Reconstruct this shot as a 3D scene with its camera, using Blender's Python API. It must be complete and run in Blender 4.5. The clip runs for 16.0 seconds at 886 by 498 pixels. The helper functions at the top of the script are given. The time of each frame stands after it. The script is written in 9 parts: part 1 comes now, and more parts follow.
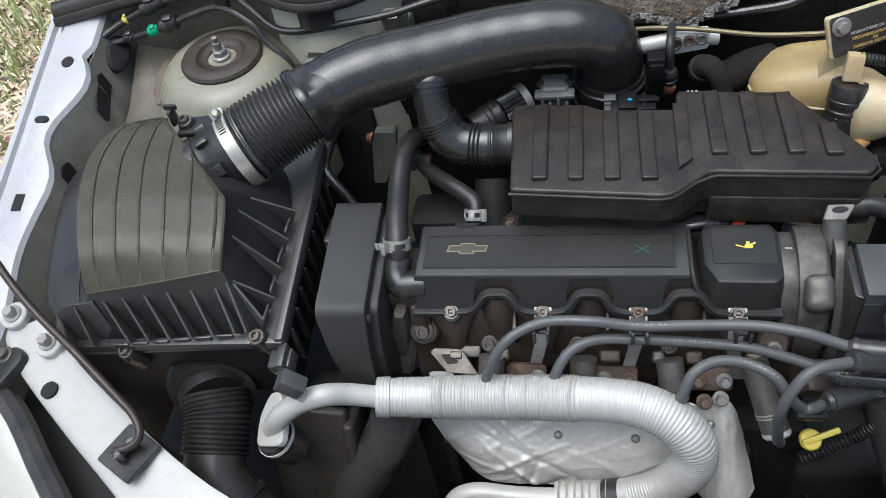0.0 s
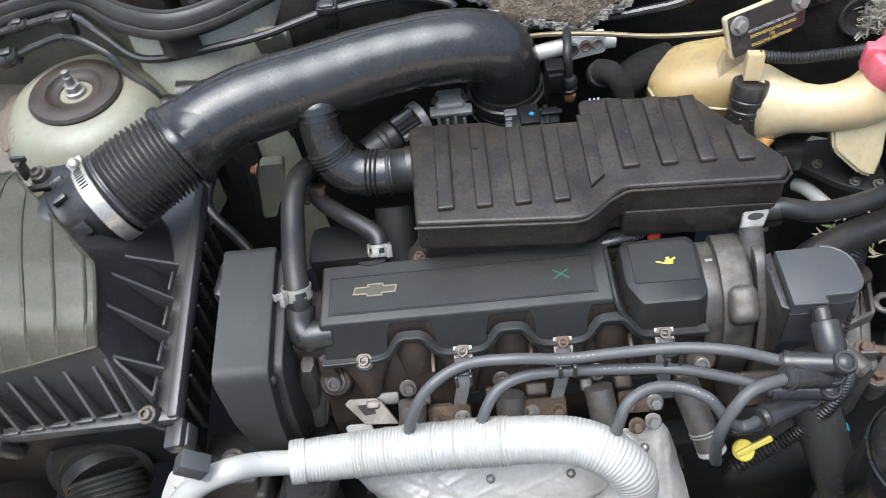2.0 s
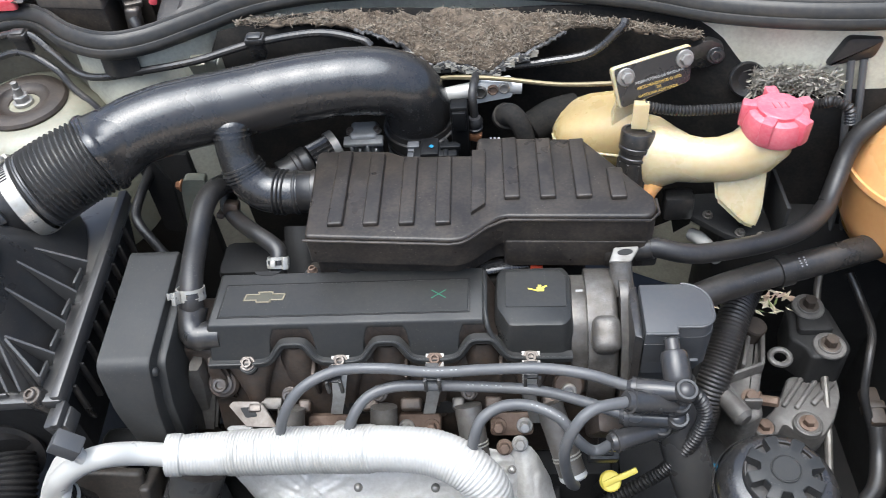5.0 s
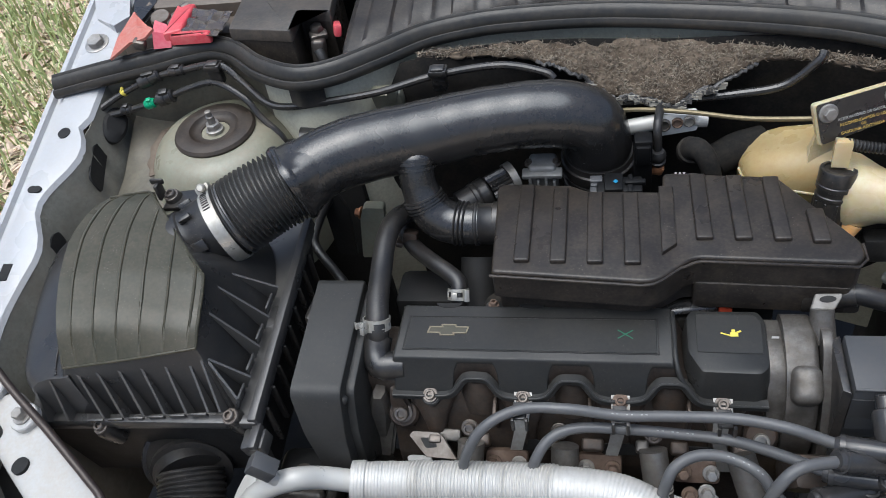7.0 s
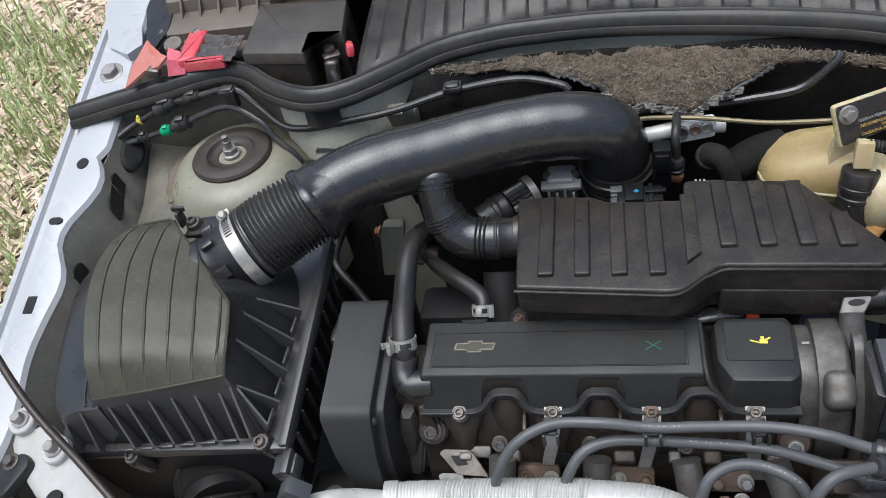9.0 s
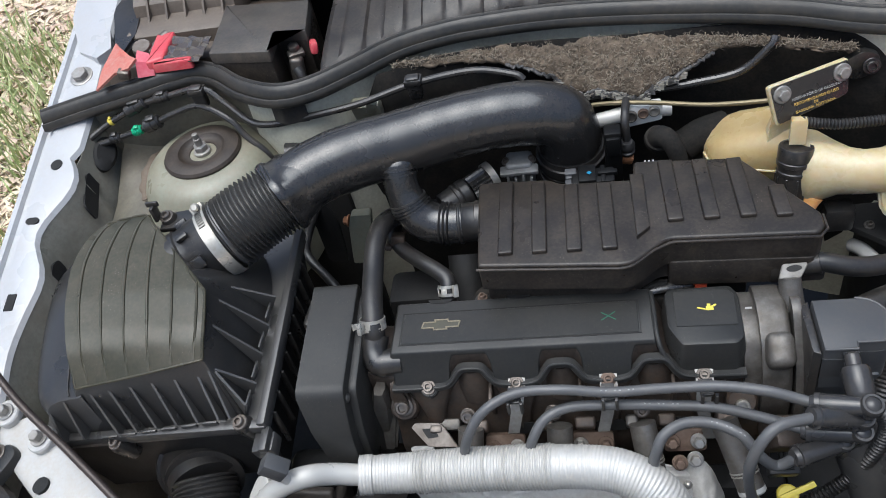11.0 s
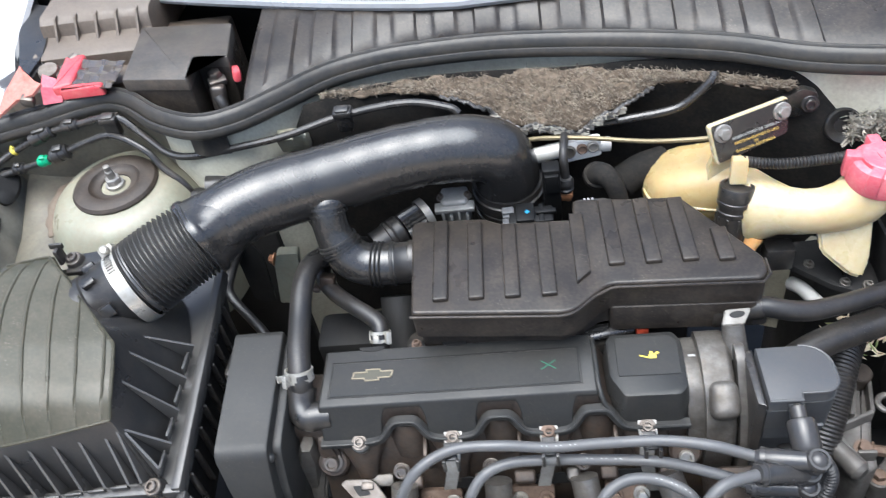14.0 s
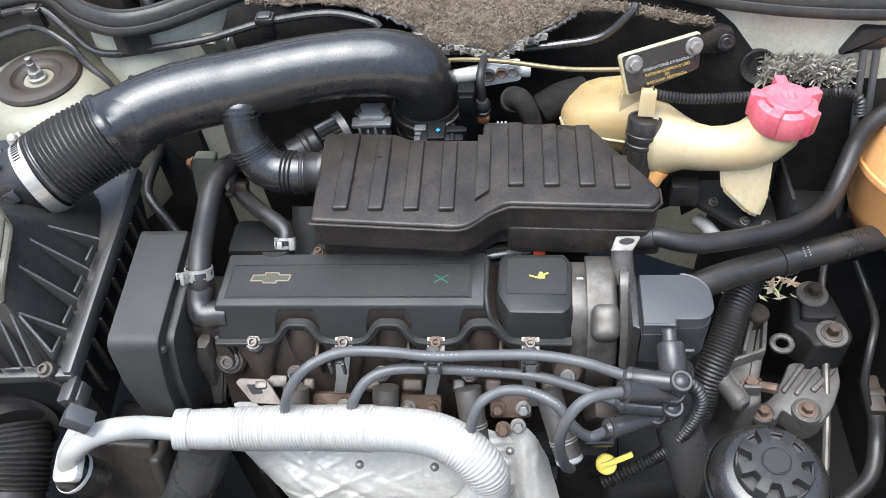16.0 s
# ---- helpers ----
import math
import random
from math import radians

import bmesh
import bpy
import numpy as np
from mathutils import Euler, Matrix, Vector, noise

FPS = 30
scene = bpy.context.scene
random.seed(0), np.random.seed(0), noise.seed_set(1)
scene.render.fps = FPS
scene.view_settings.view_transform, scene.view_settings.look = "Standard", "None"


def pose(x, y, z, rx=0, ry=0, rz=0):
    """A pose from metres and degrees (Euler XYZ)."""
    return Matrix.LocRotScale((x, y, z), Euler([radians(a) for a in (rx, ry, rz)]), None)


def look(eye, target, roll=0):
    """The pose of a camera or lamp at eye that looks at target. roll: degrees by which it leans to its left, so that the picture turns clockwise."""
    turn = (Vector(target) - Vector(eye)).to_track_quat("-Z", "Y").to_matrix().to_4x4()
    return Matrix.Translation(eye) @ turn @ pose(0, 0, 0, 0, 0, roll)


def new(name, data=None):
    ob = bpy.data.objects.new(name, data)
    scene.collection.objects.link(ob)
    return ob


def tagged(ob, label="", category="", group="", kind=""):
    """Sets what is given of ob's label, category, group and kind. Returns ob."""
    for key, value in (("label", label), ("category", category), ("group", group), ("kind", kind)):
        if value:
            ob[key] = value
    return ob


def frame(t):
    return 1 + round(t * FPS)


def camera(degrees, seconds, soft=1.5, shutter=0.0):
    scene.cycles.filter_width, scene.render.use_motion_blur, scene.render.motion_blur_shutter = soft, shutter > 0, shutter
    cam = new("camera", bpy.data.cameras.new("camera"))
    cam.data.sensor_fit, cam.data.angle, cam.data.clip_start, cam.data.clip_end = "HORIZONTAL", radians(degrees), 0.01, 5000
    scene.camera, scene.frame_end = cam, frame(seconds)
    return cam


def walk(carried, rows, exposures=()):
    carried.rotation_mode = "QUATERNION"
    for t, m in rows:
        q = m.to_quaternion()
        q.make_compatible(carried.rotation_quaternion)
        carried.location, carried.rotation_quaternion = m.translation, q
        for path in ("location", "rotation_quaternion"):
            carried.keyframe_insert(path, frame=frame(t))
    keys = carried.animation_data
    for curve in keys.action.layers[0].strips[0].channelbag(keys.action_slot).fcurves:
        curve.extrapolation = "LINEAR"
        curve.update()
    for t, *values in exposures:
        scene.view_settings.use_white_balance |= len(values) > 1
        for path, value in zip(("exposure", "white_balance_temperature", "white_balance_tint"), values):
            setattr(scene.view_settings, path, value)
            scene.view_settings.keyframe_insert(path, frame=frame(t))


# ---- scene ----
cam = camera(57.2, 16.0, soft=0.6, shutter=0.4)
PATH = [
    (0, (0.0069, 0.0402, 1.3534), (-0.1795, 0.6888, 0.6155), -12.43),
    (0.5, (0.0137, 0.0420, 1.3475), (-0.1568, 0.6939, 0.6087), -11.68),
    (1, (0.0205, 0.0147, 1.3397), (-0.1317, 0.6685, 0.5985), -11.22),
    (1.5, (0.0105, 0.0642, 1.3235), (-0.1002, 0.7032, 0.5623), -9.86),
    (2, (-0.0111, 0.1155, 1.3410), (-0.0685, 0.7547, 0.5742), -9.52),
    (2.5, (-0.0241, 0.1211, 1.3417), (-0.0052, 0.7738, 0.5843), -7.85),
    (3, (0.0064, 0.1002, 1.3439), (0.0508, 0.7771, 0.6092), -7.07),
    (3.2, (0.0379, 0.0899, 1.3479), (0.0817, 0.7624, 0.6090), -6.69),
    (5.3, (0.1108, 0.0509, 1.3290), (0.0080, 0.7551, 0.6264), -6.98),
    (5.5, (0.1006, 0.0583, 1.3315), (-0.0172, 0.7607, 0.6296), -7.53),
    (6, (0.0545, 0.0695, 1.3473), (-0.0997, 0.7704, 0.6509), -8.47),
    (6.5, (0.0432, 0.0728, 1.3537), (-0.1456, 0.7696, 0.6617), -10.69),
    (7, (0.0407, 0.0671, 1.3562), (-0.1690, 0.7637, 0.6701), -11.90),
    (7.5, (0.0403, 0.0566, 1.3563), (-0.1876, 0.7510, 0.6737), -12.88),
    (8, (0.0489, 0.0577, 1.3594), (-0.1910, 0.7515, 0.6803), -13.81),
    (8.2, (0.0459, 0.0618, 1.3581), (-0.1962, 0.7574, 0.6817), -14.10),
    (10.3, (0.0144, 0.0763, 1.3800), (-0.1713, 0.7827, 0.6970), -15.15),
    (10.5, (0.0222, 0.0663, 1.3786), (-0.1654, 0.7723, 0.6957), -15.15),
    (11, (0.0466, 0.0337, 1.3790), (-0.1449, 0.7379, 0.6953), -15.04),
    (11.5, (0.0550, 0.0086, 1.3590), (-0.1749, 0.7015, 0.6757), -14.66),
    (12, (0.0785, -0.0036, 1.3698), (-0.1782, 0.6769, 0.6834), -14.86),
    (12.5, (0.0666, 0.0124, 1.3658), (-0.1928, 0.6952, 0.6828), -14.51),
    (13, (0.0373, 0.0573, 1.3757), (-0.2182, 0.7439, 0.6950), -14.04),
    (13.5, (0.0284, 0.0908, 1.3868), (-0.1725, 0.8052, 0.7165), -14.67),
    (14, (0.0459, 0.0894, 1.3725), (-0.0683, 0.8045, 0.6829), -11.10),
    (14.5, (0.0899, 0.0624, 1.3599), (-0.0226, 0.7553, 0.6477), -10.65),
    (15, (0.1200, 0.0587, 1.3494), (0.0156, 0.7432, 0.6280), -8.53),
    (15.5, (0.1283, 0.0647, 1.3469), (0.0267, 0.7373, 0.6140), -8.03),
    (16, (0.1263, 0.0626, 1.3521), (0.0239, 0.7295, 0.6140), -6.97),
]
EXPOSURES = [(0.0, 0.17, 5640, 5), (0.6, 0.35, 5640, 5), (1.0, 0.26, 5640, 5), (1.5, -0.22, 5640, 5), (2.1, 0.97, 5640, 5), (2.5, 1.14, 5640, 5), (3.0, 0.97, 5640, 5), (3.2, 0.97, 5640, 5), (5.3, 0.97, 5640, 5),
             (6.5, 0.17, 5640, 5), (8.2, 0.09, 5640, 5), (10.3, 0.17, 5640, 5), (12.5, 0.23, 5640, 5), (13.3, 0.4, 5640, 5), (14.0, 1.12, 5640, 5), (16.0, 1.06, 5640, 5)]
walk(cam, [(t, look(eye, target, roll)) for t, eye, target, roll in PATH], EXPOSURES)

# ---- light: bright haze with a wide soft sun high overhead ----
world = bpy.data.worlds.new("overcast_sky")
scene.world = world
world.use_nodes = True
wn = world.node_tree
wn.nodes.clear()
sky = wn.nodes.new("ShaderNodeTexSky")
sky.sky_type, sky.sun_disc = "NISHITA", False
sky.sun_elevation, sky.sun_rotation = radians(79), radians(226)
sky.dust_density, sky.ozone_density, sky.air_density = 6.5, 0.4, 0.8
wbg = wn.nodes.new("ShaderNodeBackground")
wbg.inputs["Strength"].default_value = 0.15
wout = wn.nodes.new("ShaderNodeOutputWorld")
wn.links.new(sky.outputs[0], wbg.inputs[0])
wn.links.new(wbg.outputs[0], wout.inputs[0])
sun_data = bpy.data.lights.new("sun", "SUN")
sun_data.energy, sun_data.angle, sun_data.color = 2.1, radians(66), (1.0, 0.975, 0.935)
sun = new("sun", sun_data)
sun.matrix_world = look((-0.33, -0.35, 2.57), (0, 0, 0))

# ---- materials ----
def rgb(c):
    return (c[0], c[1], c[2], 1.0)


def material(name, base, second=None, rough=0.5, metal=0.0, fine=180.0, coarse=14.0, mix=0.45, bump=0.15, grain=500.0,
             spread=0.12, dust=None, dust_amount=0.0, coat=0.0, sss=0.0, spec=0.5, wave=None, specks=0.0, edge=0.0):
    """A surface with grain, blotches and roughness changes, in metres; dust settles in patches."""
    m = bpy.data.materials.new(name)
    m.use_nodes = True
    t = m.node_tree
    n, l = t.nodes, t.links
    b = n["Principled BSDF"]
    geo = n.new("ShaderNodeNewGeometry")
    info = n.new("ShaderNodeObjectInfo")
    off = n.new("ShaderNodeVectorMath")
    off.operation = "ADD"
    comb = n.new("ShaderNodeCombineXYZ")
    for k in range(3):
        l.new(info.outputs["Random"], comb.inputs[k])
    l.new(geo.outputs["Position"], off.inputs[0])
    l.new(comb.outputs[0], off.inputs[1])
    vec = off.outputs[0]

    def noise_tex(scale, detail=4.0, r=0.6):
        x = n.new("ShaderNodeTexNoise")
        x.inputs["Scale"].default_value, x.inputs["Detail"].default_value, x.inputs["Roughness"].default_value = scale, detail, r
        l.new(vec, x.inputs["Vector"])
        return x.outputs["Fac"]

    def ramp(src, lo, hi, a=0.0, z=1.0):
        x = n.new("ShaderNodeMapRange")
        x.inputs["From Min"].default_value, x.inputs["From Max"].default_value = lo, hi
        x.inputs["To Min"].default_value, x.inputs["To Max"].default_value = a, z
        l.new(src, x.inputs["Value"])
        return x.outputs[0]

    def blend(fac, a, z):
        x = n.new("ShaderNodeMix")
        x.data_type = "RGBA"
        l.new(fac, x.inputs["Factor"])
        for sock, v in ((x.inputs["A"], a), (x.inputs["B"], z)):
            if isinstance(v, tuple):
                sock.default_value = rgb(v)
            else:
                l.new(v, sock)
        return x.outputs["Result"]

    if second is None:
        second = tuple(v * 0.7 for v in base)
    n1, n2 = noise_tex(coarse), noise_tex(fine, 5.0, 0.7)
    col = blend(ramp(n1, 0.35, 0.7, 0.0, mix), base, second)
    col = blend(ramp(n2, 0.4, 0.75, 0.0, mix * 0.7), col, second)
    rough_src = ramp(n1, 0.3, 0.7, max(0.03, rough - spread), min(1.0, rough + spread))
    if dust:
        spots = noise_tex(coarse * 2.3, 8.0, 0.75)
        speck = noise_tex(fine * 1.7, 2.0, 0.5)
        both = n.new("ShaderNodeMath")
        both.operation = "MULTIPLY_ADD"
        l.new(speck, both.inputs[0])
        both.inputs[1].default_value = 0.45
        l.new(spots, both.inputs[2])
        col = blend(ramp(both.outputs[0], 0.62, 0.95, 0.0, dust_amount), col, dust)
    if specks:
        vor = n.new("ShaderNodeTexVoronoi")
        vor.inputs["Scale"].default_value = 330.0
        l.new(vec, vor.inputs["Vector"])
        pick = ramp(noise_tex(38.0, 3.0, 0.6), 0.5, 0.72, 0.0, 1.0)
        dot = ramp(vor.outputs["Distance"], 0.22, 0.12, 0.0, specks)
        both2 = n.new("ShaderNodeMath")
        both2.operation = "MULTIPLY"
        l.new(pick, both2.inputs[0])
        l.new(dot, both2.inputs[1])
        col = blend(both2.outputs[0], col, (0.34, 0.3, 0.25))
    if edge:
        # paler edges: some rubbing, and the glint of rounded edges put into the colour
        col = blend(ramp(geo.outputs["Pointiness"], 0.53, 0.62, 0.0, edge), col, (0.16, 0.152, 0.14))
    if wave:
        w = n.new("ShaderNodeTexWave")
        w.inputs["Scale"].default_value, w.inputs["Distortion"].default_value = wave[0], 6.0
        l.new(vec, w.inputs["Vector"])
        col = blend(ramp(w.outputs["Fac"], 0.2, 0.9, 0.0, wave[1]), col, second)
    l.new(col, b.inputs["Base Color"])
    l.new(rough_src, b.inputs["Roughness"])
    b.inputs["Metallic"].default_value = metal
    b.inputs["Specular IOR Level"].default_value = spec
    b.inputs["Coat Weight"].default_value = coat
    b.inputs["Coat Roughness"].default_value = 0.15
    if sss:
        b.inputs["Subsurface Weight"].default_value = sss
        b.inputs["Subsurface Radius"].default_value = (0.02, 0.012, 0.005)
        b.inputs["Subsurface Scale"].default_value = 0.6
    if bump:
        bp = n.new("ShaderNodeBump")
        bp.inputs["Strength"].default_value, bp.inputs["Distance"].default_value = bump, 0.0006
        add = n.new("ShaderNodeMath")
        add.operation = "MULTIPLY_ADD"
        l.new(noise_tex(grain, 3.0, 0.6), add.inputs[0])
        add.inputs[1].default_value = 0.6
        l.new(noise_tex(grain * 0.12, 4.0, 0.6), add.inputs[2])
        l.new(add.outputs[0], bp.inputs["Height"])
        l.new(bp.outputs[0], b.inputs["Normal"])
    return m


DUST = (0.16, 0.125, 0.09)
M_PLASTIC = material("black_plastic", (0.016, 0.016, 0.016), (0.026, 0.025, 0.024), rough=0.32, spec=0.6, dust=DUST, dust_amount=0.22, specks=0.35)
M_PLUG = material("clean_black_plug_plastic", (0.006, 0.006, 0.006), (0.01, 0.01, 0.01), rough=0.38, spec=0.14, bump=0.05)
M_SMOOTH = material("smooth_black_plastic", (0.0175, 0.0173, 0.0172), (0.026, 0.0253, 0.0245), rough=0.26, spec=0.75, spread=0.07, bump=0.05, dust=DUST, dust_amount=0.1, specks=0.15)
M_AIRBOX = material("airbox_plastic", (0.035, 0.035, 0.0215), (0.047, 0.043, 0.0275), rough=0.36, spec=0.36, bump=0.15, dust=DUST, dust_amount=0.25, specks=0.55)
M_PLENUM = material("dusty_black_plastic", (0.0165, 0.0143, 0.0128), (0.028, 0.0242, 0.021), rough=0.35, spec=0.37, bump=0.2, dust=DUST, dust_amount=0.22, specks=0.3)
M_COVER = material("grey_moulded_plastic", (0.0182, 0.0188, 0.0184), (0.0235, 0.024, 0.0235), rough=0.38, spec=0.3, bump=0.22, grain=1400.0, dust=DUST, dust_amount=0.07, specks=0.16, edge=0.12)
# airbox sides: less dust than the lid, plus side shade in the colour
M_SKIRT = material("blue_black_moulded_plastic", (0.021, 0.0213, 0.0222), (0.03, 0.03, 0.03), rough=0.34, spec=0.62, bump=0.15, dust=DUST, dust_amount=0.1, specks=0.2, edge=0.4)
M_RUBBER = material("black_rubber", (0.015, 0.015, 0.0155), (0.024, 0.023, 0.022), rough=0.38, dust=DUST, dust_amount=0.12, specks=0.3)
M_SEAL = material("weathered_rubber", (0.024, 0.0235, 0.0215), (0.033, 0.031, 0.0275), rough=0.4, spec=0.38, fine=90.0, coarse=6.0, bump=0.08, dust=DUST, dust_amount=0.18)
M_LEAD = material("grey_silicone", (0.092, 0.093, 0.094), (0.07, 0.07, 0.071), rough=0.42, bump=0.08, dust=DUST, dust_amount=0.1)
M_CAST = material("oily_cast_aluminium", (0.1, 0.083, 0.07), (0.032, 0.025, 0.02), rough=0.46, metal=0.4, coarse=22.0, mix=0.9, bump=0.6, grain=900.0, dust=(0.1, 0.06, 0.035), dust_amount=0.5)
M_CASTCLEAN = material("cast_aluminium", (0.18, 0.17, 0.155), (0.06, 0.053, 0.045), rough=0.42, metal=0.5, coarse=34.0, mix=0.95, bump=0.6, grain=900.0, dust=(0.11, 0.08, 0.05), dust_amount=0.25)
M_WELL = material("oil_browned_plastic", (0.052, 0.042, 0.035), (0.026, 0.021, 0.018), rough=0.42, coarse=45.0, mix=0.9, bump=0.3, dust=(0.1, 0.07, 0.05), dust_amount=0.4)
# insulation mat; on rear hoses, shelf and front wall it stands for shade
M_MATSHADE = material("matt_black_mat_and_shade", (0.012, 0.0118, 0.0112), (0.02, 0.019, 0.0175), rough=0.85, spec=0.15, bump=0.4, dust=DUST, dust_amount=0.12)
M_ROD = material("browned_steel_rod", (0.05, 0.036, 0.03), (0.028, 0.021, 0.018), rough=0.4, metal=0.3, coarse=30.0, mix=0.8, bump=0.1)
# dark metal, blackened to stand for deep shade where it fills the bay's gaps
M_IRONSHADE = material("dark_metal_and_bay_shade", (0.02, 0.0195, 0.019), (0.012, 0.0118, 0.0115), rough=0.6, spec=0.25, mix=0.8, bump=0.5, dust=(0.04, 0.036, 0.032), dust_amount=0.2)
M_RUST = material("rusty_steel", (0.17, 0.118, 0.086), (0.08, 0.05, 0.034), rough=0.7, metal=0.2, mix=0.9, coarse=60.0, bump=0.6)
M_STEEL = material("zinc_steel", (0.4, 0.385, 0.36), (0.2, 0.18, 0.15), rough=0.42, metal=0.6, coarse=40.0, mix=0.7, bump=0.15)
M_OLDBOLT = material("tarnished_bolt_steel", (0.19, 0.17, 0.15), (0.09, 0.072, 0.058), rough=0.45, metal=0.7, coarse=70.0, mix=0.8, bump=0.2)
M_ALU = material("bare_aluminium_tube", (0.48, 0.47, 0.44), (0.46, 0.435, 0.38), rough=0.36, metal=0.15, coarse=25.0, mix=0.4, bump=0.08)
M_SLEEVE = material("aluminium_foil_sleeve", (0.52, 0.51, 0.48), (0.38, 0.355, 0.31), rough=0.5, metal=0.25, coarse=34.0, mix=0.55, bump=0.3, grain=260.0)
M_SHIELD = material("embossed_aluminium", (0.82, 0.8, 0.76), (0.58, 0.55, 0.49), rough=0.42, metal=0.1, coarse=16.0, mix=0.6, bump=0.5, grain=110.0, dust=(0.3, 0.26, 0.2), dust_amount=0.3)
M_PAINT = material("silver_white_paint", (0.45, 0.455, 0.465), (0.38, 0.38, 0.378), rough=0.3, coarse=9.0, mix=0.5, bump=0.04, coat=0.4, dust=(0.4, 0.34, 0.26), dust_amount=0.25)
M_INNER = material("dusty_inner_panel_paint", (0.275, 0.28, 0.212), (0.15, 0.14, 0.1), rough=0.36, coarse=11.0, mix=0.7, bump=0.12, dust=(0.25, 0.19, 0.13), dust_amount=0.5)
M_SIDE = material("grey_sealed_panel", (0.27, 0.265, 0.225), (0.13, 0.12, 0.095), rough=0.36, coarse=14.0, mix=0.8, bump=0.2, dust=(0.2, 0.16, 0.12), dust_amount=0.4)
M_TUBE = material("dull_grey_metal", (0.17, 0.16, 0.145), (0.08, 0.072, 0.062), rough=0.45, metal=0.5, coarse=30.0, mix=0.8, bump=0.3, dust=(0.12, 0.09, 0.06), dust_amount=0.4)
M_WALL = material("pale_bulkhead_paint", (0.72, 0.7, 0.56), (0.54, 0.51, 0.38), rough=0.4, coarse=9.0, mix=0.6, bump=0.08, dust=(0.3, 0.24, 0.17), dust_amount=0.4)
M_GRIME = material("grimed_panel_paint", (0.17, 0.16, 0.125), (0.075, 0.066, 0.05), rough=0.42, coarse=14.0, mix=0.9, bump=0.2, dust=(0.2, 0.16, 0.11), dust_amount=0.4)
M_PANEL = material("white_front_panel_paint", (0.47, 0.468, 0.455), (0.37, 0.355, 0.325), rough=0.4, coarse=13.0, mix=0.6, bump=0.08, dust=(0.4, 0.33, 0.24), dust_amount=0.45)
M_JAR = material("yellowed_translucent_plastic", (0.56, 0.495, 0.325), (0.45, 0.335, 0.165), rough=0.3, coarse=13.0, mix=0.8, bump=0.04, sss=0.5)
# jar plastic darkened and ambered for the poorly lit rear chamber
M_JARSHADE = material("unlit_amber_plastic", (0.46, 0.365, 0.19), (0.34, 0.235, 0.09), rough=0.3, coarse=16.0, mix=0.8, bump=0.04, sss=0.5)
M_TANK = material("amber_coolant_plastic", (0.74, 0.4, 0.16), (0.62, 0.3, 0.1), rough=0.3, coarse=8.0, mix=0.6, bump=0.04, sss=0.4)
M_RED = material("red_plastic", (0.62, 0.06, 0.08), (0.5, 0.045, 0.06), rough=0.4, bump=0.08, dust=(0.6, 0.35, 0.3), dust_amount=0.3)
M_BATTERY = material("dusty_tan_plastic", (0.085, 0.066, 0.05), (0.13, 0.105, 0.082), rough=0.5, coarse=16.0, mix=0.7, bump=0.15, dust=(0.2, 0.155, 0.115), dust_amount=0.35)
M_FADEDRED = material("faded_red_plastic_flap", (0.5, 0.085, 0.055), (0.42, 0.17, 0.13), rough=0.5, coarse=22.0, mix=0.8, bump=0.1, dust=(0.5, 0.36, 0.3), dust_amount=0.5)
M_CAPRED = material("faded_red_plastic", (0.6, 0.085, 0.12), (0.66, 0.15, 0.18), rough=0.4, bump=0.08, dust=(0.7, 0.4, 0.4), dust_amount=0.3)
M_SHRED = material("shredded_foil", (0.5, 0.47, 0.4), (0.24, 0.215, 0.17), rough=0.5, metal=0.2, coarse=60.0, mix=0.8, bump=0.0)
M_SMOKE = material("smoky_clear_plastic", (0.05, 0.038, 0.03), (0.11, 0.09, 0.07), rough=0.12, coarse=30.0, mix=0.6, bump=0.05, coat=0.6)
M_YELLOW = material("yellow_plastic", (0.8, 0.66, 0.1), (0.65, 0.5, 0.07), rough=0.4, bump=0.06)
M_GREEN = material("green_plastic", (0.02, 0.35, 0.16), rough=0.4, bump=0.05)
M_GREENPEN = material("green_paint_pen", (0.02, 0.14, 0.08), rough=0.5, bump=0.05)
M_WHITE = material("white_plastic", (0.7, 0.69, 0.66), rough=0.45, bump=0.05)
M_PALE = material("dirty_white_plastic", (0.42, 0.42, 0.4), (0.3, 0.29, 0.27), rough=0.45, bump=0.05)
M_PRINT = material("pale_print", (0.25, 0.25, 0.25), rough=0.5, bump=0.0)
M_GOLDPRINT = material("gold_print", (0.62, 0.42, 0.1), rough=0.5, bump=0.0)
M_EMBLEM = material("worn_gold_outline", (0.34, 0.29, 0.2), (0.2, 0.17, 0.12), rough=0.4, metal=0.4, bump=0.05)
M_BADGE = material("dull_bronze_paint", (0.075, 0.07, 0.048), (0.04, 0.038, 0.03), rough=0.45, bump=0.05)
M_BRASS = material("dull_brass_pipe", (0.2, 0.165, 0.095), (0.13, 0.105, 0.06), rough=0.4, metal=0.5, bump=0.08)
M_FELT = material("shredded_insulation", (0.15, 0.114, 0.078), (0.045, 0.032, 0.021), rough=0.95, coarse=45.0, mix=0.9, bump=1.0, grain=300.0)
M_FIBRE = material("grey_fibres", (0.27, 0.228, 0.172), (0.075, 0.054, 0.036), rough=0.8, coarse=70.0, mix=0.8, bump=0.0)
M_FOILDARK = material("crinkled_dark_foil", (0.025, 0.025, 0.024), (0.2, 0.19, 0.18), rough=0.5, metal=0.4, coarse=110.0, mix=0.9, bump=1.0, grain=160.0)
M_COIL = material("dusty_grey_plastic", (0.055, 0.057, 0.06), (0.068, 0.068, 0.069), rough=0.42, bump=0.2, grain=1400.0, dust=DUST, dust_amount=0.1)
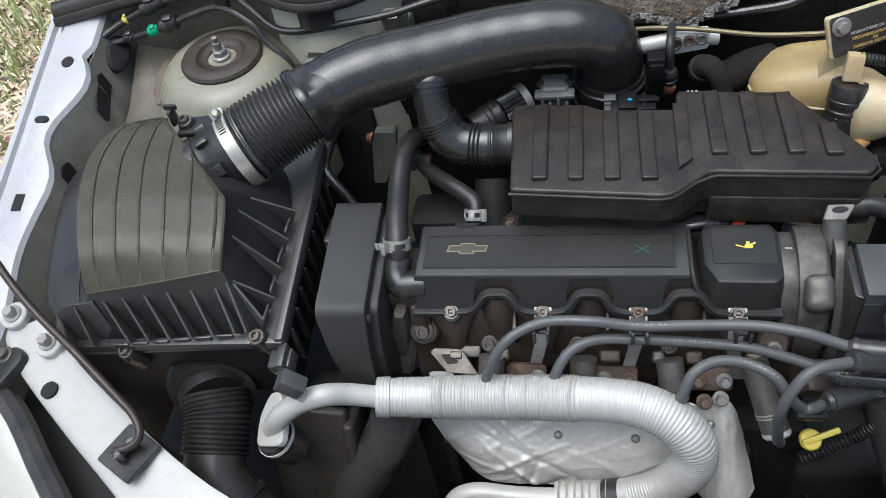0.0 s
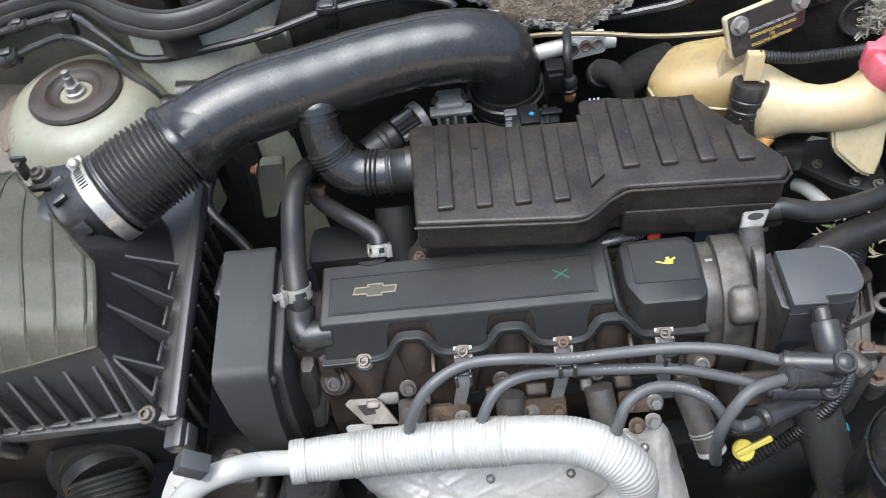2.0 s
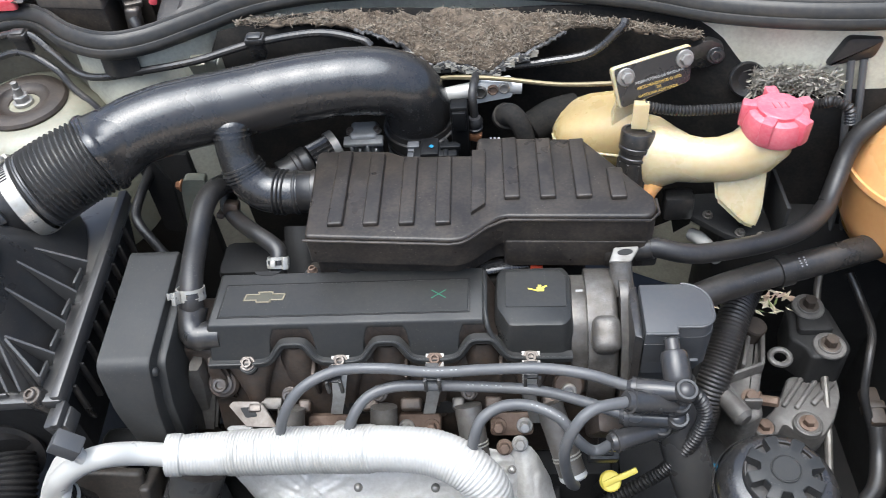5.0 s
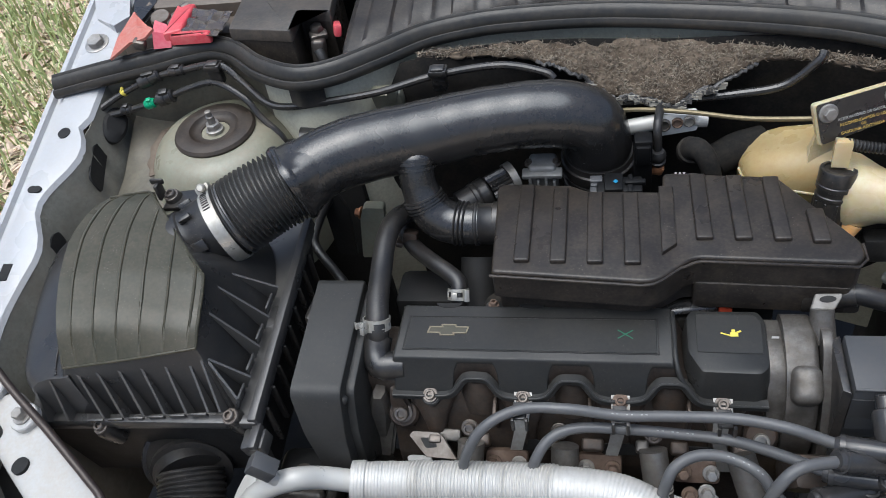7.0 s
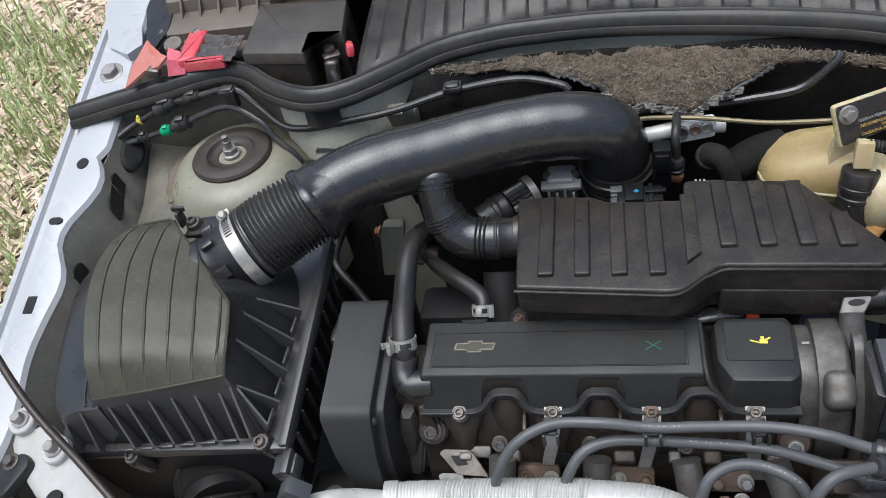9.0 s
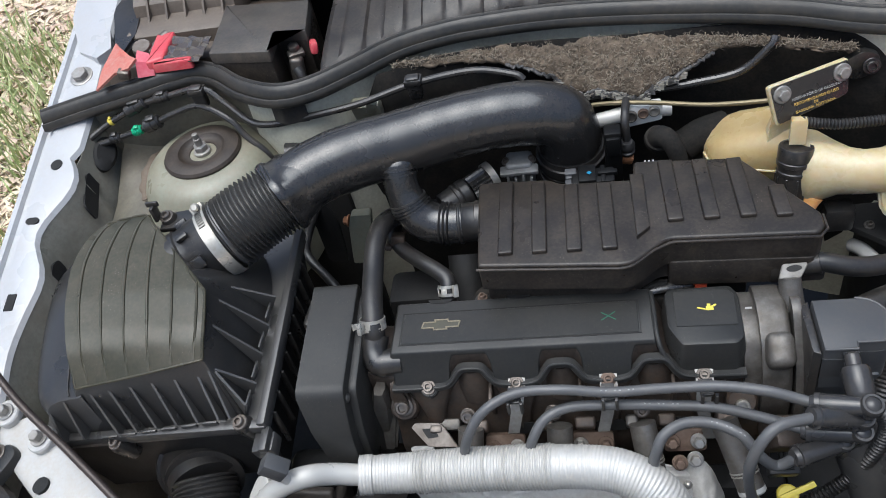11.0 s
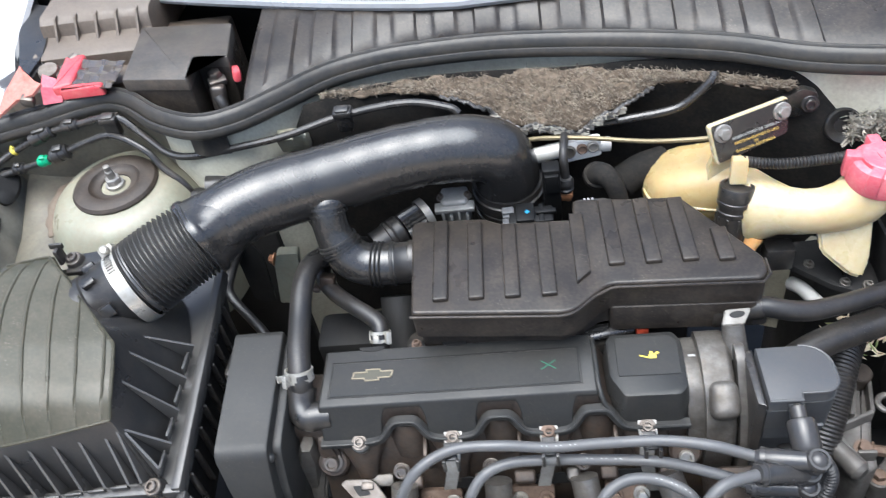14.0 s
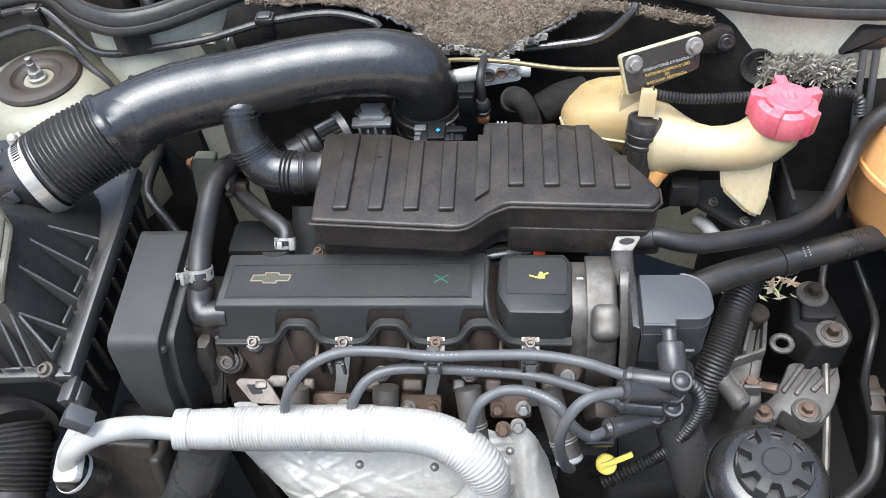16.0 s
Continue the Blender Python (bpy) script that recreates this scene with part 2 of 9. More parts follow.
M_BOOT = material("glossy_black_rubber", (0.03, 0.03, 0.031), (0.042, 0.041, 0.04), rough=0.22, spread=0.1, bump=0.1, dust=DUST, dust_amount=0.12)
M_MOUNT = material("greasy_mount_casting", (0.2, 0.19, 0.178), (0.075, 0.07, 0.064), rough=0.45, metal=0.35, coarse=24.0, mix=0.9, bump=0.5, grain=900.0, dust=(0.1, 0.075, 0.055), dust_amount=0.25)
M_CAP = material("brown_dusty_rubber", (0.022, 0.017, 0.013), (0.042, 0.031, 0.023), rough=0.55, coarse=24.0, mix=0.8, bump=0.3, dust=(0.15, 0.11, 0.075), dust_amount=0.2)
M_STAIN = material("rust_brown_stain", (0.1, 0.07, 0.048), (0.17, 0.14, 0.105), rough=0.8, coarse=60.0, mix=0.9, bump=0.4)
M_BELLOWS = material("bellows_rubber", (0.052, 0.052, 0.052), (0.07, 0.067, 0.064), rough=0.32, spec=0.7, dust=DUST, dust_amount=0.15)
M_COPPER = material("dull_copper", (0.42, 0.2, 0.1), (0.28, 0.13, 0.06), rough=0.42, metal=0.4, coarse=60.0, bump=0.1)
M_CASTPALE = material("pale_cast_alloy", (0.3, 0.297, 0.285), (0.18, 0.172, 0.158), rough=0.45, metal=0.3, coarse=50.0, mix=0.7, bump=0.4, grain=900.0)
M_CASTEYE = material("weathered_zinc", (0.24, 0.23, 0.21), (0.12, 0.108, 0.09), rough=0.45, metal=0.4, coarse=80.0, mix=0.8, bump=0.3)
M_SPRING = material("bright_spring_steel", (0.5, 0.485, 0.44), (0.28, 0.25, 0.2), rough=0.36, metal=0.5, coarse=60.0, mix=0.6, bump=0.1)
M_SHROUD = material("dusty_brown_grey_panel", (0.058, 0.052, 0.046), (0.034, 0.03, 0.026), rough=0.45, coarse=12.0, mix=0.8, bump=0.2, dust=(0.14, 0.11, 0.08), dust_amount=0.4)
# grille grey, lightened and blued for the sky it reflects
M_SCUTTLE = material("grey_plastic_with_sky_sheen", (0.27, 0.28, 0.295), (0.18, 0.185, 0.19), rough=0.32, bump=0.1, dust=DUST, dust_amount=0.2)
M_BLUE = material("blue_plastic", (0.02, 0.2, 0.35), rough=0.4, bump=0.05)
M_ORANGE = material("orange_red_plastic", (0.5, 0.07, 0.03), rough=0.45, bump=0.05)
M_GLASSY = material("headlamp_lens_plastic", (0.5, 0.485, 0.41), (0.36, 0.345, 0.29), rough=0.18, coat=0.6, bump=0.03)
M_GROUND = material("dry_soil_and_litter", (0.52, 0.42, 0.33), (0.32, 0.24, 0.17), rough=0.95, coarse=5.0, fine=60.0, mix=0.9, bump=1.0, grain=120.0, dust=(0.55, 0.46, 0.36), dust_amount=0.7)
M_GRASS = material("grass_blades", (0.27, 0.36, 0.12), (0.45, 0.46, 0.22), rough=0.6, coarse=6.0, mix=0.9, bump=0.0)
M_STRAW = material("dry_straw", (0.86, 0.76, 0.56), (0.62, 0.5, 0.33), rough=0.8, coarse=10.0, mix=0.8, bump=0.0)
M_LEAF = material("fallen_leaves", (0.7, 0.56, 0.44), (0.5, 0.34, 0.24), rough=0.8, coarse=9.0, mix=0.9, bump=0.0)

# ---- builders ----
ORIGIN = {}


def V(*p):
    return Vector(p[0]) if len(p) == 1 else Vector(p)


def thing(name, base, label, category, group="", kind=""):
    """An empty at the base of a thing that carries its parts."""
    e = new(name)
    e.location = base
    e.empty_display_size = 0.02
    ORIGIN[e] = V(base)
    return tagged(e, label, category, group, kind)


def finish(bm, name, mat, angle=35):
    bmesh.ops.remove_doubles(bm, verts=bm.verts, dist=1e-6)
    bmesh.ops.recalc_face_normals(bm, faces=bm.faces)
    me = bpy.data.meshes.new(name)
    bm.to_mesh(me)
    bm.free()
    me.materials.append(mat)
    me.shade_smooth()
    me.set_sharp_from_angle(angle=radians(angle))
    return me


def part(name, bm, mat, parent, label="", angle=35):
    """One mesh under a thing or a part; the shape is given in world places."""
    org = ORIGIN[parent]
    bmesh.ops.translate(bm, vec=-org, verts=bm.verts)
    ob = new(name, finish(bm, name, mat, angle))
    ob.parent = parent
    ORIGIN[ob] = org
    return tagged(ob, label)


def single(name, bm, mat, label, category, base=(0, 0, 0), group="", kind="", angle=35):
    """A thing of one mesh."""
    bmesh.ops.translate(bm, vec=-V(base), verts=bm.verts)
    ob = new(name, finish(bm, name, mat, angle))
    ob.location = base
    ORIGIN[ob] = V(base)
    return tagged(ob, label, category, group, kind)


def axes(z_dir, x_hint=(1, 0, 0)):
    z = V(z_dir).normalized()
    x = V(x_hint)
    x = (x - z * x.dot(z))
    if x.length < 1e-5:
        x = V(0, 1, 0) - z * z.y
    x.normalize()
    y = z.cross(x)
    return Matrix((x, y, z)).transposed().to_4x4()


def at(p, z_dir=(0, 0, 1), x_hint=(1, 0, 0)):
    return Matrix.Translation(V(p)) @ axes(z_dir, x_hint)


def spline(pts, step=0.004):
    """Evenly spaced points of a smooth curve through pts."""
    p = [V(q) for q in pts]
    p = [p[0] * 2 - p[1]] + p + [p[-1] * 2 - p[-2]]
    fine = []
    for i in range(1, len(p) - 2):
        a, b, c, d = p[i - 1 : i + 3]
        for k in range(16):
            t = k / 16
            fine.append(0.5 * ((2 * b) + (c - a) * t + (2 * a - 5 * b + 4 * c - d) * t * t + (3 * b - a - 3 * c + d) * t ** 3))
    fine.append(p[-2])
    dist = [0.0]
    for a, b in zip(fine, fine[1:]):
        dist.append(dist[-1] + (b - a).length)
    n = max(2, int(dist[-1] / step))
    out, j = [], 0
    for k in range(n + 1):
        s = dist[-1] * k / n
        while j < len(dist) - 2 and dist[j + 1] < s:
            j += 1
        f = (s - dist[j]) / max(1e-9, dist[j + 1] - dist[j])
        out.append(fine[j].lerp(fine[j + 1], min(1, f)))
    return out, dist[-1]


def sweep(bm, line, radius, seg=14, cap=True, squash=1.0, up=(0, 0, 1)):
    """Skins rings of radius(i / n, i) round a line."""
    n = len(line)
    side = None
    rings = []
    for i, c in enumerate(line):
        d = (line[min(i + 1, n - 1)] - line[max(i - 1, 0)]).normalized()
        if side is None:
            side = V(up).cross(d)
            if side.length < 1e-3:
                side = V(1, 0, 0).cross(d)
        side = (side - d * side.dot(d)).normalized()
        top = d.cross(side)
        r = radius(i / (n - 1), i) if callable(radius) else radius
        rings.append([bm.verts.new(c + side * (r * math.cos(a)) + top * (r * squash * math.sin(a)))
                      for a in (2 * math.pi * k / seg for k in range(seg))])
    for a, b in zip(rings, rings[1:]):
        for k in range(seg):
            bm.faces.new((a[k], a[(k + 1) % seg], b[(k + 1) % seg], b[k]))
    if cap:
        bm.faces.new(rings[0][::-1])
        bm.faces.new(rings[-1])
    return rings


def tube(bm, pts, r, seg=14, step=0.004, cap=True, squash=1.0):
    line, _ = spline(pts, step)
    sweep(bm, line, r, seg, cap, squash)
    return bm


def ribbed(bm, pts, r, pitch, amp, seg=20, per=6, cap=True):
    """A corrugated hose: crests pitch apart, amp high."""
    line, length = spline(pts, pitch / per)
    sweep(bm, line, lambda s, i: r - amp + 2 * amp * (0.5 - 0.5 * math.cos(2 * math.pi * i / per)) ** 0.7, seg, cap)
    return bm


def lathe(bm, profile, m, seg=28, cap=True, turn=2 * math.pi):
    """Spins (radius, height) pairs round the z of m."""
    rings = [[bm.verts.new(m @ V(r * math.cos(a), r * math.sin(a), z)) for a in (turn * k / seg for k in range(seg))] for r, z in profile]
    for a, b in zip(rings, rings[1:]):
        for k in range(seg):
            bm.faces.new((a[k], a[(k + 1) % seg], b[(k + 1) % seg], b[k]))
    if cap:
        bm.faces.new(rings[0][::-1])
        bm.faces.new(rings[-1])
    return bm


def rounded(poly, r, n=4):
    """A flat outline with its corners rounded."""
    out, k = [], len(poly)
    for i in range(k):
        a, b, c = (V(*poly[(i + j) % k]).to_2d() if len(poly[0]) == 2 else V(poly[(i + j) % k]) for j in (-1, 0, 1))
        rr = min(r, (a - b).length * 0.45, (c - b).length * 0.45)
        p, q = b + (a - b).normalized() * rr, b + (c - b).normalized() * rr
        for j in range(n + 1):
            t = j / n
            out.append(p.lerp(b, t).lerp(b.lerp(q, t), t))
    return out


def prism(bm, outline, z0, z1, m=None, bevel=0.0, inset=0.0, steps=2):
    """Raises an outline from z0 to z1 in the space of m; the top edge is rounded by bevel and drawn in by inset."""
    m = m or Matrix.Identity(4)
    pts = [V(p[0], p[1], 0) for p in outline]
    area = sum(a.x * b.y - b.x * a.y for a, b in zip(pts, pts[1:] + pts[:1]))
    if area < 0:
        pts.reverse()
    k = len(pts)
    normal = []
    for i in range(k):
        d1, d2 = (pts[i] - pts[i - 1]).normalized(), (pts[(i + 1) % k] - pts[i]).normalized()
        n1, n2 = V(d1.y, -d1.x, 0), V(d2.y, -d2.x, 0)
        s = n1 + n2
        normal.append(s / max(0.4, s.length_squared / 2) if s.length > 1e-6 else n1)
    levels = [(0.0, z0)]
    if bevel:
        for j in range(steps + 1):
            a = math.pi / 2 * j / steps
            levels.append((inset + bevel * (1 - math.cos(a)), z1 - bevel + bevel * math.sin(a)))
    else:
        levels.append((inset, z1))
    rings = [[bm.verts.new(m @ (p - nn * d + V(0, 0, z))) for p, nn in zip(pts, normal)] for d, z in levels]
    for a, b in zip(rings, rings[1:]):
        for i in range(k):
            bm.faces.new((a[i], a[(i + 1) % k], b[(i + 1) % k], b[i]))
    bm.faces.new(rings[0][::-1])
    bm.faces.new(rings[-1])
    return bm


def box(bm, size, m, bevel=0.0, seg=2):
    r = bmesh.ops.create_cube(bm, size=1.0, matrix=m @ Matrix.Diagonal((*size, 1)))
    if bevel:
        edges = {e for v in r["verts"] for e in v.link_edges}
        bmesh.ops.bevel(bm, geom=list(edges), offset=bevel, segments=seg, affect="EDGES", profile=0.5)
    return bm


def loft(bm, rings, cap=True):
    rows = [[bm.verts.new(V(p)) for p in ring] for ring in rings]
    k = len(rows[0])
    for a, b in zip(rows, rows[1:]):
        for i in range(k):
            bm.faces.new((a[i], a[(i + 1) % k], b[(i + 1) % k], b[i]))
    if cap:
        bm.faces.new(rows[0][::-1])
        bm.faces.new(rows[-1])
    return bm


def strip(bm, a, b):
    """A sheet between two rows of points."""
    ra, rb = [bm.verts.new(V(p)) for p in a], [bm.verts.new(V(p)) for p in b]
    for i in range(len(ra) - 1):
        bm.faces.new((ra[i], ra[i + 1], rb[i + 1], rb[i]))
    return bm


def sheet(bm, rows, thick):
    """A sheet with thickness through rows of points."""
    grid = [[V(p) for p in r] for r in rows]
    h, w = len(grid), len(grid[0])
    def nrm(i, j):
        a = grid[min(i + 1, h - 1)][j] - grid[max(i - 1, 0)][j]
        b = grid[i][min(j + 1, w - 1)] - grid[i][max(j - 1, 0)]
        return b.cross(a).normalized()
    top = [[bm.verts.new(grid[i][j]) for j in range(w)] for i in range(h)]
    low = [[bm.verts.new(grid[i][j] + nrm(i, j) * thick) for j in range(w)] for i in range(h)]
    for i in range(h - 1):
        for j in range(w - 1):
            bm.faces.new((top[i][j], top[i][j + 1], top[i + 1][j + 1], top[i + 1][j]))
            bm.faces.new((low[i][j], low[i + 1][j], low[i + 1][j + 1], low[i][j + 1]))
    for i in range(h - 1):
        for j in (0, w - 1):
            bm.faces.new((top[i][j], top[i + 1][j], low[i + 1][j], low[i][j]))
    for j in range(w - 1):
        for i in (0, h - 1):
            bm.faces.new((top[i][j], low[i][j], low[i][j + 1], top[i][j + 1]))
    return bm


def ball(bm, m, r, u=20, v=12):
    bmesh.ops.create_uvsphere(bm, u_segments=u, v_segments=v, radius=r, matrix=m)
    return bm


def bolt_shape(bm, p, axis=(0, 0, 1), r=0.006, kind="torx", high=0.005):
    """Washer, collar and a hex or round socket head."""
    m = at(p, axis)
    lathe(bm, [(r * 1.25, 0), (r * 1.25, 0.0015), (r * 1.15, 0.002), (r * 0.9, 0.002)], m, 20)
    if kind == "hex":
        hexa = [(r * 0.82 * math.cos(a), r * 0.82 * math.sin(a)) for a in (math.pi / 3 * k for k in range(6))]
        prism(bm, hexa, 0.0015, high + 0.002, m, bevel=0.0006, steps=1)
    else:
        lathe(bm, [(r * 0.85, 0.001), (r * 0.85, high), (r * 0.75, high + 0.0008), (r * 0.5, high + 0.0008), (r * 0.42, high - 0.002), (0.0005, high - 0.002)], m, 18)
    return bm


def bolt(parent, p, axis=(0, 0, 1), r=0.006, mat=None, kind="torx", high=0.005, name="bolt", label=""):
    return part(name, bolt_shape(bmesh.new(), p, axis, r, kind, high), mat or M_STEEL, parent, label)


def band(parent, p, axis, r, width=0.009, screw_dir=(0, 0, 1), mat=None, name="hose_clamp"):
    """A worm-drive band with its screw housing."""
    m = at(p, axis, screw_dir)
    bm = bmesh.new()
    lathe(bm, [(r, -width / 2), (r + 0.0012, -width / 2), (r + 0.0012, width / 2), (r, width / 2)], m, 40, cap=False)
    c = part(name, bm, mat or M_STEEL, parent, "bright steel band clamp")
    if width > 0.01:
        bm = bmesh.new()
        for k in range(9):
            box(bm, (0.0006, 0.0012, width * 0.55), m @ pose(0, 0, 0, 0, 0, 24 + 5 * k) @ pose(r + 0.0013, 0, 0))
        part("thread_slots", bm, M_IRONSHADE, c, "dark stamped slots")
    bm = bmesh.new()
    box(bm, (0.009, 0.016, width * 1.1), m @ pose(r + 0.004, 0, 0), 0.0012)
    lathe(bm, [(0.0045, 0), (0.0045, 0.006), (0.003, 0.008)], m @ pose(r + 0.005, 0.007, 0, -90, 0, 0), 14)
    part("clamp_screw", bm, mat or M_STEEL, c)
    return c


def words(parent, text, m, size, mat, name="lettering"):
    """Flat raised letters in the built-in font, lying in the xy of m."""
    cu = bpy.data.curves.new(name, "FONT")
    cu.body, cu.size, cu.align_x, cu.align_y, cu.extrude = text, size, "CENTER", "CENTER", 0.0002
    tmp = bpy.data.objects.new("tmp", cu)
    me = bpy.data.meshes.new_from_object(tmp)
    bpy.data.objects.remove(tmp)
    bpy.data.curves.remove(cu)
    bm = bmesh.new()
    bm.from_mesh(me)
    bpy.data.meshes.remove(me)
    bmesh.ops.transform(bm, matrix=m, verts=bm.verts)
    return part(name, bm, mat, parent)

# ---- engine ----
BOLT_X = (-0.129, -0.043, 0.043, 0.129)
WELL_X = (-0.086, 0.0, 0.086)


def wave_edge(x):
    """Rise of the cover's lower edge over the plug wells, between 0 and 1."""
    return max(1 / (1 + (abs(x - c) / 0.0165) ** 5) for c in WELL_X)


def edge_line(x0, x1, n=120):
    return [V(x, 0.4965 + 0.009 * wave_edge(x), 0.7435 + 0.0165 * wave_edge(x)) for x in (x0 + (x1 - x0) * k / n for k in range(n + 1))]


def lip(bm, line, half, deep):
    """A rounded band that follows a line on the front of the cover."""
    rings = []
    n = len(line)
    for i, p in enumerate(line):
        d = line[min(i + 1, n - 1)] - line[max(i - 1, 0)]
        up = V(-d.z, 0, d.x).normalized()
        rings.append([p + up * (half * a) + V(0, deep * b, 0) for a, b in ((-1, 0.6), (-1, -0.4), (-0.6, -0.65), (0.6, -0.65), (1, -0.4), (1, 0.6))])
    loft(bm, rings)


def cover_front(bm, x0, x1, top, back, lean, taper):
    """A body whose front is scooped out over every plug well; taper draws the right end in as it rises."""
    nx, nz = int((x1 - x0) / 0.0008), 22
    cols = []
    for i in range(nx + 1):
        x = x0 + (x1 - x0) * i / nx
        w = wave_edge(x)
        zf = 0.7455 + 0.0155 * w
        col = [V(x, 0.53, 0.7445), V(x, 0.508 + 0.009 * w, zf - 0.001)]
        for k in range(nz + 1):
            z = zf + (top - 0.0025 - zf) * k / nz
            y = 0.4975 + max(0.0, z - 0.747) * lean
            for c in WELL_X:
                q = 1 - ((x - c) / 0.0212) ** 2
                if q > 0:
                    y = max(y, min(0.4968 + (top - 0.7495) * lean, 0.4965 + 0.0155 * q ** 0.3 + (z - 0.75) * 0.12))
            col.append(V(x, y, z))
        yt = col[-1].y
        col += [V(x, yt + 0.0008, top - 0.001), V(x, yt + 0.0025, top), V(x, back - 0.003, top), V(x, back, top - 0.003), V(x, back, 0.7445)]
        end = min(1.0, (x - x0) / 0.0025, (x1 - x) / 0.0025)
        for p in col[3:]:
            p.x -= max(0.0, x - 0.07) * taper * max(0.0, min(1.0, (p.z - 0.75) / 0.02))
            p.z -= (1 - end) ** 2 * 0.002
        cols.append(col)
    loft(bm, cols)


def build_valve_cover():
    cover = thing("valve_cover", (0, 0.54, 0.742), "dark grey plastic valve cover with scalloped front on the engine", "valve cover")
    bm = bmesh.new()
    cover_front(bm, -0.163, 0.1005, 0.7785, 0.578, 0.5, 0.4)
    body = part("body", bm, M_COVER, cover, angle=32)
    body.data.materials.append(M_WELL)
    for f in body.data.polygons:
        c = f.center + ORIGIN[cover]
        if c.z < 0.7765 and c.y < 0.53 and any(abs(c.x - w) < 0.0198 for w in WELL_X) and c.y > 0.4985 + max(0.0, c.z - 0.747) * 0.5:
            f.material_index = 1
    # flange that follows the lower edge, with a raised bead
    bm = bmesh.new()
    line = edge_line(-0.165, 0.166)
    lip(bm, line, 0.0036, 0.0065)
    part("flange", bm, M_COVER, cover)
    bm = bmesh.new()
    sweep(bm, [p + V(0, -0.0036, 0.0026) for p in line], 0.0014, 8)
    part("flange_bead", bm, M_COVER, cover)
    # brim that drops from the body at its end
    bm = bmesh.new()
    line, _ = spline([(0.089, 0.571, 0.7775), (0.0895, 0.545, 0.7775), (0.0895, 0.524, 0.7765), (0.091, 0.513, 0.772), (0.0945, 0.507, 0.764), (0.1, 0.503, 0.757)], 0.002)
    sweep(bm, line, 0.0024, 10)
    part("end_brim", bm, M_COVER, cover)
    # recessed edge round the badge panel
    bm = bmesh.new()
    panel = rounded([(-0.153, 0.5225), (0.0745, 0.5225), (0.0745, 0.5605), (-0.153, 0.5605)], 0.0012, 2)
    prism(bm, panel, 0.778, 0.7797, bevel=0.0006, steps=1)
    p = part("badge_panel", bm, M_COVER, cover, "shallow rectangular panel with a fine groove")
    bm = bmesh.new()
    for a, b in (((-0.1545, 0.5215), (0.076, 0.5215)), ((0.076, 0.5215), (0.076, 0.562)), ((0.076, 0.562), (-0.1545, 0.562)), ((-0.1545, 0.562), (-0.1545, 0.5215))):
        a, b = V(*a, 0.77865), V(*b, 0.77865)
        box(bm, ((b - a).length + 0.001, 0.0009, 0.0004), at((a + b) / 2, (0, 0, 1), b - a))
    part("groove", bm, M_IRONSHADE, cover, "thin dark groove line")
    # plain outline badge: a bar with a wider block
    shape = [(-0.019, -0.0035), (-0.0075, -0.0035), (-0.0065, -0.0062), (0.0065, -0.0062), (0.0055, -0.0035), (0.0175, -0.0035), (0.019, 0.0035), (0.0075, 0.0035), (0.0065, 0.0062), (-0.0065, 0.0062), (-0.0055, 0.0035), (-0.0175, 0.0035)]
    for a, b in zip(shape, shape[1:] + shape[:1]):
        a, b = V(a[0] - 0.1145, a[1] + 0.5445, 0.7797), V(b[0] - 0.1145, b[1] + 0.5445, 0.7797)
        bm = bmesh.new()
        box(bm, ((b - a).length + 0.0012, 0.0013, 0.0012), at((a + b) / 2, (0, 0, 1), b - a))
        part("badge_edge", bm, M_EMBLEM, p, "raised badge outline in worn gold")
    bm = bmesh.new()
    prism(bm, [(x - 0.1145, y + 0.5445) for x, y in shape], 0.7794, 0.77985)
    part("badge_fill", bm, M_BADGE, p, "dull bronze badge face")
    bm = bmesh.new()
    for d in ((0.0085, 0.0062), (0.0085, -0.0062)):
        box(bm, (V(*d, 0).length * 1.55, 0.0011, 0.0003), at((0.0475, 0.543, 0.7796), (0, 0, 1), V(*d, 0)))
    part("pen_mark", bm, M_GREENPEN, p, "green crossed pen strokes")
    # filler end
    octo = [(0.0965, 0.532), (0.1085, 0.5065), (0.159, 0.5055), (0.1685, 0.516), (0.1705, 0.562), (0.163, 0.5755), (0.104, 0.5755), (0.0975, 0.566)]
    bm = bmesh.new()
    prism(bm, rounded([(x * 1.0 + (x - 0.134) * 0.03, y - 0.008 if y < 0.54 else y) for x, y in octo], 0.006), 0.744, 0.781, bevel=0.003, inset=0.004)
    filler = part("filler_cover", bm, M_COVER, cover, "octagonal end cover with an oil can sign")
    bm = bmesh.new()
    prism(bm, rounded([(0.1075, 0.5235), (0.1615, 0.5225), (0.1635, 0.558), (0.1575, 0.566), (0.1085, 0.566)], 0.002, 2), 0.7808, 0.7821, bevel=0.0004, steps=1)
    part("sign_panel", bm, M_COVER, filler)
    bm = bmesh.new()
    z = 0.7826
    box(bm, (0.0065, 0.0045, 0.0006), at((0.1395, 0.5425, z)))
    box(bm, (0.003, 0.0025, 0.0006), at((0.139, 0.5465, z)))
    box(bm, (0.0045, 0.0016, 0.0006), at((0.1435, 0.5455, z), (0, 0, 1), (1, 0.6, 0)))
    box(bm, (0.0085, 0.0012, 0.0006), at((0.1325, 0.5425, z), (0, 0, 1), (1, -0.35, 0)))
    part("oil_sign", bm, M_YELLOW, filler, "small yellow oil can symbol")
    for i, x in enumerate(BOLT_X):
        bm = bmesh.new()
        lathe(bm, [(0.0095, -0.006), (0.0095, 0.0), (0.008, 0.0016), (0.004, 0.0016)], at((x, 0.4955, 0.7435), (0, -0.6, 1)), 22)
        part("boss", bm, M_COVER, cover)
